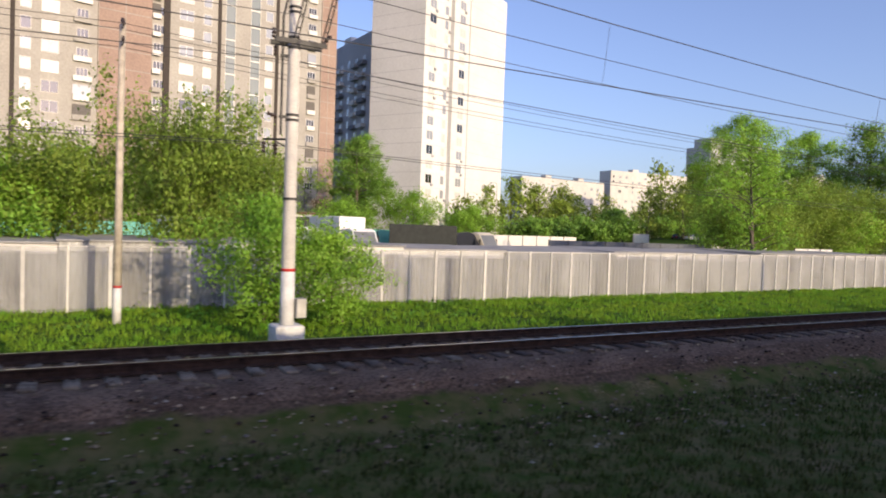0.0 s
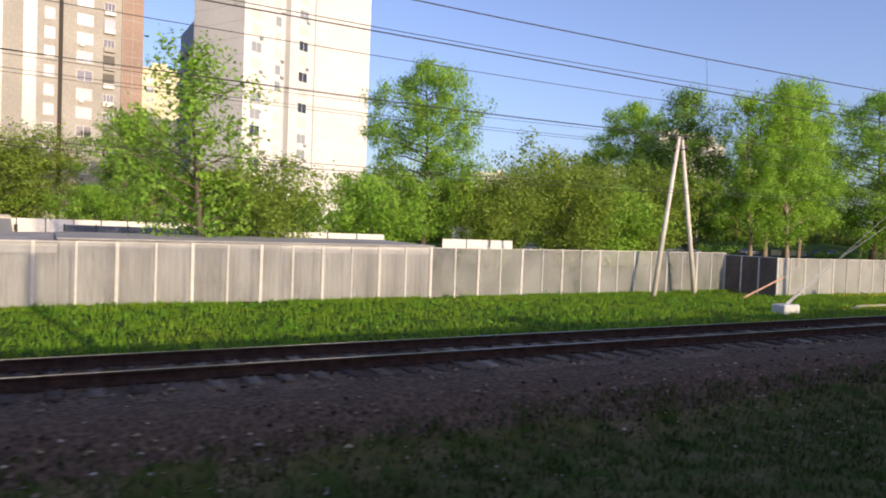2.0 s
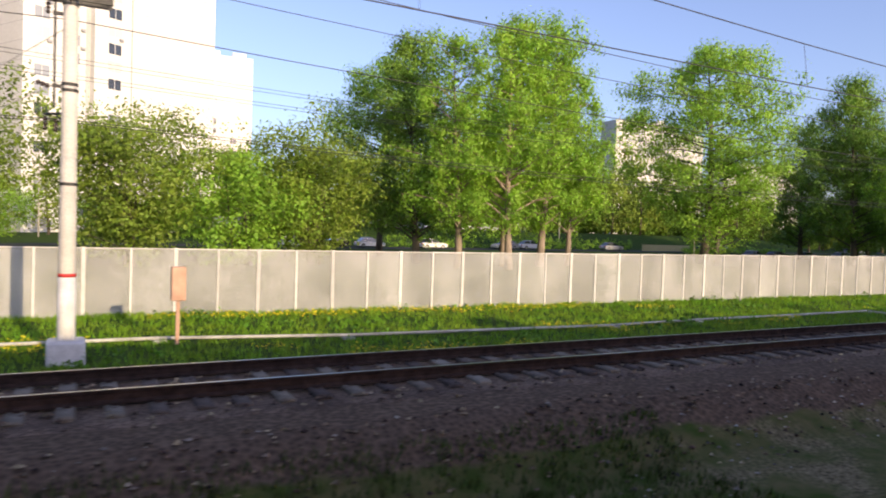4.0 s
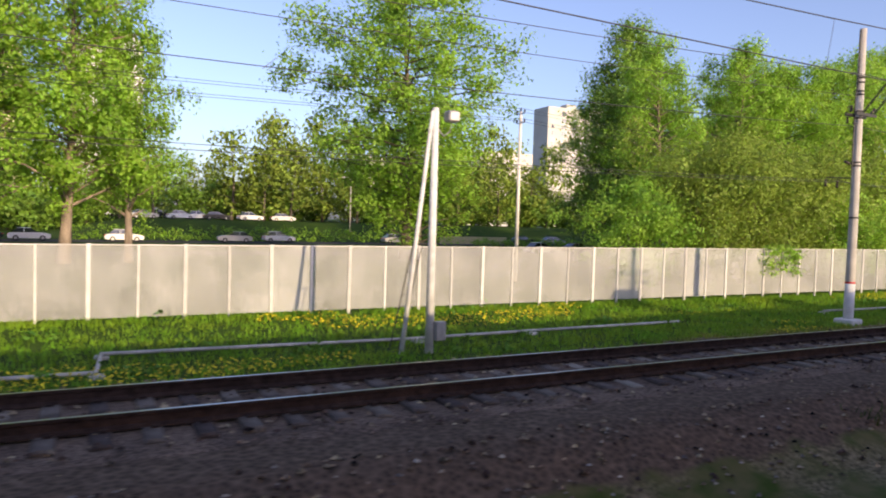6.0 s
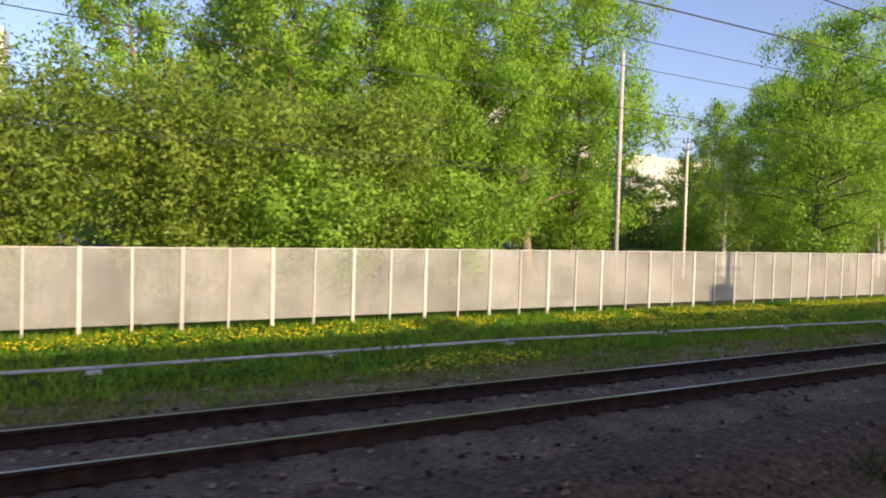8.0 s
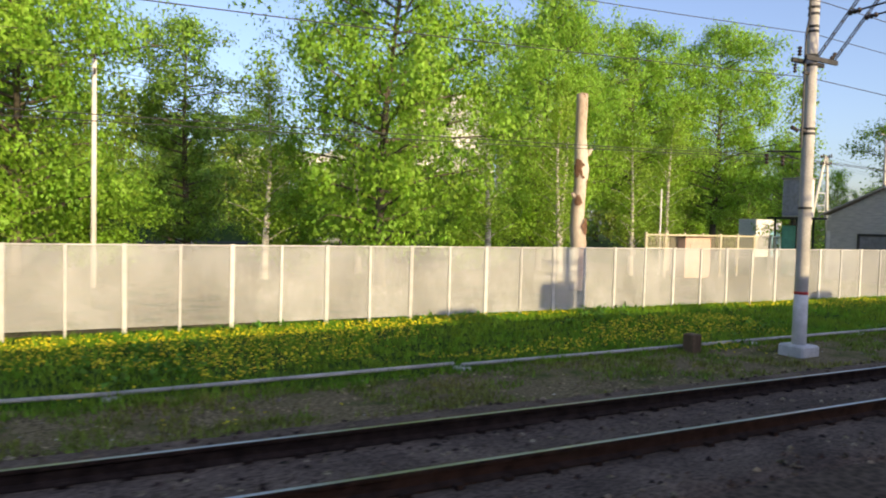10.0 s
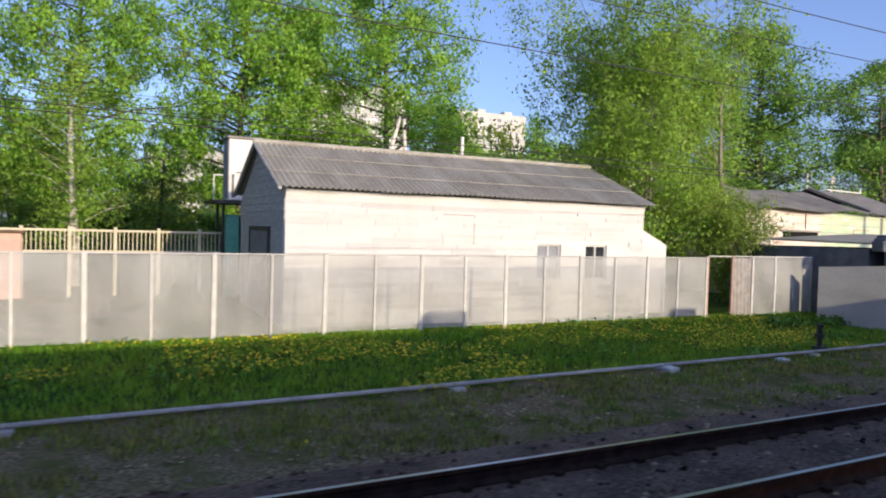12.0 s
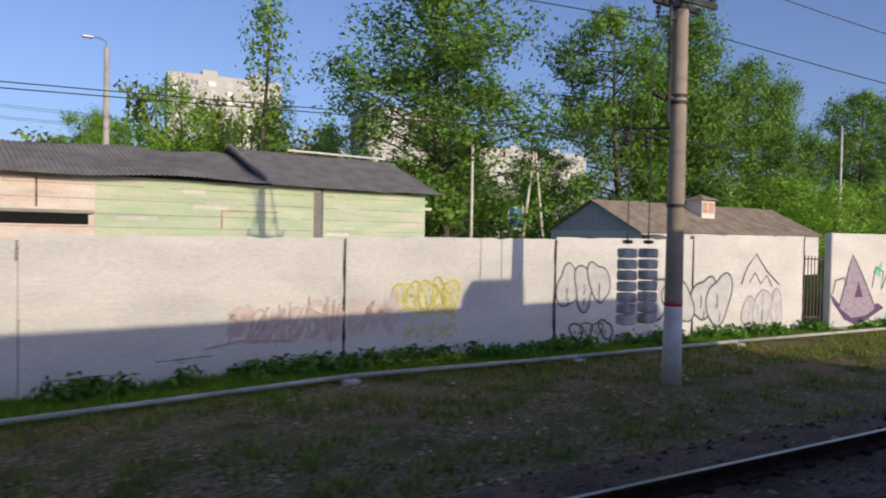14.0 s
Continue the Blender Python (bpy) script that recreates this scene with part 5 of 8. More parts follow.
def wall_beyond():
    """The barred gap and the painted wall past it."""
    root = tagged(empty("painted_wall"), "white wall section with a mauve and green mural", "wall", kind="structure")
    a = (333.6, 14.1)
    m = heading(*a, 0, 1, -0.07)
    p = part("panel", Shape().bevel_box(0, 0, -0.75, 16, 0.3, 2.75, 0.03), WALL_WHITE, root, m=m)
    part("plinth", Shape().box(0.1, -0.12, -1.5, 0.9, 0.1, -0.75).box(3.0, -0.12, -1.5, 9, 0.1, -0.75), CONCRETE, root, m=m)
    def patch(ink, y, *pts):
        part("mural_fill", Shape().add([(a, y, b) for a, b in pts], [tuple(range(len(pts)))]), PAINT_INK[ink], p)
    patch("plum", -0.004, (-0.05, 0.55), (0.15, 0.15), (0.55, -0.2), (0.8, -0.45), (1.6, -0.72), (2.3, -0.5), (3.3, -0.1), (2.9, 0.1), (1.4, -0.3), (0.7, 0.0))
    patch("mauve", -0.006, (0.5, 0.0), (0.85, 0.9), (1.05, 1.5), (1.25, 1.95), (1.75, 1.35), (2.15, 0.8), (2.75, -0.1), (2.2, -0.35), (1.3, -0.42))
    patch("plum", -0.008, (1.4, 0.35), (1.65, 0.95), (1.95, 0.35))
    patch("green", -0.005, (3.3, -0.6), (5.6, -0.6), (5.4, 0.1), (3.6, 0.0))
    patch("green", -0.005, (2.5, 1.3), (3.1, 1.7), (3.0, 1.1))
    patch("green", -0.005, (4.2, 1.2), (6.2, 1.1), (6.2, 2.2), (4.6, 2.2))
    lines = Shape()
    ribbon(lines, [(0.5, 0.0), (0.85, 0.9), (1.05, 1.5), (1.25, 1.95), (1.75, 1.35), (2.15, 0.8), (2.75, -0.1)], 0.07, -0.01)
    ribbon(lines, [(0.1, 0.5), (0.25, 1.0), (0.75, 1.1), (0.9, 0.8)], 0.07, -0.0105)
    ribbon(lines, [(2.5, 0.7), (2.7, 1.5), (3.2, 1.3), (3.1, 0.6), (3.6, 1.5)], 0.07, -0.011)
    part("mural_lines", lines, PAINT_INK["black"], p)
    bubbles(p, 3.6, 0.2, 3.0, 1.5, 3, "black", "silver", 22, 0.07)
    bars = Shape()
    mb = heading(332.9, 14.75, 0, 1, -0.5)
    for k in range(6):
        bars.box(0.04 + 0.13 * k, -0.012, -0.6, 0.07 + 0.13 * k, 0.012, 1.9)
    bars.box(0.02, -0.02, 1.75, 0.74, 0.02, 1.8).box(0.02, -0.02, -0.4, 0.74, 0.02, -0.35)
    part("barred_gate", bars, SHADE_AND_RUST, root, "rusted barred steel gate", m=mb)


wall_beyond()


# ---- outbuildings behind the wall ----
def green_building():
    root = tagged(empty("green_outbuilding"), "low mint green and pink outbuilding with a sagging dark slate roof", "building")
    def at(u):
        return (301.4 + u, 29.3 + 0.104 * u)
    zb = -1.6
    spans = [(0.0, 9.3, PINK_WALL, 4.55), (9.3, 18.7, GREEN_WALL, 4.5), (19.2, 25.2, GREEN_WALL, 4.45)]
    for a, b, mt, top in spans:
        m = heading(*at(a), 0, 1, 0.104)
        s = Shape().box(0, 0, zb, (b - a) * 1.005, 0.3, top)
        w = part("wall", s, mt, root, m=m)
        rng = random.Random(int(a) + 2)
        for k in range(26):
            x, z, l = rng.uniform(0, b - a - 1), rng.uniform(2.0, top - 0.2), rng.uniform(0.5, 1.6)
            part("brick_patch", Shape().box(x, -0.012 - 0.0004 * k, z, x + l, -0.004, z + 0.16), BLOCK_PALE if k % 5 == 0 else mt, w)
        for z in (2.45, 2.98, 3.55, 4.1):
            part("course_line", Shape().box(0.02, -0.009, z, b - a, -0.002, z + 0.022), FLAKED, w)
        if mt is PINK_WALL:
            # flat slab on the wall, coloured as the slot's unlit inside
            part("opening", Shape().box(4.5, -0.03, 2.55, 9.1, -0.013, 2.95), DARK_OPENING, w, "near-black slab for an unlit slot under the wall top")
            part("ledge", Shape().box(4.0, -0.14, 2.98, 9.3, -0.03, 3.1), SLATE, w)
            part("window_frame", Shape().box(7.3, -0.05, 3.2, 7.36, -0.02, 4.3), STEEL, w)
        if mt is GREEN_WALL and a < 10:
            f = Shape()
            f.box(5.0, -0.05, 2.5, 5.06, -0.02, 3.25).box(5.0, -0.05, 3.25, 7.6, -0.02, 3.31)
            part("window_frame", f, RUST_PINK, w)
    m = heading(*at(18.7), 0, 1, 0.104)
    # dark strip fills the gap between the walls and paints its shade
    part("dark_slot", Shape().box(0, 0.05, zb, 0.55, 0.3, 4.4), SLATE_DARK, root, m=m)
    back = Shape()
    back.box(0, 9, zb, 25.3, 9.3, 4.4)
    part("back_wall", back, GREEN_WALL, root, m=heading(*at(0), 0, 1, 0.104))
    part("end_wall", Shape().box(0.02, 0.3, zb, 0.3, 9, 4.4).add([(0.05, 0.05, 4.4), (0.05, 9.2, 4.4), (0.05, 4.6, 6.25), (0.28, 0.05, 4.4), (0.28, 9.2, 4.4), (0.28, 4.6, 6.25)], [(2, 1, 0), (3, 4, 5), (0, 3, 5, 2), (1, 2, 5, 4)]), PINK_WALL, root, m=heading(*at(0), 0, 1, 0.104))
    part("end_wall", Shape().box(24.9, 0.3, zb, 25.2, 9, 4.4), GREEN_WALL, root, m=heading(*at(0), 0, 1, 0.104))
    m = heading(*at(0), 0, 1, 0.104)
    for a, b, zr, lift, seed in ((0.1, 16.4, 5.98, 0.10, 1), (16.2, 26.0, 6.5, 0.05, 2)):
        sl = corrugated(b - a, 5.6, 0.2, 0.03, sag=0.22 if seed == 1 else 0.06, seed=seed)
        ob = part("roof_slope", sl, SLATE_DARK, root, "dark grey corrugated slates")
        ob.matrix_basis = m @ slope_pose(a, 4.6, zr + lift, (1, 0, 0.01 if seed == 1 else 0.0), (0, -5.1, -1.62 if seed == 1 else -2.0))
        sb = corrugated(b - a, 5.6, 0.2, 0.03, sag=0.1, seed=seed + 5)
        ob = part("roof_slope", sb, SLATE_DARK, root)
        ob.matrix_basis = m @ slope_pose(b, 4.6, zr + lift, (-1, 0, 0), (0, 5.1, -2.0))
    caps = Shape()
    caps.tube([(16.3, 4.5, 6.7), (16.35, -0.3, 4.75)], 0.12, 6)
    part("roof_joint", caps, SLATE_DARK, root, m=m)
    part("ridge_board", Shape().tube([(19.5, 4.6, 6.75), (25.7, 4.6, 6.75)], 0.06, 6).tube([(25.6, 4.6, 6.75), (25.5, 4.6, 7.1)], 0.12, 6), TRIM_WHITE, root, m=m)
    verge = Shape()
    verge.add([(0.3, 4.6, 6.5), (-0.6, 3.6, 6.0), (-0.4, 2.6, 5.3), (0.3, 1.6, 5.2)], [(0, 1, 2, 3), (3, 2, 1, 0)])
    part("torn_verge", verge, SLATE_DARK, root, m=m)
    return root


green_building()


def block_building():
    """The block lean-to between the wall corner and the green building."""
    root = tagged(empty("block_outbuilding"), "low outbuilding of large whitewashed blocks with a ragged top", "building")
    m = heading(296.0, 18.6, 0, 1, -0.075)
    part("body", Shape().box(0, 0, -1.6, 7.6, 6.5, 2.1), BLOCK_GREY_SHADED, root, m=m)
    rng = random.Random(4)
    mf = heading(296.0, 17.62, 0, 1, -0.099)
    back = part("front_wall", Shape().box(0.02, 0.12, 1.3, 5.12, 0.3, 2.32), BLOCK_GREY_SHADED, root, "dark mortar bed behind the blocks", m=mf)
    for r, (z0, z1, x0, off) in enumerate(((1.32, 1.62, 0.0, 0.35), (1.64, 1.96, 0.0, 0.0), (1.98, 2.33, 0.0, 0.42))):
        x = x0 - off
        while x < 5.05:
            w = rng.uniform(0.78, 0.92)
            a, b = max(x, 0.0), min(x + w - 0.028, 5.1)
            x += w
            if b - a < 0.15:
                continue
            part("block", Shape().bevel_box(a, rng.uniform(0.0, 0.035), z0, b, 0.13, z1 - rng.uniform(0.0, 0.03), 0.012), BLOCK_PALE if rng.random() < 0.75 else WALL_WHITE, back)
    # plastered upper strip with a broken top edge
    strip_ = Shape()
    n = 30
    tops = [2.42 + 0.46 * min(q / n * 1.25, 1) + 0.035 * noise.noise((q * 0.8, 3, 1)) for q in range(n + 1)]
    v = [(0.15 + 6.0 * q / n, 0.25, 2.25) for q in range(n + 1)] + [(0.15 + 6.0 * q / n, 0.25, tops[q]) for q in range(n + 1)] + [(0.15 + 6.0 * q / n, 0.6, tops[q]) for q in range(n + 1)]
    k = n + 1
    strip_.add(v, [(q, q + 1, k + q + 1, k + q) for q in range(n)] + [(k + q, k + q + 1, 2 * k + q + 1, 2 * k + q) for q in range(n)])
    part("parapet", strip_, WALL_WHITE, root, "plastered upper strip with a broken edge", m=mf)
    part("roof", Shape().add([(0.1, 0.4, 2.30), (7.7, 0.4, 2.72), (7.7, 7, 2.8), (-0.2, 7, 2.4), (0.1, 0.4, 2.38), (7.7, 0.4, 2.80), (7.7, 7, 2.88), (-0.2, 7, 2.48)], [(3, 2, 1, 0), (4, 5, 6, 7), (0, 1, 5, 4), (1, 2, 6, 5), (2, 3, 7, 6), (3, 0, 4, 7)]), SLATE, root, "pale flat roof slab", m=mf)
    for k in range(5):
        part("rubble", Shape().bevel_box(-0.35 + 0.16 * k, 0.1, 2.0 + 0.1 * (k % 2), -0.05 + 0.17 * k, 0.7, 2.5 + 0.13 * ((k * 7) % 3), 0.05), BLOCK_GREY_SHADED, root, m=mf)
    # side blocks, this side's shade put into their dark grey
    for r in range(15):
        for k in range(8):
            part("side_block", Shape().box(-0.02 - rng.uniform(0, 0.015), 0.02 + k * 0.8 + (r % 2) * 0.2, -1.5 + r * 0.21, 0.0, 0.79 + k * 0.8 + (r % 2) * 0.2, -1.31 + r * 0.21), BLOCK_GREY_SHADED, root, m=m)


block_building()


def brown_roof_house():
    root = tagged(empty("low_house", heading(350.0, 38.3, 0, 1, 0.03)), "low white house with a mossy brown slate roof and a cupola", "house")
    L, W, zb, ev, rg = 26.0, 10.5, -1.7, 2.95, 5.55
    part("wall", Shape().box(0, 0, zb, L, W, ev), WALL_WHITE, root)
    g = Shape().add([(0, 0, ev), (0, W, ev), (0, W / 2, rg), (0.2, 0, ev), (0.2, W, ev), (0.2, W / 2, rg)], [(2, 1, 0), (3, 4, 5), (0, 3, 5, 2), (1, 2, 5, 4)])
    part("gable", g, material("grey_plaster_gable", (0.58, 0.575, 0.57), 0.9, 0, 0.15), root)
    for sg in (-1, 1):
        ob = part("roof_slope", corrugated(L + 0.8, 6.2, 0.25, 0.035, sag=0.06, seed=9), SLATE_BROWN, root, "mossy brown corrugated slates")
        dn = (0, sg * (W / 2 + 0.5), -(rg - ev + 0.25))
        ob.matrix_basis = slope_pose(-0.4, W / 2, rg + 0.06, (1, 0, 0), dn) if sg < 0 else slope_pose(L + 0.4, W / 2, rg + 0.06, (-1, 0, 0), dn)
    cup = part("cupola", Shape().box(11.0, 2.6, 4.0, 12.9, 4.3, 5.95), TRIM_WHITE, root, "small white roof cupola with louvres")
    part("cupola_roof", Shape().add([(10.7, 2.2, 5.95), (13.2, 2.2, 5.95), (13.2, 4.7, 5.95), (10.7, 4.7, 5.95), (11.9, 3.4, 6.5)], [(0, 1, 4), (1, 2, 4), (2, 3, 4), (3, 0, 4), (3, 2, 1, 0)]), SLATE_BROWN, cup)
    part("louvre", Shape().box(11.15, 2.56, 4.75, 11.85, 2.597, 5.7).box(12.05, 2.56, 4.75, 12.75, 2.597, 5.7), RUST_PINK, cup)
    lo = Shape().add([(-0.1, -2.5, 2.1), (2.2, -2.5, 2.1), (2.2, -0.02, 2.7), (-0.1, -0.02, 2.7)], [(0, 1, 2, 3), (3, 2, 1, 0)])
    part("porch_roof", lo, SLATE, root)


brown_roof_house()


def white_tower():
    """The small white cabin on a stand beside the shed."""
    root = tagged(empty("cabin_on_stand", heading(270.3, 35.4, 0, 1, -0.05)), "small white steel cabin on a dark stand with a railing", "cabin")
    part("cabin", Shape().bevel_box(0.35, 0, 3.6, 1.95, 1.7, 6.65, 0.04), TRIM_WHITE, root)
    part("cabin_roof", Shape().bevel_box(0.27, -0.08, 6.65, 2.03, 1.78, 6.78, 0.03), SLATE_DARK, root, "dark flat sheet roof")
    # blue-grey sheet added over the left face to paint its shade
    part("side_panel", Shape().box(0.33, 0.06, 3.7, 0.348, 1.64, 6.6), material("side_shade_grey", (0.30, 0.31, 0.36), 0.7, 0, 0.2), root)
    scuff = material("scuffed_grey_door", (0.20, 0.19, 0.2))
    for x0, z0, x1, z1 in ((0.5, 3.75, 0.62, 4.9), (1.0, 4.1, 1.5, 4.35), (1.25, 4.5, 1.6, 4.9), (0.7, 4.95, 1.5, 5.02)):
        part("scuff", Shape().box(x0, -0.012, z0, x1, -0.002, z1), scuff, root)
    part("store_box", Shape().bevel_box(0.3, 0.2, -1.35, 0.95, 1.6, 2.9, 0.04), TEAL_PAINT, root, "teal painted steel box under the deck")
    part("store_box", Shape().bevel_box(1.15, 0.2, -1.35, 1.8, 1.6, 2.9, 0.04), TRIM_WHITE, root)
    leg = Shape()
    for x in (0.15, 2.15):
        for y in (0.1, 2.1):
            leg.tube([(x, y, -1.4), (x, y, 3.5)], 0.08, 6)
    part("stand", leg, STEEL, root)
    part("deck", Shape().box(-0.5, -0.7, 3.42, 3.2, 2.4, 3.57), STEEL, root)
    r = Shape()
    for z in (4.1, 4.6, 5.6):
        r.tube([(2.32, -0.1, z), (3.1, -0.1, z)], 0.03, 5)
    r.tube([(3.1, -0.1, 3.5), (3.1, -0.1, 5.6)], 0.03, 5)
    part("railing", r, TRIM_WHITE, root)
    part("ladder", Shape().box(-0.45, -0.6, 3.57, -0.4, -0.55, 4.8).box(-0.45, -0.6, 4.75, 0.0, -0.55, 4.8), TRIM_WHITE, root)


white_tower()


# ---- garages behind the first fence ----
def garages():
    rng = random.Random(12)
    x = -44.0
    k = 0
    while x < 58:
        w = rng.uniform(6.0, 9.5)
        top = rng.uniform(1.22, 1.46)
        y0 = fence_y(x) + rng.uniform(0.9, 1.3)
        root = tagged(empty("metal_garage", heading(x, y0, 0, 1, 0.006)), "low grey corrugated steel garage with a flat roof", "garage", "garages behind the fence")
        s = corrugated(w - 0.05, top + 1.5, 0.28, 0.035, seed=k)
        ob = part("wall", s, CORRUGATED, root, "rust-streaked corrugated steel")
        ob.matrix_basis = slope_pose(0, 0, top, (1, 0, 0), (0, 0.0, -1))
        part("body", Shape().box(0, 0.08, -1.5, w - 0.06, 6.2, top - 0.02), CORRUGATED, root)
        part("fascia", Shape().box(0.0, -0.12, top - 0.42, w - 0.08, -0.06, top - 0.02), TRIM_WHITE if k % 3 else CORRUGATED, root, "pale sheet fascia")
        tilt = rng.uniform(-0.06, 0.12)
        part("roof", Shape().add([(-0.1, -0.25, top), (w, -0.25, top), (w, 6.4, top + 0.1 + tilt), (-0.1, 6.4, top + 0.1), (-0.1, -0.25, top + 0.07), (w, -0.25, top + 0.07), (w, 6.4, top + 0.17 + tilt), (-0.1, 6.4, top + 0.17)], [(3, 2, 1, 0), (4, 5, 6, 7), (0, 1, 5, 4), (1, 2, 6, 5), (2, 3, 7, 6), (3, 0, 4, 7)]), ROOF_FELT, root, "flat grey sheet roof")
        x += w
        k += 1


garages()


# ---- tower blocks ----
def window_unit(w, h, mull=1, pane=PANE):
    """A window: frame proud of the wall, pane set back, in local x and z with its front towards -y."""
    f = Shape()
    t = 0.09
    f.box(-w / 2 - t, -0.06, -t, w / 2 + t, 0.02, 0).box(-w / 2 - t, -0.06, h, w / 2 + t, 0.02, h + t)
    f.box(-w / 2 - t, -0.06, 0, -w / 2, 0.02, h).box(w / 2, -0.06, 0, w / 2 + t, 0.02, h)
    for k in range(mull):
        x = -w / 2 + w * (k + 1) / (mull + 1)
        f.box(x - 0.05, -0.05, 0, x + 0.05, 0.02, h)
    p = Shape().box(-w / 2, -0.02, 0, w / 2, 0.018, h)
    kinds = (pane,) if pane is PANE_DARK else (PANE, PANE_BRIGHT, PANE_BRIGHT, PANE, PANE_BRIGHT, PANE_DARK, PANE)
    return f.mesh("window_frame", TRIM_WHITE), [p.mesh("window", q) for q in kinds]


window_dice = random.Random(99)
WIN_WIDE, WIN_SLIM, WIN_LOG = window_unit(2.9, 2.2, 1), window_unit(1.7, 2.2, 0), window_unit(2.0, 1.7, 2, PANE_DARK)


def put_window(root, unit, m, rng):
    pick = (rng or window_dice).randrange(len(unit[1]))
    w = new("window", unit[1][pick])
    w.parent, w.matrix_basis = root, m
    f = new("window_frame", unit[0])
    f.parent = w


def brick_tower():
    root = tagged(empty("brick_apartment_tower", heading(60.8, 167.28, 0, -1, -0.164)), "tall tan and pink brick apartment tower", "apartment building")
    # local x runs from the right corner back along the front; the front faces +y of this pose
    H, FL, zb = 78.0, 3.92, -2.0
    mF = Matrix.Rotation(math.pi, 4, "Z")
    def front(u0, u1, d, mat, name, label="", z0=zb, z1=H):
        part(name, Shape().box(-u1, d, z0, -u0, 14.0, z1), mat, root, label, m=mF)
    rng = random.Random(2)
    # sections from the right corner: pink end, window bay, joint, glazed stair, joint, bay, joint, pink blank and their mirror
    secs = [(0, 4.4, 0.0, PANEL_PINK), (4.4, 16.1, 0.25, PANEL_TAN), (16.35, 30.2, 0.25, PANEL_TAN), (30.45, 41.6, 0.25, PANEL_TAN), (41.9, 45.0, 0.4, PANEL_TAN), (45.0, 55.5, 0.0, PANEL_PINK), (55.5, 70.0, 0.25, PANEL_TAN), (70.3, 86.0, 0.25, PANEL_TAN), (86.3, 100.0, 0.25, PANEL_PINK), (100.0, 130.0, 0.25, PANEL_TAN)]
    for a, b, d, mt in secs:
        front(a, b, d, mt, "wall", "pink brick facing" if mt is PANEL_PINK else "tan brick facing")
    # the wider strip at 41.2 paints a recess's shade in the joint colour
    for a in (15.8, 29.9, 41.2, 70.0, 86.0):
        front(a, a + (0.75 if a != 41.2 else 1.3), -0.01 if a != 41.2 else 0.02, SEAM, "joint", "dark joint and recess-shade strip between the sections")
    nfl = int((H - zb) / FL)
    for k in range(nfl):
        z = zb + 1.2 + k * FL
        for u, unit in ((6.9, WIN_LOG), (11.6, WIN_WIDE), (18.2, WIN_SLIM), (33.0, WIN_SLIM), (37.6, WIN_WIDE), (43.5, WIN_LOG), (58.3, WIN_LOG), (64.0, WIN_WIDE), (68.2, WIN_SLIM), (84.0, WIN_SLIM), (104.0, WIN_WIDE), (109.0, WIN_WIDE)):
            d = 0.25
            if u == 43.5:
                d = 0.4
            put_window(root, unit, mF @ Matrix.Translation((-u, d - 0.004, z)), rng)
        if rng.random() < 0.5:
            part("air_conditioner", Shape().bevel_box(-12.6, -0.25, z - 0.7, -11.8, 0.2, z - 0.15, 0.03), TRIM_WHITE, root, m=mF)
    for u0, u1 in ((20.6, 22.8), (26.6, 28.8), (73.0, 75.2), (79.0, 81.2)):
        strip = part("stair_glazing", Shape().box(-u1, 0.19, zb + 3, -u0, 0.246, H - 2), GLASS_GREEN, root, "tall grey-green stairwell glazing", m=mF)
        for k in range(nfl):
            part("glazing_bar", Shape().box(-u1, 0.1, zb + 2.7 + k * FL, -u0, 0.188, zb + 3.0 + k * FL), TRIM_WHITE, strip)
        for u in (-u1 - 0.1, -u0):
            part("glazing_mullion", Shape().box(u, 0.12, zb, u + 0.1, 0.24, H), TRIM_WHITE, strip)
    for a, b in ((0.0, 4.4), (45.0, 55.5), (86.4, 99.9)):
        off = -0.03 if a < 80 else 0.2
        for k in range(nfl):
            part("panel_joint", Shape().box(-b, off, zb + k * FL, -a, off + 0.06, zb + k * FL + 0.14), PANEL_TAN, root, m=mF)
        for u in ((a + b) / 2, b - 0.1):
            part("panel_joint", Shape().box(-u - 0.06, off, zb, -u + 0.06, off + 0.05, H), PANEL_TAN, root, m=mF)
    # loggias next to the pink end: flat slabs, the inner shade painted dark
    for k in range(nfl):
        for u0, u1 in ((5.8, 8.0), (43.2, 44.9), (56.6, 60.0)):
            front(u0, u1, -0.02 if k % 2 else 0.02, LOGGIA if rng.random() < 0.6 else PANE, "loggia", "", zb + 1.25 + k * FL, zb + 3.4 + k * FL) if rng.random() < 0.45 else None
            part("loggia_parapet", Shape().box(-u1, -0.35, zb + 0.25 + k * FL, -u0, 0.0, zb + 1.3 + k * FL), TRIM_WHITE if rng.random() < 0.6 else PANEL_TAN, root, m=mF)


brick_tower()


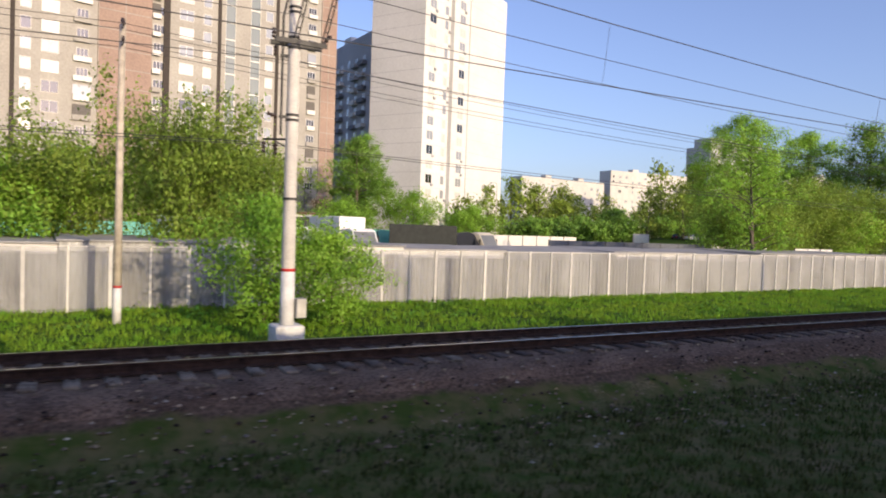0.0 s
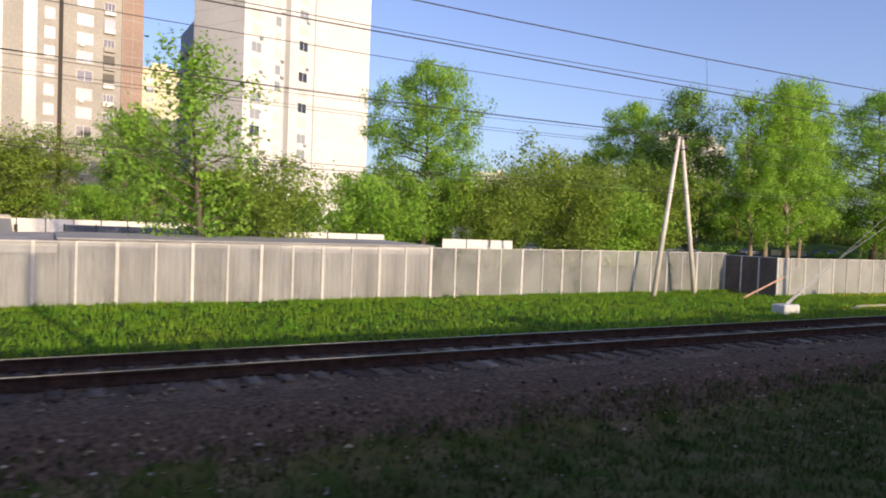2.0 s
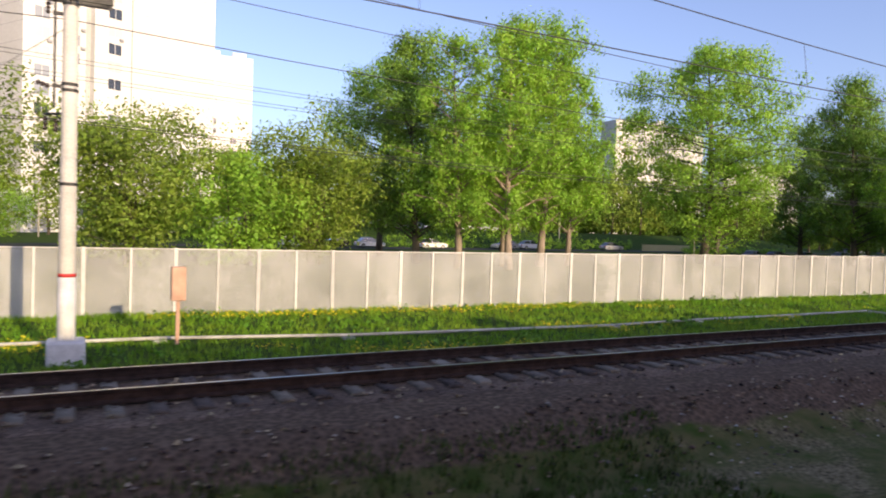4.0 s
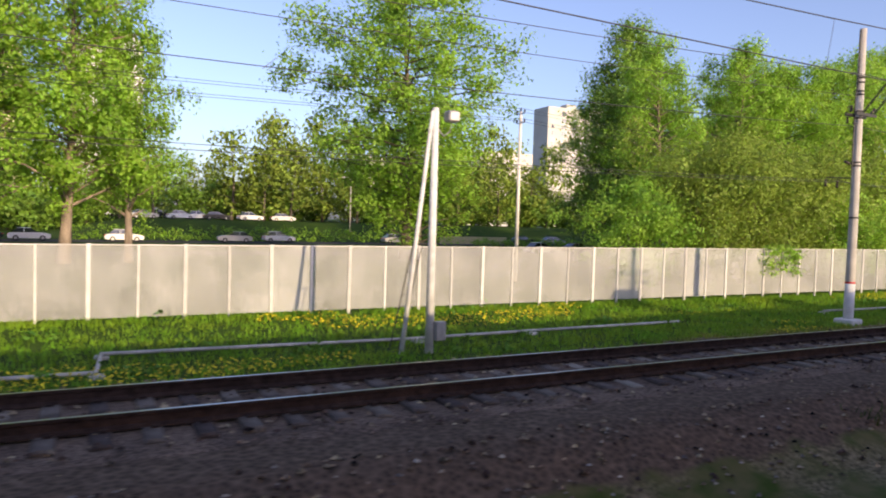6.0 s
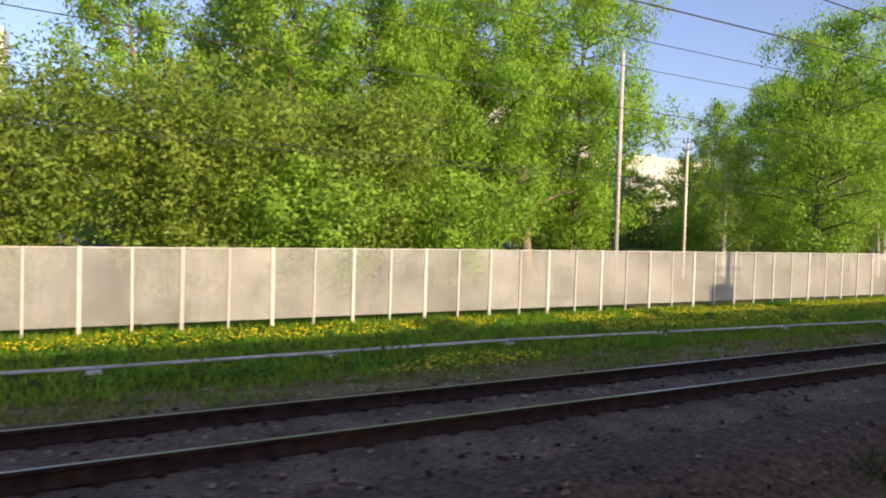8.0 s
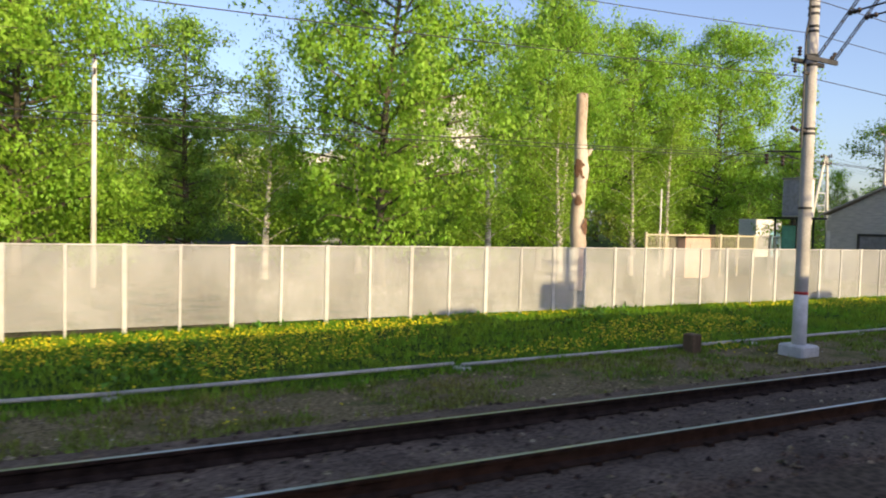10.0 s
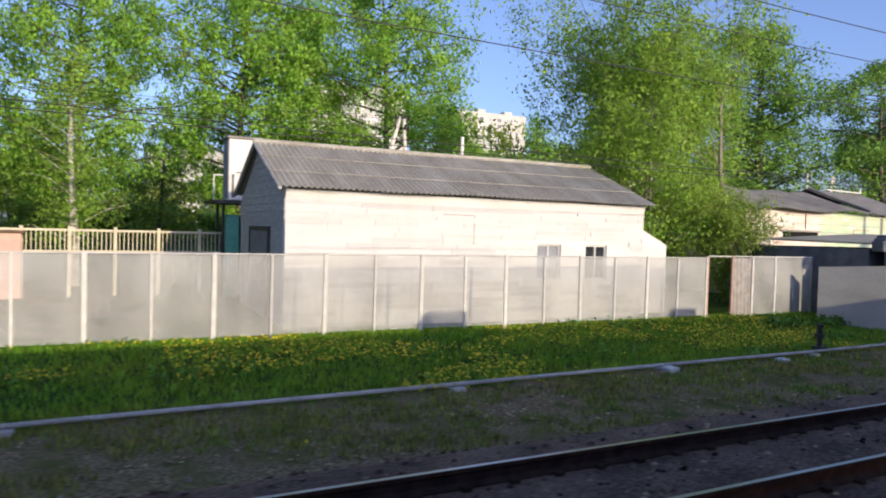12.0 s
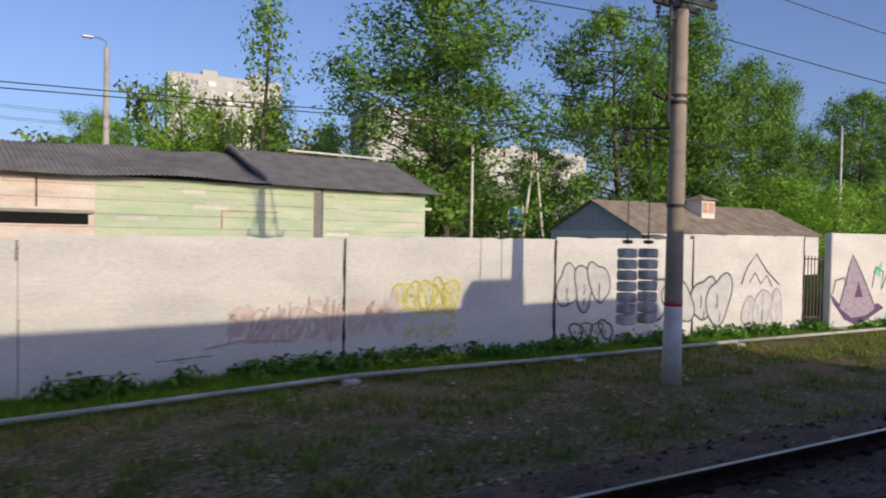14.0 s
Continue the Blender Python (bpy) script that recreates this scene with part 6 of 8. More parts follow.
def cream_tower():
    """The tower with its bright end and the long balconied wing that runs back from it."""
    ax, ay = 91.81, 162.46
    dx, dy = 27.54, 14.97
    L = math.hypot(dx, dy)
    dx, dy = dx / L, dy / L
    lx, ly = ax - dx * 13.2, ay - dy * 13.2
    root = tagged(empty("cream_apartment_tower", heading(lx, ly, 0, dx, dy)), "tall cream panel apartment tower with a bright blank end", "apartment building")
    W, H, zb, FL = L + 13.2, 73.0, -2.0, 3.76
    part("wall", Shape().box(0, 0, zb, 12.4, 17, H), PANEL_WHITE, root, "cream concrete panels")
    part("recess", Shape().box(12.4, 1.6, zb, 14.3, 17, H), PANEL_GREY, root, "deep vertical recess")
    part("wall", Shape().box(14.3, 0, zb, 22.6, 17, H), PANEL_WHITE, root)
    part("end_wall", Shape().box(22.7, -0.35, zb, W, 17, H - 0.4), PANEL_WHITE, root, "blank sunlit panel wall")
    part("joint", Shape().box(22.6, 0.1, zb, 22.7, 17, H), SEAM, root)
    rng = random.Random(6)
    n = int((H - zb) / FL)
    seam = Shape()
    for k in range(n + 1):
        z = zb + k * FL
        for a, b, d in ((0, 12.4, 0.0), (14.3, 22.6, 0.0), (22.7, W, -0.35)):
            seam.box(a, d - 0.012, z - 0.03, b, d - 0.002, z + 0.03)
        seam.box(-0.012, 0, z - 0.05, -0.002, 17, z + 0.05)
    part("panel_joints", seam, PANEL_GREY, root, "thin joints between panels")
    for k in range(n):
        z = zb + 1.2 + k * FL
        for u, unit in ((3.6, WIN_WIDE), (10.3, WIN_SLIM), (18.8, WIN_WIDE)):
            put_window(root, unit, Matrix.Translation((u, -0.004, z)), rng)
            if rng.random() < 0.4:
                part("air_conditioner", Shape().bevel_box(u + 0.9, -0.45, z - 0.75, u + 1.8, -0.05, z - 0.15, 0.03), GALV, root)
    part("parapet", Shape().box(-0.2, -0.2, H, W - 9, 17.2, H + 0.9), PANEL_GREY, root)
    wing = tagged(empty("balcony_apartment_block", heading(lx - 0.2, ly + 17.0, 0, -0.02, 1)), "long grey panel apartment block with stacked balconies", "apartment building")
    WL, WH = 60.0, 60.0
    part("wall", Shape().box(0, -14, zb, WL, 0, WH), PANEL_GREY, wing, "grey concrete panels")
    for u in (14, 36):
        part("roof_house", Shape().box(u, -9, WH, u + 5, -2, WH + 3), TRIM_WHITE, wing)
    st = Shape().box(-1.9, 0.002, 0.1, 1.9, 1.5, 0.3).box(-1.9, 1.35, 0.3, 1.9, 1.5, 1.35).box(-1.9, 0.002, 0.3, -1.75, 1.35, 1.35).box(1.75, 0.002, 0.3, 1.9, 1.35, 1.35)
    balcony = [st.mesh("balcony", q) for q in (PANEL_GREY, TRIM_WHITE, material("dark_balcony_panel", (0.2, 0.21, 0.23)))]
    for c in range(10):
        u = 3.0 + c * 5.8
        col = c % 3
        for k in range(int(WH / FL)):
            z = zb + k * FL
            if col < 2:
                ob = new("balcony", balcony[rng.randrange(3)])
                ob.parent, ob.matrix_basis = wing, Matrix.Translation((u, 0, z))
            put_window(wing, WIN_LOG if col < 2 else WIN_SLIM, Matrix.Translation((u, 0.004, z + 1.3)) @ Matrix.Rotation(math.pi, 4, "Z"), rng)


cream_tower()


def far_block(x0, y0, x1, y1, top, mat, label, floors=3.0, depth=14, zb=-3.0, pen=True, cols=7.0):
    """A far apartment block with its storeys of windows."""
    L = math.hypot(x1 - x0, y1 - y0)
    root = tagged(empty("far_apartment_block", heading(x0, y0, 0, x1 - x0, y1 - y0)), label, "apartment building", "far apartment blocks")
    part("wall", Shape().box(0, 0, zb, L, depth, top), mat, root)
    if pen:
        for u in (L * 0.3, L * 0.7):
            part("roof_house", Shape().box(u, 3, top, u + 6, 9, top + 2.6), mat, root)
    n = int((top - 2) / floors)
    for k in range(n):
        z = 1.0 + k * floors
        if z < 9:
            continue
        u = 3.0
        while u < L - 3:
            put_window(root, WIN_WIDE if int(u / cols) % 3 else WIN_SLIM, Matrix.Translation((u, -0.004, z)), None)
            u += cols
    return root


far_block(60.7, 300.0, 119.0, 296.0, 61.8, PANEL_YELLOW, "pale yellow apartment block behind the towers", 3.9)
far_block(135.0, 330.0, 164.0, 327.0, 77.0, PANEL_WHITE, "bright cream apartment tower beyond the trees", 4.5, cols=9.0)
far_block(494.0, 398.0, 546.0, 394.0, 82.0, PANEL_PALE, "far pale apartment block", 4.2, 34)
far_block(580.0, 400.0, 675.0, 394.0, 64.0, PANEL_PALE, "far pale apartment block with balconies", 4.2)
far_block(306.0, 420.0, 393.0, 425.0, 44.0, PANEL_PALE, "far low pale apartment block", 4.0)
far_block(399.0, 424.0, 487.0, 420.0, 55.0, PANEL_PALE, "far low pale apartment block", 4.0)
far_block(357.0, 292.0, 402.0, 288.5, 65.0, PANEL_PALE, "far cream apartment block above the trees", 3.5)


# ---- trees ----
def leaf_mesh(name, mat, seed, spots, per, spread, size, droop=0.0, out=0.0, tall=0.8):
    """Small pointed leaves gathered round each spot; every clump rounds off softly, outwards and upwards."""
    rng = np.random.default_rng(seed)
    c = np.repeat(np.array([tuple(p) for p in spots], dtype=float), per, axis=0)
    n = len(c)
    off = rng.normal(0, spread, (n, 3)) * (1, 1, tall)
    off[:, 2] -= droop * np.abs(rng.normal(0, 1, n))
    p = c + off
    clump = off * (1.0 / spread) + (0, 0, 0.35)
    if out:
        away = p * (1, 1, 0)
        clump += away / np.maximum(np.linalg.norm(away, axis=1, keepdims=True), 1e-6) * out
    face = clump + rng.normal(0, 0.75, (n, 3))
    face /= np.linalg.norm(face, axis=1, keepdims=True)
    soft = clump + rng.normal(0, 0.38, (n, 3))
    soft /= np.linalg.norm(soft, axis=1, keepdims=True)
    # the leaf's length runs mostly upwards or, on hanging twigs, downwards
    a = np.cross(face, rng.normal(0, 1, (n, 3)))
    a /= np.linalg.norm(a, axis=1, keepdims=True)
    b = np.cross(face, a)
    k = (size * rng.uniform(0.6, 1.4, n))[:, None]
    v = np.empty((n, 3, 3))
    v[:, 0], v[:, 1], v[:, 2] = p - a * k * 0.5 - b * k * 0.42, p - a * k * 0.4 + b * k * 0.42, p + a * k * 0.75
    flip = np.einsum("ij,ij->i", np.cross(v[:, 1] - v[:, 0], v[:, 2] - v[:, 0]), soft) < 0
    v[flip] = v[flip][:, ::-1]
    me = bpy.data.meshes.new(name)
    me.from_pydata(v.reshape(-1, 3).tolist(), [], np.arange(n * 3).reshape(-1, 3).tolist())
    me.materials.append(mat)
    me.polygons.foreach_set("use_smooth", [True] * n)
    me.update()
    me.normals_split_custom_set_from_vertices(np.repeat(soft, 3, axis=0).tolist())
    return me


def tree_meshes(seed, H, R, clear, form, leaf, size, density, bark, spread=0.55, stems=1):
    """Trunk with limbs, and a crown of leaf sprays on the twigs; form shapes the outline."""
    rng = random.Random(seed)
    wood = Shape()
    spots = []
    for st in range(stems):
        lean = Vector((rng.uniform(-1, 1), rng.uniform(-1, 1), 0)) * (0.06 * H if stems == 1 else 0.28 * R + 0.05 * H)
        foot = Vector((rng.uniform(-0.4, 0.4), rng.uniform(-0.4, 0.4), 0)) if stems > 1 else Vector((0, 0, 0))
        h = H * (rng.uniform(0.8, 1.0) if stems > 1 else 1.0)
        r0 = 0.017 * h / math.sqrt(stems) + 0.03
        axis = []
        for k in range(9):
            q = k / 8
            axis.append(foot + Vector((lean.x * q * q + 0.012 * h * math.sin(q * 5 + seed), lean.y * q * q + 0.012 * h * math.cos(q * 4 + seed * 2), -0.3 + (h * 0.97 + 0.3) * q)))
        wood.tube(axis, [r0 * (1.25 if k == 0 else (1 - 0.93 * k / 8)) for k in range(9)], 8)
        def on_axis(z):
            q = min(max(z / (h * 0.97), 0), 1) * 8
            i = min(int(q), 7)
            return axis[i].lerp(axis[i + 1], q - i)
        nb = int(density * (h - clear) / 1.0) + 6
        for b in range(nb):
            q = (b + rng.random()) / nb
            z = clear + (h - clear) * q
            if form == "poplar":
                reach = R * (0.45 + 0.75 * math.sin(math.pi * min(q * 0.8 + 0.15, 1))) * (1 - 0.45 * q)
                rise = 0.9
            elif form == "slim":
                reach = R * (1 - 0.75 * q) * 0.9
                rise = 1.3
            elif form == "round":
                reach = R * math.sqrt(max(0.06, 1 - (2 * q - 0.95) ** 2))
                rise = 0.45
            else:
                reach = R * (0.55 + 0.6 * q) * (1 if q < 0.75 else 1.6 - 0.9 * q)
                rise = 1.0
            reach *= rng.uniform(0.55, 1.22)
            ang = b * 2.399 + rng.uniform(-0.5, 0.5)
            if noise.noise((2.2 * math.cos(ang), 2.2 * math.sin(ang), z * 0.33 + seed * 3.1)) < -0.2:
                reach *= 0.45
            p0 = on_axis(z)
            d = Vector((math.cos(ang), math.sin(ang), 0))
            p1 = p0 + d * reach * 0.5 + Vector((0, 0, reach * rise * 0.28))
            p2 = p0 + d * reach + Vector((rng.uniform(-0.1, 0.1) * reach, rng.uniform(-0.1, 0.1) * reach, reach * rise * rng.uniform(0.35, 0.6)))
            rb = r0 * (0.15 if form == "slim" else 0.33) * (1 - 0.6 * q)
            wood.tube([p0, p1, p2], [rb, rb * 0.6, rb * 0.2], 3 if size > 0.6 else 5, False)
            nt = max(2, int(reach * 1.3))
            for t in range(nt):
                s = 0.5 + 0.58 * (t + rng.random()) / nt
                c = (p0.lerp(p1, s * 2) if s < 0.5 else p1.lerp(p2, min(s * 2 - 1, 1.15)))
                off = Vector((rng.gauss(0, 1), rng.gauss(0, 1), rng.gauss(0, 0.6))) * (0.13 * reach + 0.15)
                e = c + off
                if rng.random() < (0.0 if size > 0.6 else 0.45):
                    wood.tube([c, e], [rb * 0.35, rb * 0.1], 3, False)
                spots.append(e)
                if rng.random() < 0.35:
                    spots.append(c + off * 0.45)
        for _ in range(4):
            spots.append(on_axis(h * rng.uniform(0.9, 1.0)))
    return wood, spots, rng


def make_tree(name, label, seed, H, R, clear, form, leaf, size, per, density, bark, spread=0.55, stems=1, droop=0.0):
    wood, spots, rng = tree_meshes(seed, H, R, clear, form, leaf, size, density, bark, spread, stems)
    tall = {"poplar": 1.25, "slim": 1.2}.get(form, 0.85)
    crown = leaf_mesh("crown", leaf, seed, spots, per * 2, spread, size * 0.7, droop, 0.5, tall)
    root = tagged(empty(name), label, name.replace("_", " ").split()[-1], "trees beyond the fence")
    part("trunk", wood, bark, root, smooth=True)
    part("crown", crown, leaf, root)
    return root


# one of each kind, built round its own foot and then copied to its places
KINDS = {
    "poplar": make_tree("poplar_tree", "tall spreading poplar in bright spring leaf", 1, 24, 6.2, 3.7, "poplar", LEAF, 0.34, 27, 2.9, BARK_WARM, 0.46),
    "poplar2": make_tree("poplar_tree", "tall spreading poplar in bright spring leaf", 7, 24, 5.8, 3.5, "poplar", LEAF, 0.34, 27, 2.9, BARK_WARM, 0.46),
    "poplar3": make_tree("poplar_tree", "tall poplar with airy tufted branches", 13, 26, 9.0, 3.8, "round", LEAF, 0.34, 30, 3.2, BARK, 0.6),
    "dark": make_tree("poplar_tree", "tall dark green poplar", 21, 26, 7.0, 2.2, "poplar", LEAF_DARK, 0.38, 25, 3.2, BARK, 0.58),
    "dark2": make_tree("poplar_tree", "tall dark green poplar", 24, 24, 6.6, 2.0, "round", LEAF_DARK, 0.38, 24, 2.8, BARK, 0.56),
    "maple": make_tree("maple_tree", "dense round maple in fresh green leaf", 31, 17.5, 7.0, 1.4, "round", LEAF, 0.25, 40, 4.4, BARK, 0.5),
    "slim": make_tree("poplar_tree", "slim pointed young poplar with pale leaves", 41, 14, 2.5, 1.2, "slim", LEAF_LIGHT, 0.30, 10, 2.6, BARK, 0.38),
    "young": make_tree("poplar_tree", "bushy young poplar branched down to the fence top", 45, 12.5, 4.2, 1.0, "poplar", LEAF, 0.28, 18, 3.4, BARK, 0.38),
    "plum": make_tree("plum_tree", "small plum tree with dull red-brown leaves", 47, 9.5, 3.6, 1.4, "round", LEAF_PLUM, 0.34, 12, 2.6, BARK, 0.45),
    "willow": make_tree("willow_shrub", "broad many-stemmed willow shrub in yellow-green leaf", 51, 9, 4.4, 0.6, "open", LEAF_OLIVE, 0.25, 16, 2.8, BARK, 0.5, 5),
    "bigwillow": make_tree("willow_tree", "large leaning willow with many bare grey limbs", 55, 15, 6.2, 1.8, "open", LEAF_LIGHT, 0.21, 26, 2.2, BARK_PALE, 0.5, 5),
    "birch": make_tree("birch_tree", "slender birch with a white trunk and thin leaves", 61, 13, 2.9, 2.2, "slim", LEAF_LIGHT, 0.2, 26, 3.0, BIRCH, 0.5, 1, 0.5),
    "bush": make_tree("green_bush", "rounded bright green bush", 71, 7, 3.6, 0.4, "round", LEAF, 0.25, 21, 3.2, BARK, 0.45, 3),
    "shrub": make_tree("far_shrub", "distant dark shrub under the tree belt", 87, 6.5, 4.2, 0.3, "round", LEAF_DARK, 0.65, 5, 2.0, BARK, 0.6, 3),
    "far": make_tree("far_tree", "distant green tree in the tree belt", 81, 13, 5.0, 1.2, "round", LEAF_FAR, 0.72, 6, 1.5, BARK, 0.7),
    "far2": make_tree("far_tree", "distant yellow-green tree in the tree belt", 83, 12, 4.2, 1.0, "poplar", LEAF_FAR, 0.72, 6, 1.6, BARK, 0.7),
}
used = set()


def plant(kind, x, y, s=1.0, sw=None, turn=0.0, z=None):
    z = base_z(x, y) if z is None else z
    sw = s if sw is None else sw
    ob = KINDS[kind]
    m = Matrix.Translation((x, y, z)) @ Matrix.Rotation(turn, 4, "Z")
    if kind in used:
        ob = copy_thing(ob, m)
    used.add(kind)
    ob.matrix_basis = m @ Matrix.Diagonal((sw, sw, s, 1))
    return ob


for row in [
    # before the first fence and behind it
    ("bush", 5.0, 25.8, 0.68, 0.56, 0.4), ("bush", 7.3, 24.8, 0.5, 0.46, 1.0), ("willow", 3.6, 36.5, 0.98, 0.7, 0.4), ("willow", 6.5, 40.0, 0.85, 0.8, 2.4), ("willow", -1.6, 39.0, 0.78, 0.72, 2.0), ("bush", -5.0, 38.0, 0.95, 0.9, 0.3), ("bush", -10.0, 39.0, 1.2, 1.0, 2.2), ("willow", -16.0, 40.0, 1.0, 1.0, 1.2),
    ("dark2", 55.0, 137.0, 0.95, 1.0, 0.5), ("poplar", 60.5, 146.0, 1.0, 1.1, 1.5), ("bush", 15.0, 168.0, 2.5, 2.6, 0.0), ("willow", 37.6, 160.0, 2.1, 2.6, 1.0), ("bush", 70.0, 140.0, 1.7, 1.6, 2.0), ("bush", 50.0, 132.0, 1.3, 1.6, 0.7), ("far2", 85.0, 140.0, 0.9, 1.1, 0.7), ("bush", 78.0, 128.0, 1.3, 1.3, 2.8),
    ("young", 49.8, 38.0, 1.0, 1.0, 0.3), ("willow", 53.5, 41.0, 0.75, 0.9, 0.9), ("poplar3", 74.0, 57.5, 0.75, 0.62, 1.1), ("willow", 80.0, 55.0, 0.95, 1.1, 0.2), ("bush", 66.0, 52.0, 1.1, 1.2, 0.4), ("poplar3", 122.7, 79.9, 0.95, 0.85, 2.0), ("willow", 92.0, 58.0, 1.2, 1.4, 1.2), ("bush", 101.0, 60.0, 1.35, 1.5, 0.5), ("willow", 108.0, 62.0, 1.2, 1.3, 2.1),
    ("dark", 120.5, 66.0, 0.92, 0.9, 0.0), ("plum", 47.0, 137.0, 1.0, 1.0, 0.0), ("bush", 9.5, 90.0, 1.7, 1.75, 0.5), ("bush", -1.0, 92.0, 1.7, 1.8, 2.5),
    # the poplars by the road
    ("poplar", 136.2, 59.9, 0.95, 0.72, 0.2), ("poplar2", 131.9, 58.7, 1.04, 1.0, 1.4), ("poplar", 127.1, 58.3, 1.02, 0.95, 2.6), ("poplar2", 124.3, 53.6, 0.95, 0.85, 3.9), ("poplar2", 120.0, 56.0, 0.9, 0.85, 5.0), ("poplar3", 162.6, 63.3, 1.1, 1.2, 0.6), ("young", 163.4, 62.0, 1.15, 1.5, 2.0),
    ("dark", 190.5, 60.0, 1.05, 0.9, 0.0), ("dark2", 196.0, 63.0, 1.1, 1.0, 1.9), ("poplar", 206.0, 60.0, 1.05, 0.95, 3.0), ("dark2", 214.0, 66.0, 1.05, 1.0, 4.4), ("dark", 202.0, 76.0, 0.9, 0.9, 1.0),
    ("willow", 168.0, 30.4, 0.95, 0.85, 0.0), ("willow", 174.0, 32.0, 0.95, 0.95, 1.3), ("bush", 162.6, 31.0, 0.92, 0.85, 0.4), ("willow", 181.0, 34.0, 1.0, 1.0, 2.7), ("bush", 187.0, 34.0, 0.95, 1.1, 1.7), ("willow", 190.0, 36.0, 1.1, 1.2, 0.4), ("bush", 198.0, 37.0, 1.0, 1.1, 1.1),
    ("poplar", 181.0, 47.0, 0.85, 0.75, 1.0), ("poplar2", 189.0, 45.0, 0.9, 0.85, 2.2), ("poplar", 199.0, 47.0, 0.85, 0.85, 0.0), ("poplar2", 209.0, 44.0, 0.95, 1.0, 4.0),
    ("maple", 216.5, 47.0, 1.42, 1.0, 0.3), ("dark2", 228.0, 63.0, 0.85, 0.8, 3.3), ("young", 200.0, 52.0, 0.9, 1.2, 0.4), ("young", 208.5, 55.0, 0.95, 1.3, 2.4), ("bush", 221.0, 54.0, 1.0, 1.2, 1.4), ("birch", 229.5, 41.5, 1.0, 1.0, 0.0), ("birch", 236.5, 45.0, 1.0, 1.0, 1.6), ("maple", 234.4, 35.6, 1.3, 0.95, 1.7), ("maple", 203.5, 43.0, 1.2, 0.85, 4.4), ("maple", 195.0, 45.0, 1.15, 0.8, 2.0), ("maple", 252.5, 45.5, 1.25, 0.72, 0.9), ("poplar", 245.0, 56.0, 0.8, 0.7, 3.2), ("poplar3", 264.5, 60.0, 1.0, 0.8, 2.0), ("poplar3", 277.0, 61.0, 1.06, 0.9, 4.2), ("poplar3", 290.0, 60.0, 1.1, 0.95, 1.0), ("poplar2", 284.0, 68.0, 1.05, 1.0, 5.0),
    ("birch", 243.0, 38.5, 1.0, 1.0, 0.9), ("birch", 248.0, 37.5, 0.95, 0.9, 2.4), ("birch", 252.0, 42.0, 1.1, 1.0, 4.2), ("birch", 257.0, 40.0, 0.9, 0.9, 0.2), ("birch", 264.0, 43.0, 1.0, 1.1, 3.2), ("bush", 247.0, 46.0, 0.9, 1.0, 0.6), ("bush", 233.0, 47.0, 0.8, 0.9, 1.9),
    ("young", 291.0, 50.0, 1.05, 1.15, 0.0),
    # by the shed and the wall
    ("bigwillow", 291.8, 28.6, 1.05, 0.97, 0.5), ("bigwillow", 297.3, 33.0, 0.98, 0.86, 2.5), ("willow", 296.2, 26.0, 0.6, 0.5, 1.0), ("far", 321.5, 100.0, 1.71, 1.15, 0.6), ("far", 331.5, 102.0, 1.68, 1.22, 2.6), ("far", 341.0, 104.0, 1.54, 1.35, 4.0), ("far", 350.0, 106.0, 1.54, 1.35, 5.0),
    ("dark", 345.0, 60.0, 1.18, 1.5, 0.6), ("dark2", 365.0, 55.0, 1.2, 1.25, 1.3), ("dark", 377.0, 58.0, 1.18, 1.25, 2.7), ("dark2", 395.0, 60.0, 1.2, 1.0, 0.2), ("dark", 384.0, 64.0, 1.1, 0.9, 3.9), ("dark", 411.0, 66.0, 1.1, 1.0, 5.0), ("dark2", 424.0, 60.0, 1.15, 1.15, 2.4), ("dark", 441.0, 64.0, 1.1, 1.1, 0.9), ("bush", 392.0, 52.0, 1.6, 1.9, 0.6), ("bush", 404.0, 54.0, 1.6, 1.9, 2.6), ("slim", 331.2, 78.0, 2.1, 2.1, 0.7), ("young", 323.5, 81.0, 1.55, 1.35, 1.0), ("young", 333.5, 82.0, 1.5, 1.3, 3.0), ("young", 342.5, 85.0, 1.38, 1.4, 4.6), ("maple", 316.0, 88.0, 0.95, 0.75, 0.5), ("far", 341.0, 140.0, 1.89, 1.89, 1.0), ("far", 352.0, 138.0, 1.68, 1.76, 2.0), ("far", 362.0, 145.0, 1.54, 1.62, 0.4), ("maple", 356.0, 76.0, 0.75, 0.8, 2.2), ("bush", 350.0, 72.0, 1.5, 1.5, 0.4), ("bush", 362.0, 66.0, 1.4, 1.5, 1.4),
    ("far", 310.0, 96.0, 1.12, 1.22, 1.0),
]:
    plant(*row)


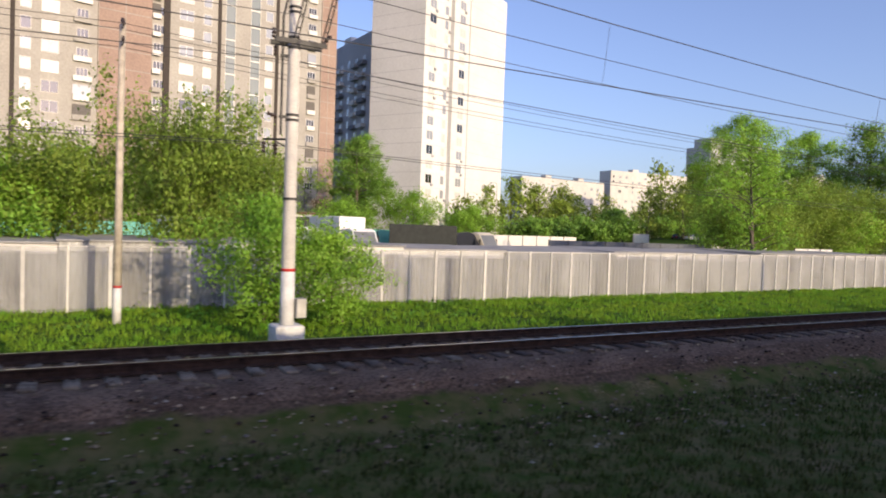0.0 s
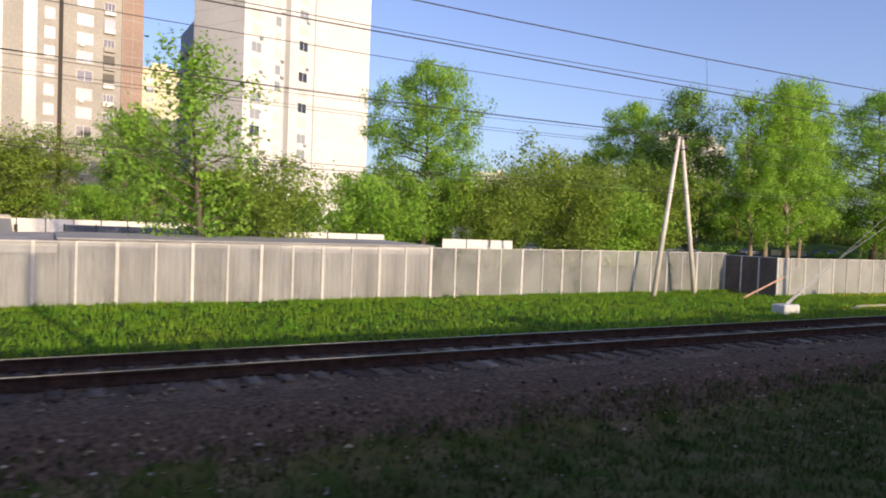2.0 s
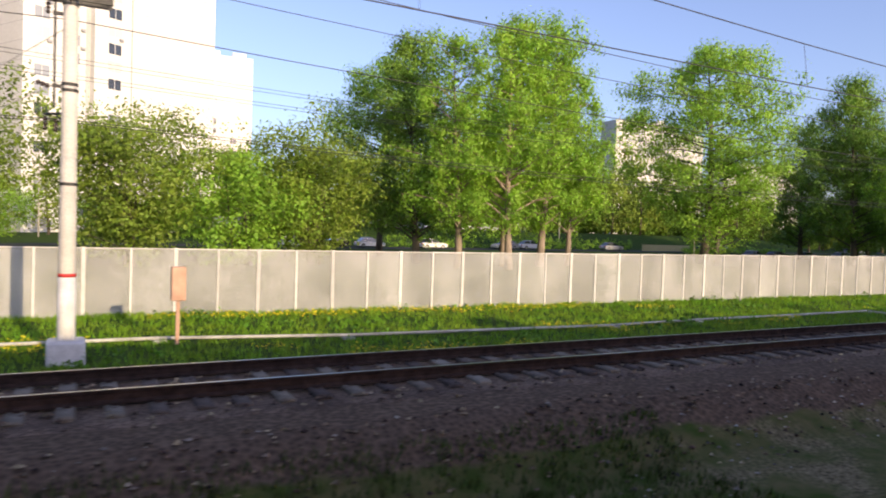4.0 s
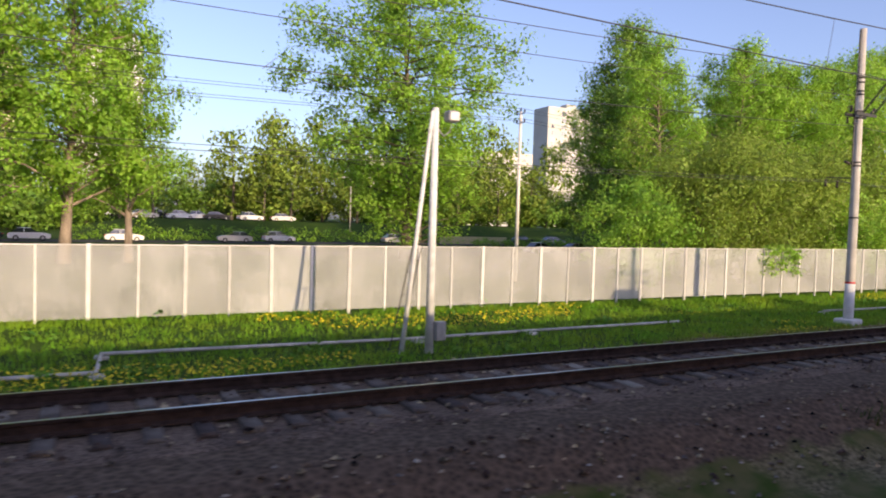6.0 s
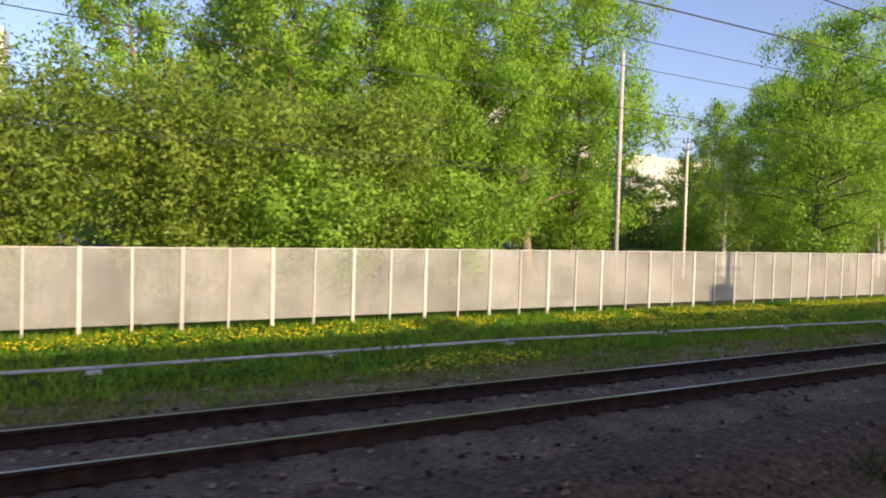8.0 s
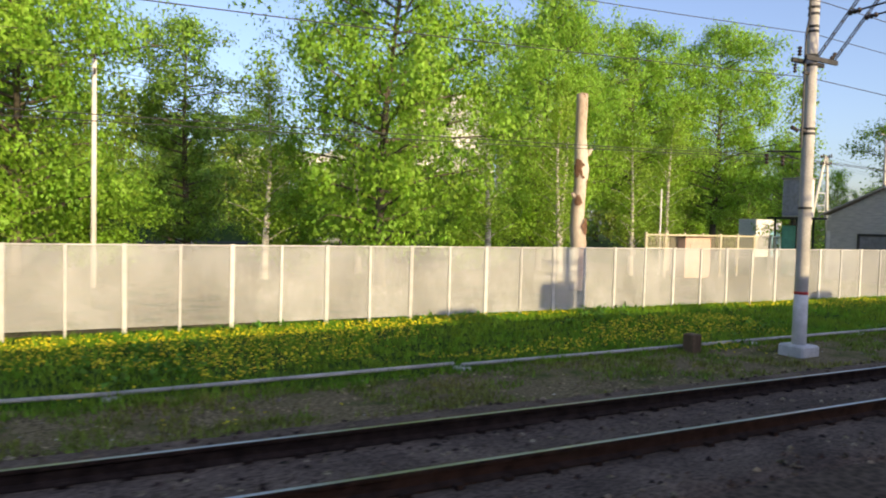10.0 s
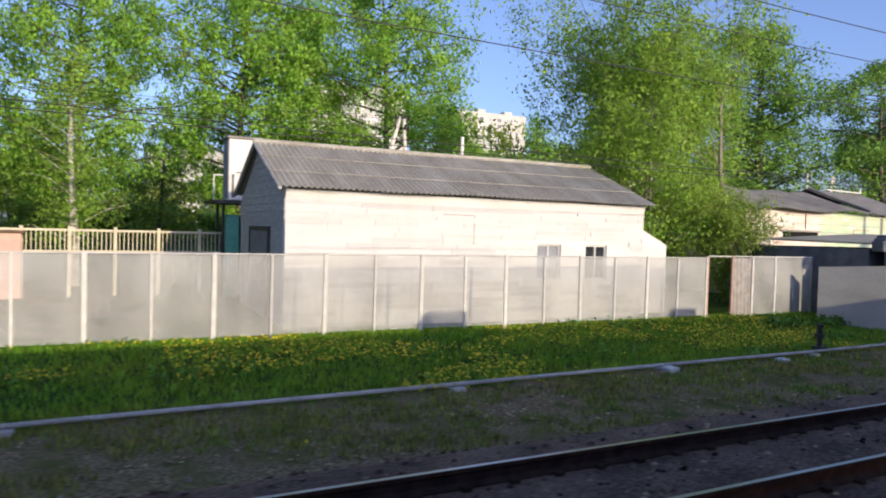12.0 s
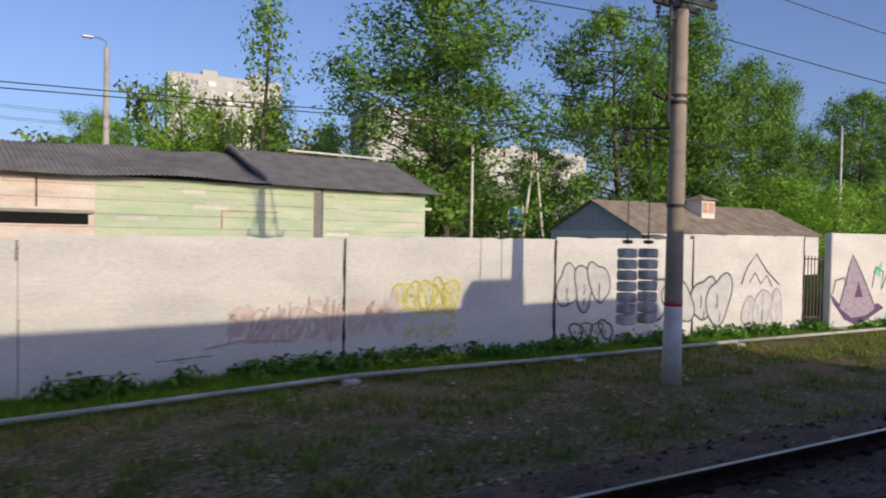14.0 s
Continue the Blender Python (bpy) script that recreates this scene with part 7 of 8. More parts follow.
def belt():
    """The band of trees that closes the view behind everything."""
    rng = random.Random(77)
    for k in range(60):
        x = 60 + k * 9.0 + rng.uniform(-4, 4)
        y = rng.uniform(150, 215) if x < 330 else rng.uniform(120, 200)
        if x < 135:
            y = rng.uniform(185, 230)
        plant(rng.choice(("far", "far2")), x, y, rng.uniform(0.8, 1.25), rng.uniform(1.0, 1.5), rng.uniform(0, 6))
    for k in range(46):
        x = 96 + k * 5.2 + rng.uniform(-2, 2)
        plant("shrub", x, rng.uniform(136, 158), rng.uniform(0.9, 1.35), rng.uniform(1.0, 1.4), rng.uniform(0, 6))
    for k in range(22):
        x = 140 + k * 8.5 + rng.uniform(-4, 4)
        plant(rng.choice(("far", "far2")), x, rng.uniform(128, 145), rng.uniform(0.95, 1.25), rng.uniform(1.0, 1.45), rng.uniform(0, 6))
    for k in range(14):
        plant(rng.choice(("dark2", "poplar2")), 226 + k * 12 + rng.uniform(-5, 5), rng.uniform(84, 100), rng.uniform(0.55, 0.75), rng.uniform(0.6, 0.9), rng.uniform(0, 6))


belt()
for k in range(9):
    plant(("far2", "far")[k % 2], 92 + 6.5 * k, 172 + 6 * ((k * 5) % 3), 1.15 + 0.12 * ((k * 7) % 4), 1.2 + 0.1 * (k % 3), k * 1.3)
for k in range(13):
    plant(("far", "far2")[k % 2], 172 + 6.2 * k, 148 + 9 * ((k * 5) % 3), 1.6 + 0.12 * ((k * 7) % 4), 1.3 + 0.1 * (k % 3), k * 1.1)


def bare_tree():
    """A leafless tree that stands out of the willow's crown."""
    root = tagged(empty("bare_tree", Matrix.Translation((299.3, 28.2, -1.5))), "leafless grey tree with thin bare branches", "tree", "trees beyond the fence")
    rng = random.Random(12)
    wood = Shape()
    def limb(p, d, length, r, depth):
        pts, rr = [p], [r]
        for k in range(4):
            d = (d + Vector((rng.gauss(0, 0.16), rng.gauss(0, 0.16), 0.06))).normalized()
            pts.append(pts[-1] + d * length / 4)
            rr.append(r * (1 - 0.18 * (k + 1)))
        wood.tube(pts, rr, 6 if depth < 2 else 3, False)
        if depth < 3:
            for k in range(1, 5):
                for _ in range(3 if depth == 2 else 2):
                    a = rng.uniform(0, 6.28)
                    side = Vector((math.cos(a), math.sin(a), rng.uniform(0.0, 0.7)))
                    if depth == 0 and k < 2:
                        continue
                    limb(pts[k], (d * 0.55 + side * 0.8).normalized(), length * rng.uniform(0.3, 0.45), rr[k] * 0.5, depth + 1)
    limb(Vector((0, 0, 0)), Vector((0, 0, 1)), 16.0, 0.2, 0)
    part("trunk", wood, BARK_PALE, root)


bare_tree()


def dead_trunk():
    x, y = 244.4, 31.0
    root = tagged(empty("dead_tree", Matrix.Translation((x, y, 0))), "tall bare topped tree trunk with peeling bark", "tree trunk")
    rng = random.Random(4)
    pts, rr = [], []
    for k in range(25):
        z = -1.3 + 11.1 * k / 24
        pts.append((0.06 * math.sin(k * 0.5), 0.05 * math.cos(k * 0.7), z))
        rr.append(0.47 - 0.0075 * k + rng.uniform(-0.035, 0.035) + (0.05 if k in (14, 15) else 0))
    part("trunk", Shape().tube(pts, rr, 16), DEADWOOD, root, "pale stripped wood with rust-red bark patches", smooth=True)
    part("branch_stub", Shape().tube([(0.3, 0, 6.4), (0.5, -0.1, 6.55), (0.66, -0.12, 6.8)], [0.17, 0.14, 0.1], 8), DEADWOOD, root)
    part("branch_stub", Shape().tube([(-0.3, 0, 4.0), (-0.55, -0.05, 4.25)], [0.14, 0.09], 8), DEADWOOD, root)
    for k in range(9):
        a, z, h = rng.uniform(3.4, 6.0), rng.uniform(-0.8, 9.0), rng.uniform(0.5, 1.3)
        f = Shape()
        v = []
        for j in range(5):
            w = 0.45 * math.sin(math.pi * (j + 0.5) / 5) * rng.uniform(0.6, 1)
            for i in range(4):
                b = a + w * (i - 1.5)
                r = 0.485 - 0.0165 * (z + h * j / 4) + (0.035 if i in (0, 3) else 0.03)
                v.append((r * math.cos(b), r * math.sin(b), z + h * j / 4))
        f.add(v, [(j * 4 + i, j * 4 + i + 1, (j + 1) * 4 + i + 1, (j + 1) * 4 + i) for j in range(4) for i in range(3)])
        part("bark_flake", f, BARK_FLAKE, root)


dead_trunk()


# ---- road, cars and street things beyond the fence ----
def strip(name, pts, w, mat, label, category, lift=0.02, kind="structure"):
    v = []
    for k, (x, y) in enumerate(pts):
        a, b = pts[max(k - 1, 0)], pts[min(k + 1, len(pts) - 1)]
        d = Vector((b[0] - a[0], b[1] - a[1], 0)).normalized()
        for s in (-w / 2, w / 2):
            v.append((x - d.y * s, y + d.x * s, base_z(x, y) + lift))
    thing(name, Shape().add(v, [(2 * k + 1, 2 * k, 2 * k + 2, 2 * k + 3) for k in range(len(pts) - 1)]), mat, label, category, kind=kind)


strip("road", [(20.0 + 8 * k, 97.0) for k in range(30)], 8.0, ASPHALT, "grey asphalt road beyond the poplars", "road")
strip("parking_lane", [(100.0 + 10 * k, 76.0) for k in range(18)], 7.0, ASPHALT, "asphalt parking lane under the trees", "road")


def wheel(root, x, y, r, w, m=None):
    t = part("wheel", Shape().tube([(x, y - w / 2, r), (x, y + w / 2, r)], r, 16), TYRE, root)
    part("rim", Shape().tube([(x, y - w / 2 - 0.006, r), (x, y + w / 2 + 0.006, r)], r * 0.6, 12), GALV, t)
    return t


def make_car(paint, label, tall=1.0):
    root = tagged(empty("parked_car"), label, "car", "cars beyond the fence")
    L, W = 4.5, 1.75
    side = [(-2.25, 0.35), (-2.28, 0.62), (-2.15, 0.86), (-1.45, 0.95), (0.75, 0.98), (1.8, 0.86), (2.22, 0.7), (2.27, 0.4), (2.1, 0.25), (-2.1, 0.25)]
    b = Shape().prism(side, lambda u, w: (u, -W / 2, w), lambda u, w: (u, W / 2, w))
    part("body", b, paint, root)
    cab = [(-1.9, 0.95), (-1.25, 1.42 * tall), (0.1, 1.45 * tall), (1.05, 0.97)]
    c = Shape()
    n = len(cab)
    v = []
    for y, k in ((-W / 2 + 0.05, 0), (W / 2 - 0.05, 1)):
        for u, w in cab:
            v.append((u, y * (0.82 if w > 1.2 else 1.0), w))
    c.add(v, [(3, 2, 1, 0), (4, 5, 6, 7)] + [(i, i + 1, n + i + 1, n + i) for i in range(n - 1)])
    part("window_band", c, PANE_DARK, root, "dark car windows")
    r = Shape()
    r.bevel_box(-1.3, -0.68, 1.41 * tall, 0.15, 0.68, 1.47 * tall, 0.02)
    part("roof", r, paint, root)
    for y in (-0.78, 0.78):
        part("pillar", Shape().tube([(-0.55, y * 1.04, 0.95), (-0.55, y * 0.9, 1.42 * tall)], 0.04, 4), paint, root)
    for x in (-1.4, 1.4):
        for y in (-0.78, 0.78):
            wheel(root, x, y, 0.32, 0.2)
    for y in (-0.6, 0.6):
        part("headlight", Shape().bevel_box(2.16, y - 0.2, 0.6, 2.27, y + 0.2, 0.74, 0.02), TRIM_WHITE, root)
        part("tail_light", Shape().bevel_box(-2.29, y - 0.15, 0.65, -2.2, y + 0.15, 0.82, 0.02), RED_PAINT, root)
    return root


CARS = {"white": make_car(WHITE_CAR, "white hatchback parked beyond the fence", 1.05), "silver": make_car(SILVER_CAR, "silver sedan beyond the fence"), "dark": make_car(DARK_CAR, "dark sedan beyond the fence")}
car_used = set()


def car(kind, x, y, turn, z=None):
    m = Matrix.Translation((x, y, base_z(x, y) + 0.03 if z is None else z)) @ Matrix.Rotation(turn, 4, "Z")
    if kind in car_used:
        copy_thing(CARS[kind], m)
    else:
        CARS[kind].matrix_basis = m
        car_used.add(kind)


for c in [("white", 116.8, 97.0, 0.05), ("white", 128.6, 97.5, 0.0), ("dark", 123.5, 99.0, 3.1), ("white", 139.0, 96.5, 0.0), ("silver", 152.8, 96.5, 3.1), ("white", 159.5, 98.5, 0.0), ("dark", 201.0, 96.0, 0.1), ("silver", 208.0, 96.5, 0.0), ("silver", 178.0, 98.0, 0.0),
          ("silver", 144.0, 124.0, 0.2), ("white", 150.0, 125.0, 0.1), ("dark", 156.0, 125.0, 0.0), ("white", 162.0, 126.0, 0.2), ("silver", 168.0, 126.0, 0.0), ("dark", 147.0, 131.0, 0.3), ("white", 154.0, 132.0, 0.2),
          ("white", 189.5, 76.0, 0.1), ("dark", 197.0, 77.0, 0.0), ("silver", 204.0, 76.0, 0.0), ("white", 213.0, 75.0, 0.0), ("white", 222.0, 77.0, 0.0), ("silver", 229.0, 77.0, 3.1), ("silver", 244.0, 92.0, 0.2), ("white", 252.0, 95.0, 0.1)]:
    car(*c)


def box_truck(x, y, turn, cover, cab, label, L=6.0, boxtop=3.5, cabin=True):
    z = base_z(x, y)
    root = tagged(empty("box_truck", Matrix.Translation((x, y, z + 0.05)) @ Matrix.Rotation(turn, 4, "Z") @ Matrix.Diagonal((1.3, 1.3, 1.3, 1))), label, "truck", "vehicles behind the garages")
    part("cargo_box", Shape().bevel_box(-L, -1.2, 1.0, -0.05, 1.2, boxtop, 0.05), cover, root, "tall box body")
    c = Shape()
    prof = [(0.0, 0.7), (0.0, 2.75), (0.9, 2.85), (1.35, 2.7), (1.85, 1.75), (1.95, 0.7)]
    c.prism(prof, lambda u, w: (u, -1.05, w), lambda u, w: (u, 1.05, w))
    cb = part("cab", c, cab, root)
    # reflected sky is put into the windscreen's grey colour
    part("windscreen", Shape().add([(1.40, -0.95, 2.62), (1.40, 0.95, 2.62), (1.86, 0.95, 1.78), (1.86, -0.95, 1.78)], [(0, 1, 2, 3), (3, 2, 1, 0)]), PANE, cb, "windscreen with the sky's reflection in its grey")
    part("wiper_panel", Shape().bevel_box(1.84, -0.98, 1.55, 1.93, 0.98, 1.7, 0.02), STEEL, cb)
    part("grille", Shape().bevel_box(1.9, -0.6, 1.0, 1.985, 0.6, 1.4, 0.02), STEEL, cb, "dark radiator grille")
    part("bumper", Shape().bevel_box(1.8, -1.1, 0.5, 2.05, 1.1, 0.85, 0.04), STEEL, cb)
    for s in (-1, 1):
        part("mirror", Shape().bevel_box(1.5, s * 1.2 - 0.1, 1.8, 1.58, s * 1.2 + 0.1, 2.3, 0.02), STEEL, cb)
        part("headlight", Shape().bevel_box(1.93, s * 0.8 - 0.15, 0.95, 1.99, s * 0.8 + 0.15, 1.15, 0.02), TRIM_WHITE, cb)
        for xx in (0.9, -L + 1.2):
            wheel(root, xx, s * 0.95, 0.45, 0.28)


# their cabs face the camera's side of the yard
box_truck(17.6, 62.0, -1.25, TARP, WHITE_CAR, "box truck with a white cab and dark body", 5, 3.55)
box_truck(23.4, 62.5, -1.35, WHITE_CAR, WHITE_CAR, "white box truck parked behind the garages", 5, 3.7)
box_truck(35.6, 63.0, -0.55, TARP, DARK_CAR, "dark covered truck parked behind the garages", 5.5, 3.3)
box_truck(38.6, 64.5, -1.2, BEIGE_CAR, BEIGE_CAR, "beige van parked behind the garages", 2.6, 2.7)
box_truck(10.0, 66.0, -1.3, WHITE_CAR, WHITE_CAR, "white box truck parked behind the garages", 5, 3.4)


def yard_fence(x0, y0, x1, y1, top, mat, label, step=2.2, gap=0.0):
    L = math.hypot(x1 - x0, y1 - y0)
    root = tagged(empty("yard_fence", heading(x0, y0, 0, x1 - x0, y1 - y0)), label, "fence", "yard fences")
    zb = base_z(x0, y0)
    n = int(L / step)
    for k in range(n):
        part("panel", Shape().box(k * step + 0.03, -0.02, zb + gap, (k + 1) * step - 0.03, 0.02, top), mat, root)
        part("post", Shape().box(k * step - 0.04, -0.05, zb, k * step + 0.04, 0.05, top + 0.06), STEEL, root)


yard_fence(-10.0, 72.0, 34.0, 70.0, 2.1, TEAL_PAINT, "teal and pale sheet fence behind the trucks")
yard_fence(34.0, 70.0, 60.0, 70.0, 1.9, TRIM_WHITE, "pale sheet fence behind the trucks")
yard_fence(44.0, 58.0, 64.0, 52.0, 1.62, material("blue_grey_sheet", (0.10, 0.12, 0.16), 0.6, 0, 0.2), "dark blue-grey sheet fence")
yard_fence(56.0, 47.0, 65.0, 46.6, 1.75, TRIM_WHITE, "low white sheet fence behind the railway fence", gap=2.2)
yard_fence(70.0, 47.0, 77.0, 46.6, 1.55, TRIM_WHITE, "low white sheet fence behind the railway fence", gap=2.2)


def site_cabin():
    root = tagged(empty("site_cabin", heading(19.0, 84.0, base_z(19, 84), 1, 0.05)), "brown and white site cabin behind the trucks", "cabin")
    part("body", Shape().bevel_box(0, 0, 0, 8, 3, 5.4, 0.05), TRIM_WHITE, root)
    part("roof", Shape().box(-0.2, -0.2, 5.4, 8.2, 3.2, 5.7), WOOD_BROWN, root)
    for k in range(3):
        part("window", Shape().box(1 + 2.4 * k, -0.04, 3.2, 2.4 + 2.4 * k, -0.002, 4.6), PANE_DARK, root)


site_cabin()


def hedge(x0, x1, y, top):
    rng = random.Random(int(x0))
    spots = []
    n = int((x1 - x0) * 5)
    for k in range(n):
        x = x0 + (x1 - x0) * (k + rng.random()) / n
        zb = base_z(x, y)
        spots.append(Vector((x, y + rng.uniform(-0.8, 0.8), zb + rng.uniform(0.1, top - zb))))
    thing("clipped_hedge", leaf_mesh("clipped_hedge", LEAF, 5, spots, 14, 0.28, 0.26), LEAF, "clipped green hedge along the road", "hedge", kind="stuff")


hedge(133.0, 186.0, 101.0, 0.75)
hedge(186.0, 214.0, 88.0, -0.1)


def billboard():
    root = tagged(empty("billboard", heading(107.2, 108.2, base_z(107, 108), 1, -0.1)), "pale billboard panel beside the road", "billboard")
    part("panel", Shape().bevel_box(0, 0, 0.6, 4.4, 0.25, 4.0, 0.05), GALV, root)
    part("poster", Shape().box(0.25, -0.03, 0.85, 4.15, -0.002, 3.75), material("pale_green_poster", (0.52, 0.58, 0.52), 0.6, 0, 0.15), root, "faded pale green poster")
    for x in (0.8, 3.4):
        part("leg", Shape().box(x, 0.05, 0, x + 0.2, 0.2, 0.6), STEEL, root)


billboard()


def railing():
    """The pale pipe railing of the playground beside the shed."""
    root = tagged(empty("pipe_railing", heading(256.0, 37.4, 0, 1, -0.01)), "pale yellow pipe railing with upright bars", "railing")
    zb = -1.25
    bar = Shape().box(-0.022, -0.022, 0.97, 0.022, 0.022, 1.88).mesh("bar", CREAM_PAINT)
    for k in range(9):
        x = k * 1.95
        part("post", Shape().bevel_box(x - 0.08, -0.08, zb, x + 0.08, 0.08, 2.1, 0.02), CREAM_PAINT, root)
        if k < 8:
            for z in (0.88, 1.88):
                part("rail", Shape().box(x + 0.08, -0.04, z, x + 1.87, 0.04, z + 0.1), CREAM_PAINT, root)
            for i in range(1, 10):
                ob = new("bar", bar)
                ob.parent, ob.matrix_basis = root, Matrix.Translation((x + i * 0.195, 0, 0))
    plain_pole("utility_pole", 257.6, 37.6, -1.3, 5.3, 0.06, 0.06, TRIM_WHITE, "thin white post beside the railing", arms=False)


railing()


def booths():
    b = tagged(empty("salmon_booth", heading(259.2, 36.6, 0, 1, 0)), "faded salmon painted steel booth", "booth")
    part("body", Shape().bevel_box(0, 0, -1.25, 2.7, 1.6, 1.78, 0.04), SALMON, b)
    part("roof", Shape().box(-0.15, -0.15, 1.78, 2.85, 1.75, 1.86), WOOD_BROWN, b)
    part("door", Shape().box(0.5, -0.03, -1.1, 1.4, -0.002, 1.3), SALMON, b)
    w = tagged(empty("white_booth", heading(306.0, 66.0, -1.6, 1, 0)), "white and blue kiosk beyond the shed", "booth")
    part("body", Shape().bevel_box(0, 0, 0, 5.6, 3, 5.6, 0.05), TRIM_WHITE, w)
    part("panel", Shape().box(3.0, -0.05, 0.3, 5.4, -0.002, 3.9), material("pale_blue_panel", (0.25, 0.52, 0.62), 0.6, 0, 0.1), w)
    s = tagged(empty("blue_sign", heading(351.0, 57.2, -1.7, 1, 0)), "blue sign board on a white frame", "sign")
    part("board", Shape().box(0.2, -0.05, 4.9, 1.8, 0.0, 6.9), BLUE_PAINT, s)
    part("frame_board", Shape().box(0, 0.0, 4.7, 2.0, 0.08, 7.1), TRIM_WHITE, s)
    for x in (0.3, 1.6):
        part("leg", Shape().box(x, 0.08, 0, x + 0.12, 0.18, 4.8), GALV, s)
    f = tagged(empty("yellow_fence", heading(186.0, 98.0, -1.8, 1, 0)), "yellow board fence under the trees", "fence")
    part("board_panel", Shape().box(0, 0, 0.4, 13, 0.1, 1.9), YELLOW_PAINT, f)
    for x in (0.0, 6.4, 12.9):
        part("post", Shape().box(x, 0.1, 0, x + 0.1, 0.2, 1.9), YELLOW_PAINT, f)


booths()


# ---- the cable pipe beside the track ----
PIPE = material("dirty_white_pipe", (0.50, 0.49, 0.45), 0.8, 0, 0.25, 1.5, 20, 0.2, (0.34, 0.33, 0.30), coords="World")


def cable_pipe():
    root = tagged(empty("cable_pipe"), "white painted cable pipe on low supports beside the track", "pipe")
    legs = [
        [(84, 22.4), (96, 21.9), (107.9, 21.7), (113.5, 22.1), (127.2, 22.1), (127.3, 19.4), (132.3, 19.0), (132.55, 21.4), (142.2, 20.8), (147.0, 20.8), (155.0, 20.9)],
        [(165.6, 21.0), (176.6, 20.3), (189.4, 19.6), (210.2, 17.8), (220.0, 17.3), (228.5, 16.9)],
        [(228.6, 16.6), (240.0, 16.3), (252.0, 15.85), (262.5, 15.25), (272.0, 15.02), (286.0, 14.75), (295.0, 14.75), (305.5, 14.5), (314.5, 14.1), (327.5, 13.6), (345.0, 12.8)],
    ]
    for leg in legs:
        for k in range(len(leg) - 1):
            (xa, ya), (xb, yb) = leg[k], leg[k + 1]
            n = max(1, int(math.hypot(xb - xa, yb - ya) / 6))
            for i in range(n):
                p = [(xa + (xb - xa) * q, ya + (yb - ya) * q) for q in (i / n, (i + 1) / n)]
                zz = [ground_z(*q) + 0.14 for q in p]
                part("pipe_section", Shape().tube([(*p[0], zz[0]), (*p[1], zz[1])], 0.055, 8), PIPE, root, smooth=True)
                zg = ground_z(*p[0])
                part("support", Shape().bevel_box(p[0][0] - 0.2, p[0][1] - 0.2, zg - 0.2, p[0][0] + 0.2, p[0][1] + 0.2, zz[0] - 0.05, 0.03), PIPE, root)


cable_pipe()


def valve(x, y, h):
    z = ground_z(x, y)
    s = Shape()
    s.tube([(x, y, z), (x, y, z + h)], 0.09, 10)
    s.tube([(x, y, z + h * 0.55), (x, y, z + h * 0.7)], 0.17, 10)
    s.tube([(x, y, z + h), (x, y, z + h + 0.05)], 0.15, 10)
    s.box(x - 0.22, y - 0.16, z - 0.05, x + 0.22, y + 0.16, z + 0.22)
    thing("pipe_valve", s, STEEL, "dark rusty valve standing on the pipe line", "valve", "pipe valves")


valve(286.94, 15.1, 0.95)
valve(294.67, 14.9, 0.85)


def marker_block(x, y, h, w, mat, label):
    z = ground_z(x, y)
    thing("marker_block", Shape().bevel_box(x - w / 2, y - w / 2, z - 0.1, x + w / 2, y + w / 2, z + h, 0.03), mat, label, "concrete block", "small blocks by the line")


marker_block(236.7, 15.9, 0.62, 0.42, WOOD_BROWN, "brown wooden marker stub beside the pipe")
marker_block(279.0, 14.6, 0.14, 0.4, WHITEWASH, "whitewashed concrete block in the grass")
marker_block(284.0, 14.5, 0.12, 0.36, WHITEWASH, "whitewashed concrete block in the grass")
marker_block(300.5, 13.6, 0.1, 0.22, WHITEWASH, "whitewashed concrete block in the grass")


def anchor():
    """The guy anchor beside the second mast."""
    x, y = 76.8, 22.1
    root = tagged(empty("guy_anchor", Matrix.Translation((x, y, 0))), "concrete anchor block with steel guy wires", "guy anchor")
    part("block", Shape().bevel_box(-0.65, -0.4, -1.5, 0.65, 0.4, -0.92, 0.05), WHITEWASH, root)
    part("rod", Shape().tube([(0.1, 0, -0.95), (2.6, -0.5, 0.9)], 0.045, 6).tube([(-0.1, 0, -0.95), (2.4, -0.5, 0.95)], 0.03, 6), GALV, root)
    part("guy_wire", Shape().tube([(2.6, -0.5, 0.9), (10.7, -2.3, 7.2)], 0.014, 5), GALV, root)
    part("guy_wire", Shape().tube([(2.4, -0.5, 0.95), (10.7, -2.3, 5.9)], 0.014, 5), GALV, root)
    insulator(root, (4.9, -1.0, 2.75), (5.3, -1.1, 3.05), 0.05, 2)
    thing("leaning_plank", Shape().tube([(81.0, 27.8, -1.3), (84.3, 27.2, 0.1)], 0.06, 6), RUST_PINK, "reddish plank leaning in the fence corner", "plank")


anchor()


def box_sign():
    thing("trackside_box", Shape().bevel_box(90.2, 21.2, 0.0, 90.6, 21.5, 1.0, 0.02).box(90.35, 21.3, -1.3, 90.45, 21.4, 0.0), RUST_PINK, "small reddish trackside box on a stake", "signal box")


box_sign()


# ---- the ridden train, lined up unseen so its shadow lies over the tracks ----
def cam_y(x):
    t = x / 22.05
    u = (t - 7) / 7
    return -0.209 * (u * u - 1) - 0.944 * (u ** 3 - u)


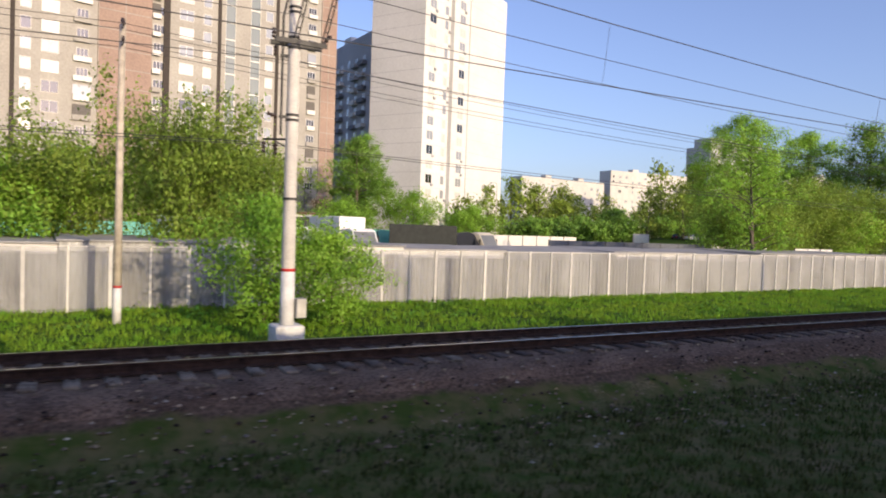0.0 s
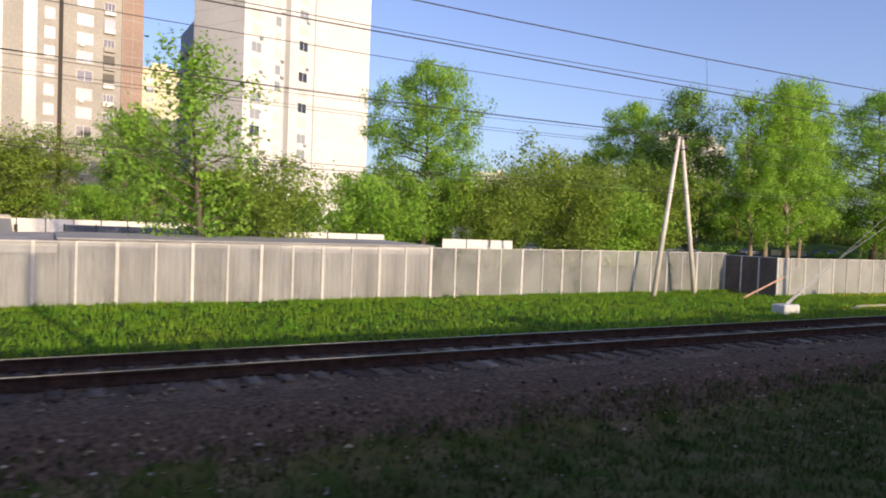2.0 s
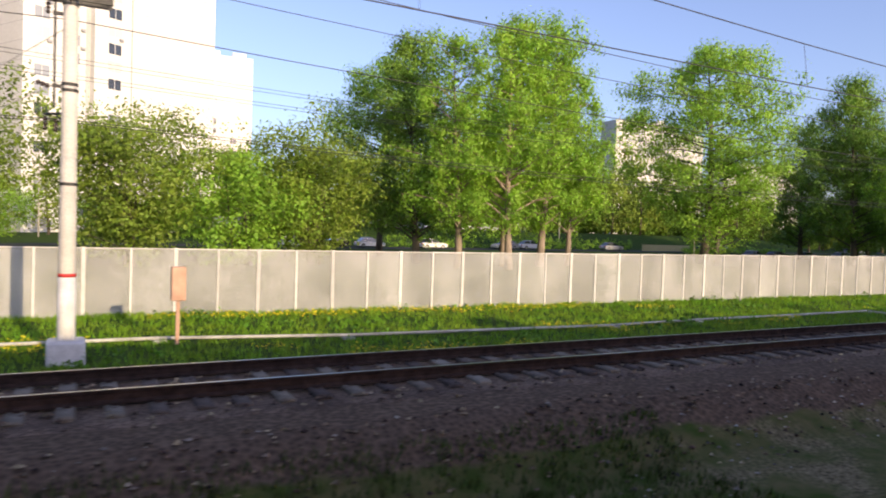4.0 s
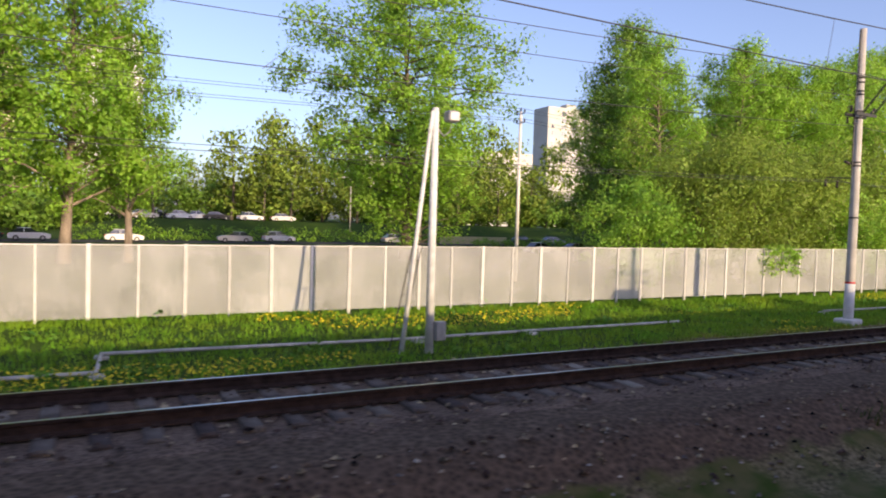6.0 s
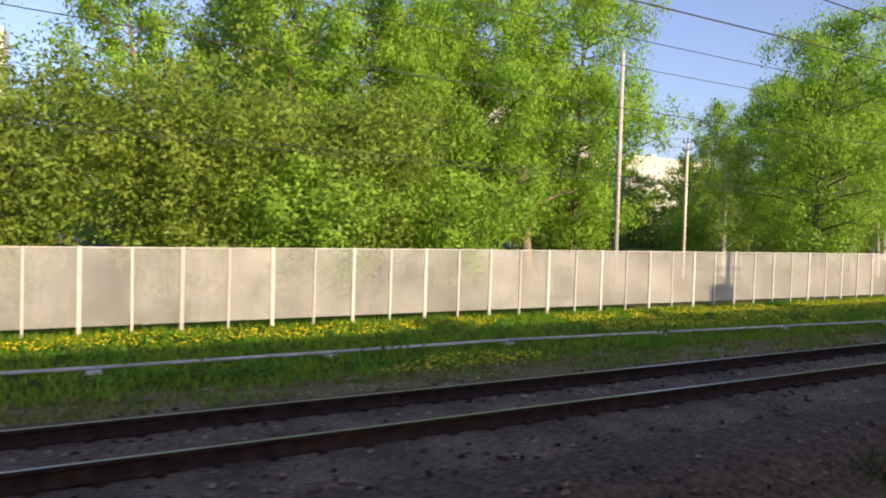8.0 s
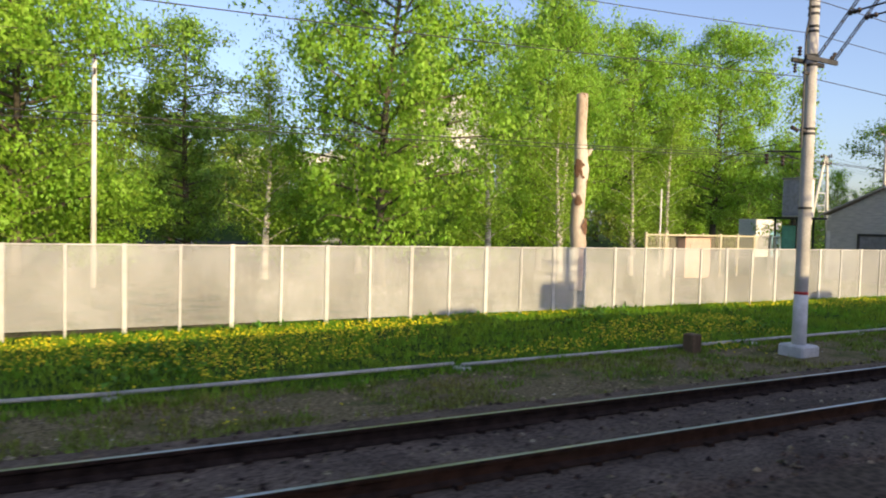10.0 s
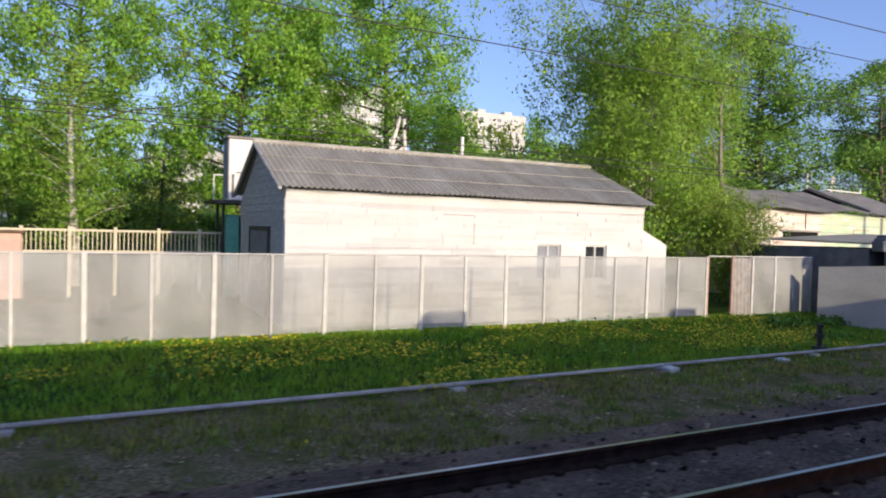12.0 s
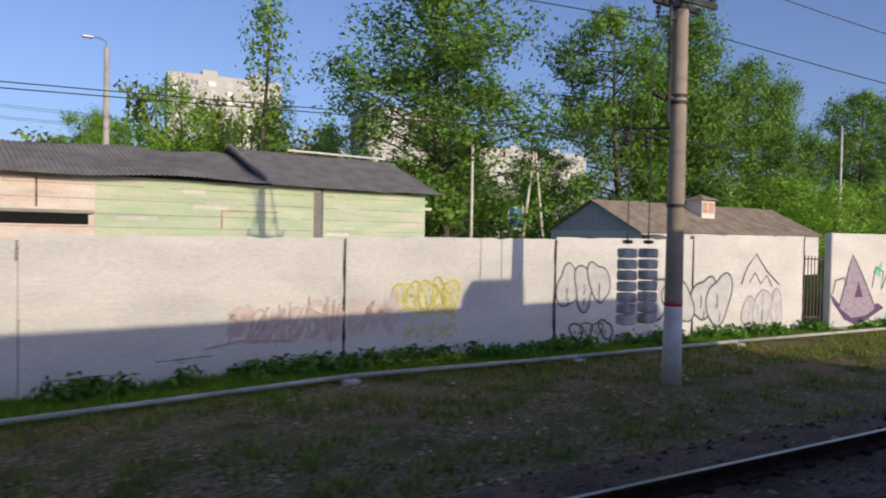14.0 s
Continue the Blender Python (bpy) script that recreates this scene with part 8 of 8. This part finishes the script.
def train():
    prof = [(-1.55, 0.35), (-1.62, 1.2), (-1.62, 3.7), (-1.55, 4.55), (-1.2, 5.1), (-0.6, 5.36), (0.0, 5.42), (0.6, 5.36), (1.2, 5.1), (1.55, 4.55), (1.62, 3.7), (1.62, 1.2), (1.55, 0.35)]
    L = 21.0
    nose = 330.0
    for k in range(18):
        x1 = nose - k * (L + 0.5)
        x0 = x1 - L
        y0, y1 = cam_y(x0) - 2.1, cam_y(x1) - 2.1
        if k == 0:
            y0 = y1 = -2.1
        root = tagged(empty("train_coach", heading(x0, y0, 0, x1 - x0, y1 - y0)), "grey electric coach of the ridden train, added unseen to cast its shadow", "train coach", "train coaches")
        body = Shape()
        if k == 0:
            body.prism(prof, lambda u, w: (0, u, w), lambda u, w: (L - 1.6, u, w))
            n = len(prof)
            v = [(L - 1.6, u, w) for u, w in prof] + [(L - 0.4 - 0.9 * max(0, (w - 2.4) / 2.4), u * 0.9, 0.35 + (w - 0.35) * 0.9) for u, w in prof]
            body.add(v, [(i, n + i, n + (i + 1) % n, (i + 1) % n) for i in range(n)] + [tuple(range(2 * n - 1, n - 1, -1))])
        else:
            body.prism(prof, lambda u, w: (0, u, w), lambda u, w: (L, u, w))
        part("body", body, TRAIN_RED, root)
        eq = Shape()
        eq.bevel_box(12.7, -0.75, 5.3, 14.5, 0.75, 6.08, 0.12)
        if k % 2 == 1:
            eq.bevel_box(3.0, -0.7, 5.3, 4.6, 0.7, 5.8, 0.1)
        if k:
            part("gangway", Shape().prism([(u * 0.97, 0.35 + (w - 0.35) * 0.985) for u, w in prof], lambda u, w: (L, u, w), lambda u, w: (L + 0.5, u, w)), TRAIN_RED, root)
        part("roof_equipment", eq, GALV, root, "grey roof equipment box")
        for xx in (3.0, 5.4, L - 5.4, L - 3.0):
            part("wheelset", Shape().tube([(xx, -0.85, 0.46), (xx, 0.85, 0.46)], 0.46, 14), STEEL, root)
        for i in range(8):
            part("window", Shape().bevel_box(2.2 + i * 2.2, 1.605, 1.95, 3.6 + i * 2.2, 1.63, 2.95, 0.008), PANE_DARK, root)


train()


# ---- grass, weeds, dandelions and loose stones ----
def blades(rng, count, region, size, keep):
    V, F = [], []
    (x0, x1) = region
    done = 0
    while done < count:
        x = rng.uniform(x0, x1)
        y, ok = keep(x)
        done += 1
        if not ok:
            continue
        z = ground_z(x, y)
        for _ in range(4):
            a = rng.uniform(0, 6.28)
            h = size * rng.uniform(0.5, 1.35)
            w = size * rng.uniform(0.08, 0.17)
            bx, by = x + rng.gauss(0, 0.09), y + rng.gauss(0, 0.09)
            lx, ly = math.cos(a) * h * 0.45, math.sin(a) * h * 0.45
            px, py = -math.sin(a) * w, math.cos(a) * w
            n = len(V)
            V += [(bx - px, by - py, z - 0.02), (bx + px, by + py, z - 0.02), (bx + lx, by + ly, z + h * 0.9)]
            F.append((n, n + 1, n + 2))
    return Shape().add(V, F)


def verge_spot(x):
    """A place between the track and the fence or wall."""
    lo = rail_y(x) + 2.6
    if x > 150:
        lo = 16.4 - 0.022 * (x - 215)
    hi = fence_y(x) + 0.5 if x < 296 else wall_y(x) + 0.0
    y = grng.uniform(lo, hi)
    return y, hi > lo


grng = random.Random(101)
thing("verge_grass", blades(grng, 80000, (-35, 290), 0.2, verge_spot), GRASS, "bright spring grass on the verge", "grass", kind="stuff")
thing("verge_grass", blades(grng, 12000, (290, 352), 0.17, verge_spot), GRASS, "bright spring grass on the verge", "grass", kind="stuff")


def foot_spot(x):
    """Along the foot of the fence, where the grass is tall."""
    y = (fence_y(x) if x < 295.5 else wall_y(x)) - abs(grng.gauss(0, 0.35)) - 0.03
    return y, noise.noise((x * 0.3, 0, 0)) > -0.25


thing("tall_grass", blades(grng, 9000, (-35, 340), 0.24, foot_spot), GRASS, "tall tufts along the foot of the fence", "grass", kind="stuff")


def near_spot(x):
    """The ground between the two tracks."""
    y = grng.uniform(3.8, max(track_y(x) - 3.2, 3.6))
    edge = -0.5 if x < 95 else 0.32
    return y, noise.noise((x * 0.25, y * 0.25, 3)) > edge - 0.25


thing("near_grass", blades(grng, 26000, (-12, 250), 0.13, near_spot), GRASS_SHADED, "short grass between the tracks, darkened for the train's shade", "grass", kind="stuff")
thing("near_grass", blades(grng, 22000, (-12, 100), 0.12, near_spot), GRASS_SHADED, "short grass between the tracks, darkened for the train's shade", "grass", kind="stuff")


def weed_spot(x):
    lo, hi = rail_y(x) + 2.2, 17.0 - 0.022 * (x - 215)
    y = grng.uniform(lo, max(hi, lo + 0.1))
    far = (y - lo) / max(hi - lo, 0.1)
    return y, noise.noise((x * 0.35, y * 0.55, 9)) + 0.6 * noise.noise((x * 1.4, y * 1.6, 4)) > 0.32 - 0.55 * far


thing("worn_turf_tufts", blades(grng, 60000, (150, 352), 0.15, weed_spot), GRASS_OLIVE, "olive tufts on worn brown turf beside the track", "weeds", kind="stuff")


def straw_spot(x):
    lo, hi = rail_y(x) + 2.2, 17.0 - 0.022 * (x - 215)
    y = grng.uniform(lo, max(hi, lo + 0.1))
    return y, noise.noise((x * 0.5, y * 0.5, 19)) > -0.05


thing("dry_stalks", blades(grng, 15000, (150, 352), 0.075, straw_spot), GRASS_DRY, "dry straw-coloured stalks on trodden earth", "weeds", kind="stuff")


def dandelions():
    rng = random.Random(55)
    V, F = [], []
    made = 0
    for _ in range(120000):
        x = rng.uniform(70, 352)
        lo = (16.0 if rng.random() < 0.93 else 13.2) - 0.022 * (x - 215) if x > 150 else rail_y(x) + 4.5
        hi = (fence_y(x) if x < 296 else wall_y(x)) - 0.1
        if hi <= lo:
            continue
        y = rng.uniform(lo, hi)
        thr = 0.02 if x > 195 else 0.26
        if x < 100:
            thr = 0.38
        if x > 292:
            thr = 0.5
        elif x > 195:
            thr += 0.28 - 0.09 * (y - lo) + (0.38 if 239 < x < 266 else 0)
        if noise.noise((x * 0.11, y * 0.35, 12)) + 0.35 * noise.noise((x * 0.5, y * 0.6, 2)) < thr:
            continue
        z = ground_z(x, y) + rng.uniform(0.06, 0.2)
        r = rng.uniform(0.022, 0.042)
        n = len(V)
        tx, ty = rng.uniform(-0.4, 0.4), rng.uniform(-0.9, 0.1)
        for k in range(4):
            a = k * math.pi / 2
            V.append((x + r * math.cos(a), y + r * math.sin(a), z + r * (tx * math.cos(a) - ty * math.sin(a))))
        V.append((x, y, z + r * 0.55))
        F += [(n + k, n + (k + 1) % 4, n + 4) for k in range(4)]
        made += 1
        if made > 20000:
            break
    thing("dandelions", Shape().add(V, F), DANDELION, "yellow dandelions scattered over the verge", "flowers", kind="stuff")


dandelions()


def stones(name, count, mat, label, seed, spot, r0, r1):
    rng = random.Random(seed)
    V, F = [], []
    for _ in range(count):
        x, y = spot(rng)
        if y is None:
            continue
        d = abs(y - track_y(x))
        z = (-0.225 if d < 1.8 else -0.225 - (d - 1.8) * 0.42) if d < 2.6 else ground_z(x, y)
        r = rng.uniform(r0, r1)
        n = len(V)
        for sx, sy, sz in ((1, 0, 0), (0, 1, 0), (-1, 0, 0), (0, -1, 0), (0, 0, 1)):
            k = r * rng.uniform(0.6, 1.3)
            V.append((x + sx * k, y + sy * k, z + 0.012 + sz * k * 0.7))
        F += [(n, n + 1, n + 4), (n + 1, n + 2, n + 4), (n + 2, n + 3, n + 4), (n + 3, n, n + 4)]
    thing(name, Shape().add(V, F), mat, label, "gravel", kind="stuff")


def on_bed(rng):
    x = rng.uniform(-20, 352)
    return x, track_y(x) + rng.choice((rng.uniform(-4.2, -0.9), rng.uniform(-0.6, 0.6), rng.uniform(0.9, 3.0), rng.uniform(-4.6, -1.3)))


def beside(rng):
    x = rng.uniform(-20, 352)
    if x > 175 and rng.random() < 0.6:
        y = rng.uniform(rail_y(x) + 2.0, 16.8 - 0.022 * (x - 215))
    else:
        y = track_y(x) - rng.uniform(2.0, 5.5)
    return x, (y if noise.noise((x * 0.25, y * 0.5, 31)) > -0.15 else None)


stones("ballast_stones", 38000, STONE, "loose brown crushed stones over the track bed", 66, on_bed, 0.03, 0.065)
stones("pale_stones", 6500, PALE_STONE, "scattered pale stones and chips beside the track", 67, beside, 0.02, 0.055)


def wall_weeds():
    rng = random.Random(19)
    spots = []
    for _ in range(900):
        x = rng.uniform(290, 345)
        y = (wall_y(x) if x > 295.5 else 19.6) - rng.uniform(0.05, 0.75)
        if noise.noise((x * 0.8, 1, 1)) < -0.12:
            continue
        spots.append(Vector((x, y, ground_z(x, y) + rng.uniform(0.05, 0.32))))
    thing("wall_weeds", leaf_mesh("wall_weeds", WEED, 6, spots, 16, 0.13, 0.13), WEED, "green weeds along the foot of the wall", "weeds", kind="stuff")


wall_weeds()


def fence_vine():
    """A climber that hangs over the mesh fence."""
    rng = random.Random(23)
    spots = []
    for k in range(70):
        x = 168.6 + rng.uniform(-1.6, 1.6)
        y = fence_y(x)
        drop = rng.random() ** 1.6 * 1.5
        spots.append(Vector((x + (0.5 if drop > 0.6 else 0) * rng.uniform(-1, 1), y - rng.uniform(0.04, 0.22), 1.55 - drop)))
    root = tagged(empty("hanging_vine"), "green climber hanging over the mesh fence", "plant")
    part("leaves", leaf_mesh("leaves", LEAF, 7, spots, 12, 0.16, 0.14), LEAF, root)
    for x in (167.8, 168.9, 169.7):
        y = fence_y(x)
        part("stem", Shape().tube([(x, y + 0.3, 1.2), (x + 0.1, y + 0.02, 1.62), (x + 0.15, y - 0.1, 1.2), (x + 0.1, y - 0.08, 0.3)], 0.015, 5), BARK, root)


fence_vine()


def verge_weeds():
    """Broad-leaved clumps in the grass of the verge."""
    rng = random.Random(37)
    spots = []
    for _ in range(6000):
        x = rng.uniform(-25, 294)
        top = fence_y(x)
        y = rng.uniform(rail_y(x) + 3.6 if x < 150 else 16.4 - 0.022 * (x - 215), top - 0.05)
        if noise.noise((x * 0.22, y * 0.5, 41)) + 0.12 * (1 if top - y < 0.8 else 0) < 0.27:
            continue
        spots.append(Vector((x, y, ground_z(x, y) + rng.uniform(0.03, 0.2))))
    thing("verge_weeds", leaf_mesh("verge_weeds", WEED, 8, spots, 14, 0.14, 0.13), WEED, "broad-leaved weeds in clumps on the grass verge", "weeds", kind="stuff")


verge_weeds()


def leaf_litter():
    """Dead leaves and chaff on the trodden ground beside the track."""
    rng = random.Random(43)
    V, F = [], []
    for _ in range(26000):
        x = rng.uniform(172, 352)
        y = rng.uniform(rail_y(x) + 1.9, 16.9 - 0.022 * (x - 215))
        if noise.noise((x * 0.3, y * 0.7, 51)) + 0.5 * noise.noise((x * 1.1, y * 1.5, 8)) < -0.02:
            continue
        z = ground_z(x, y) + rng.uniform(0.012, 0.03)
        a, s, w = rng.uniform(0, 6.3), rng.uniform(0.03, 0.085), rng.uniform(0.018, 0.04)
        c, d = math.cos(a), math.sin(a)
        t = rng.uniform(-0.02, 0.03)
        n = len(V)
        V += [(x - c * s, y - d * s, z), (x + d * w, y - c * w, z + t), (x + c * s, y + d * s, z + 0.01), (x - d * w, y + c * w, z - t * 0.3)]
        F.append((n, n + 1, n + 2, n + 3))
    thing("leaf_litter", Shape().add(V, F), LITTER, "dead brown leaves scattered on trodden ground", "leaf litter", kind="stuff")


leaf_litter()
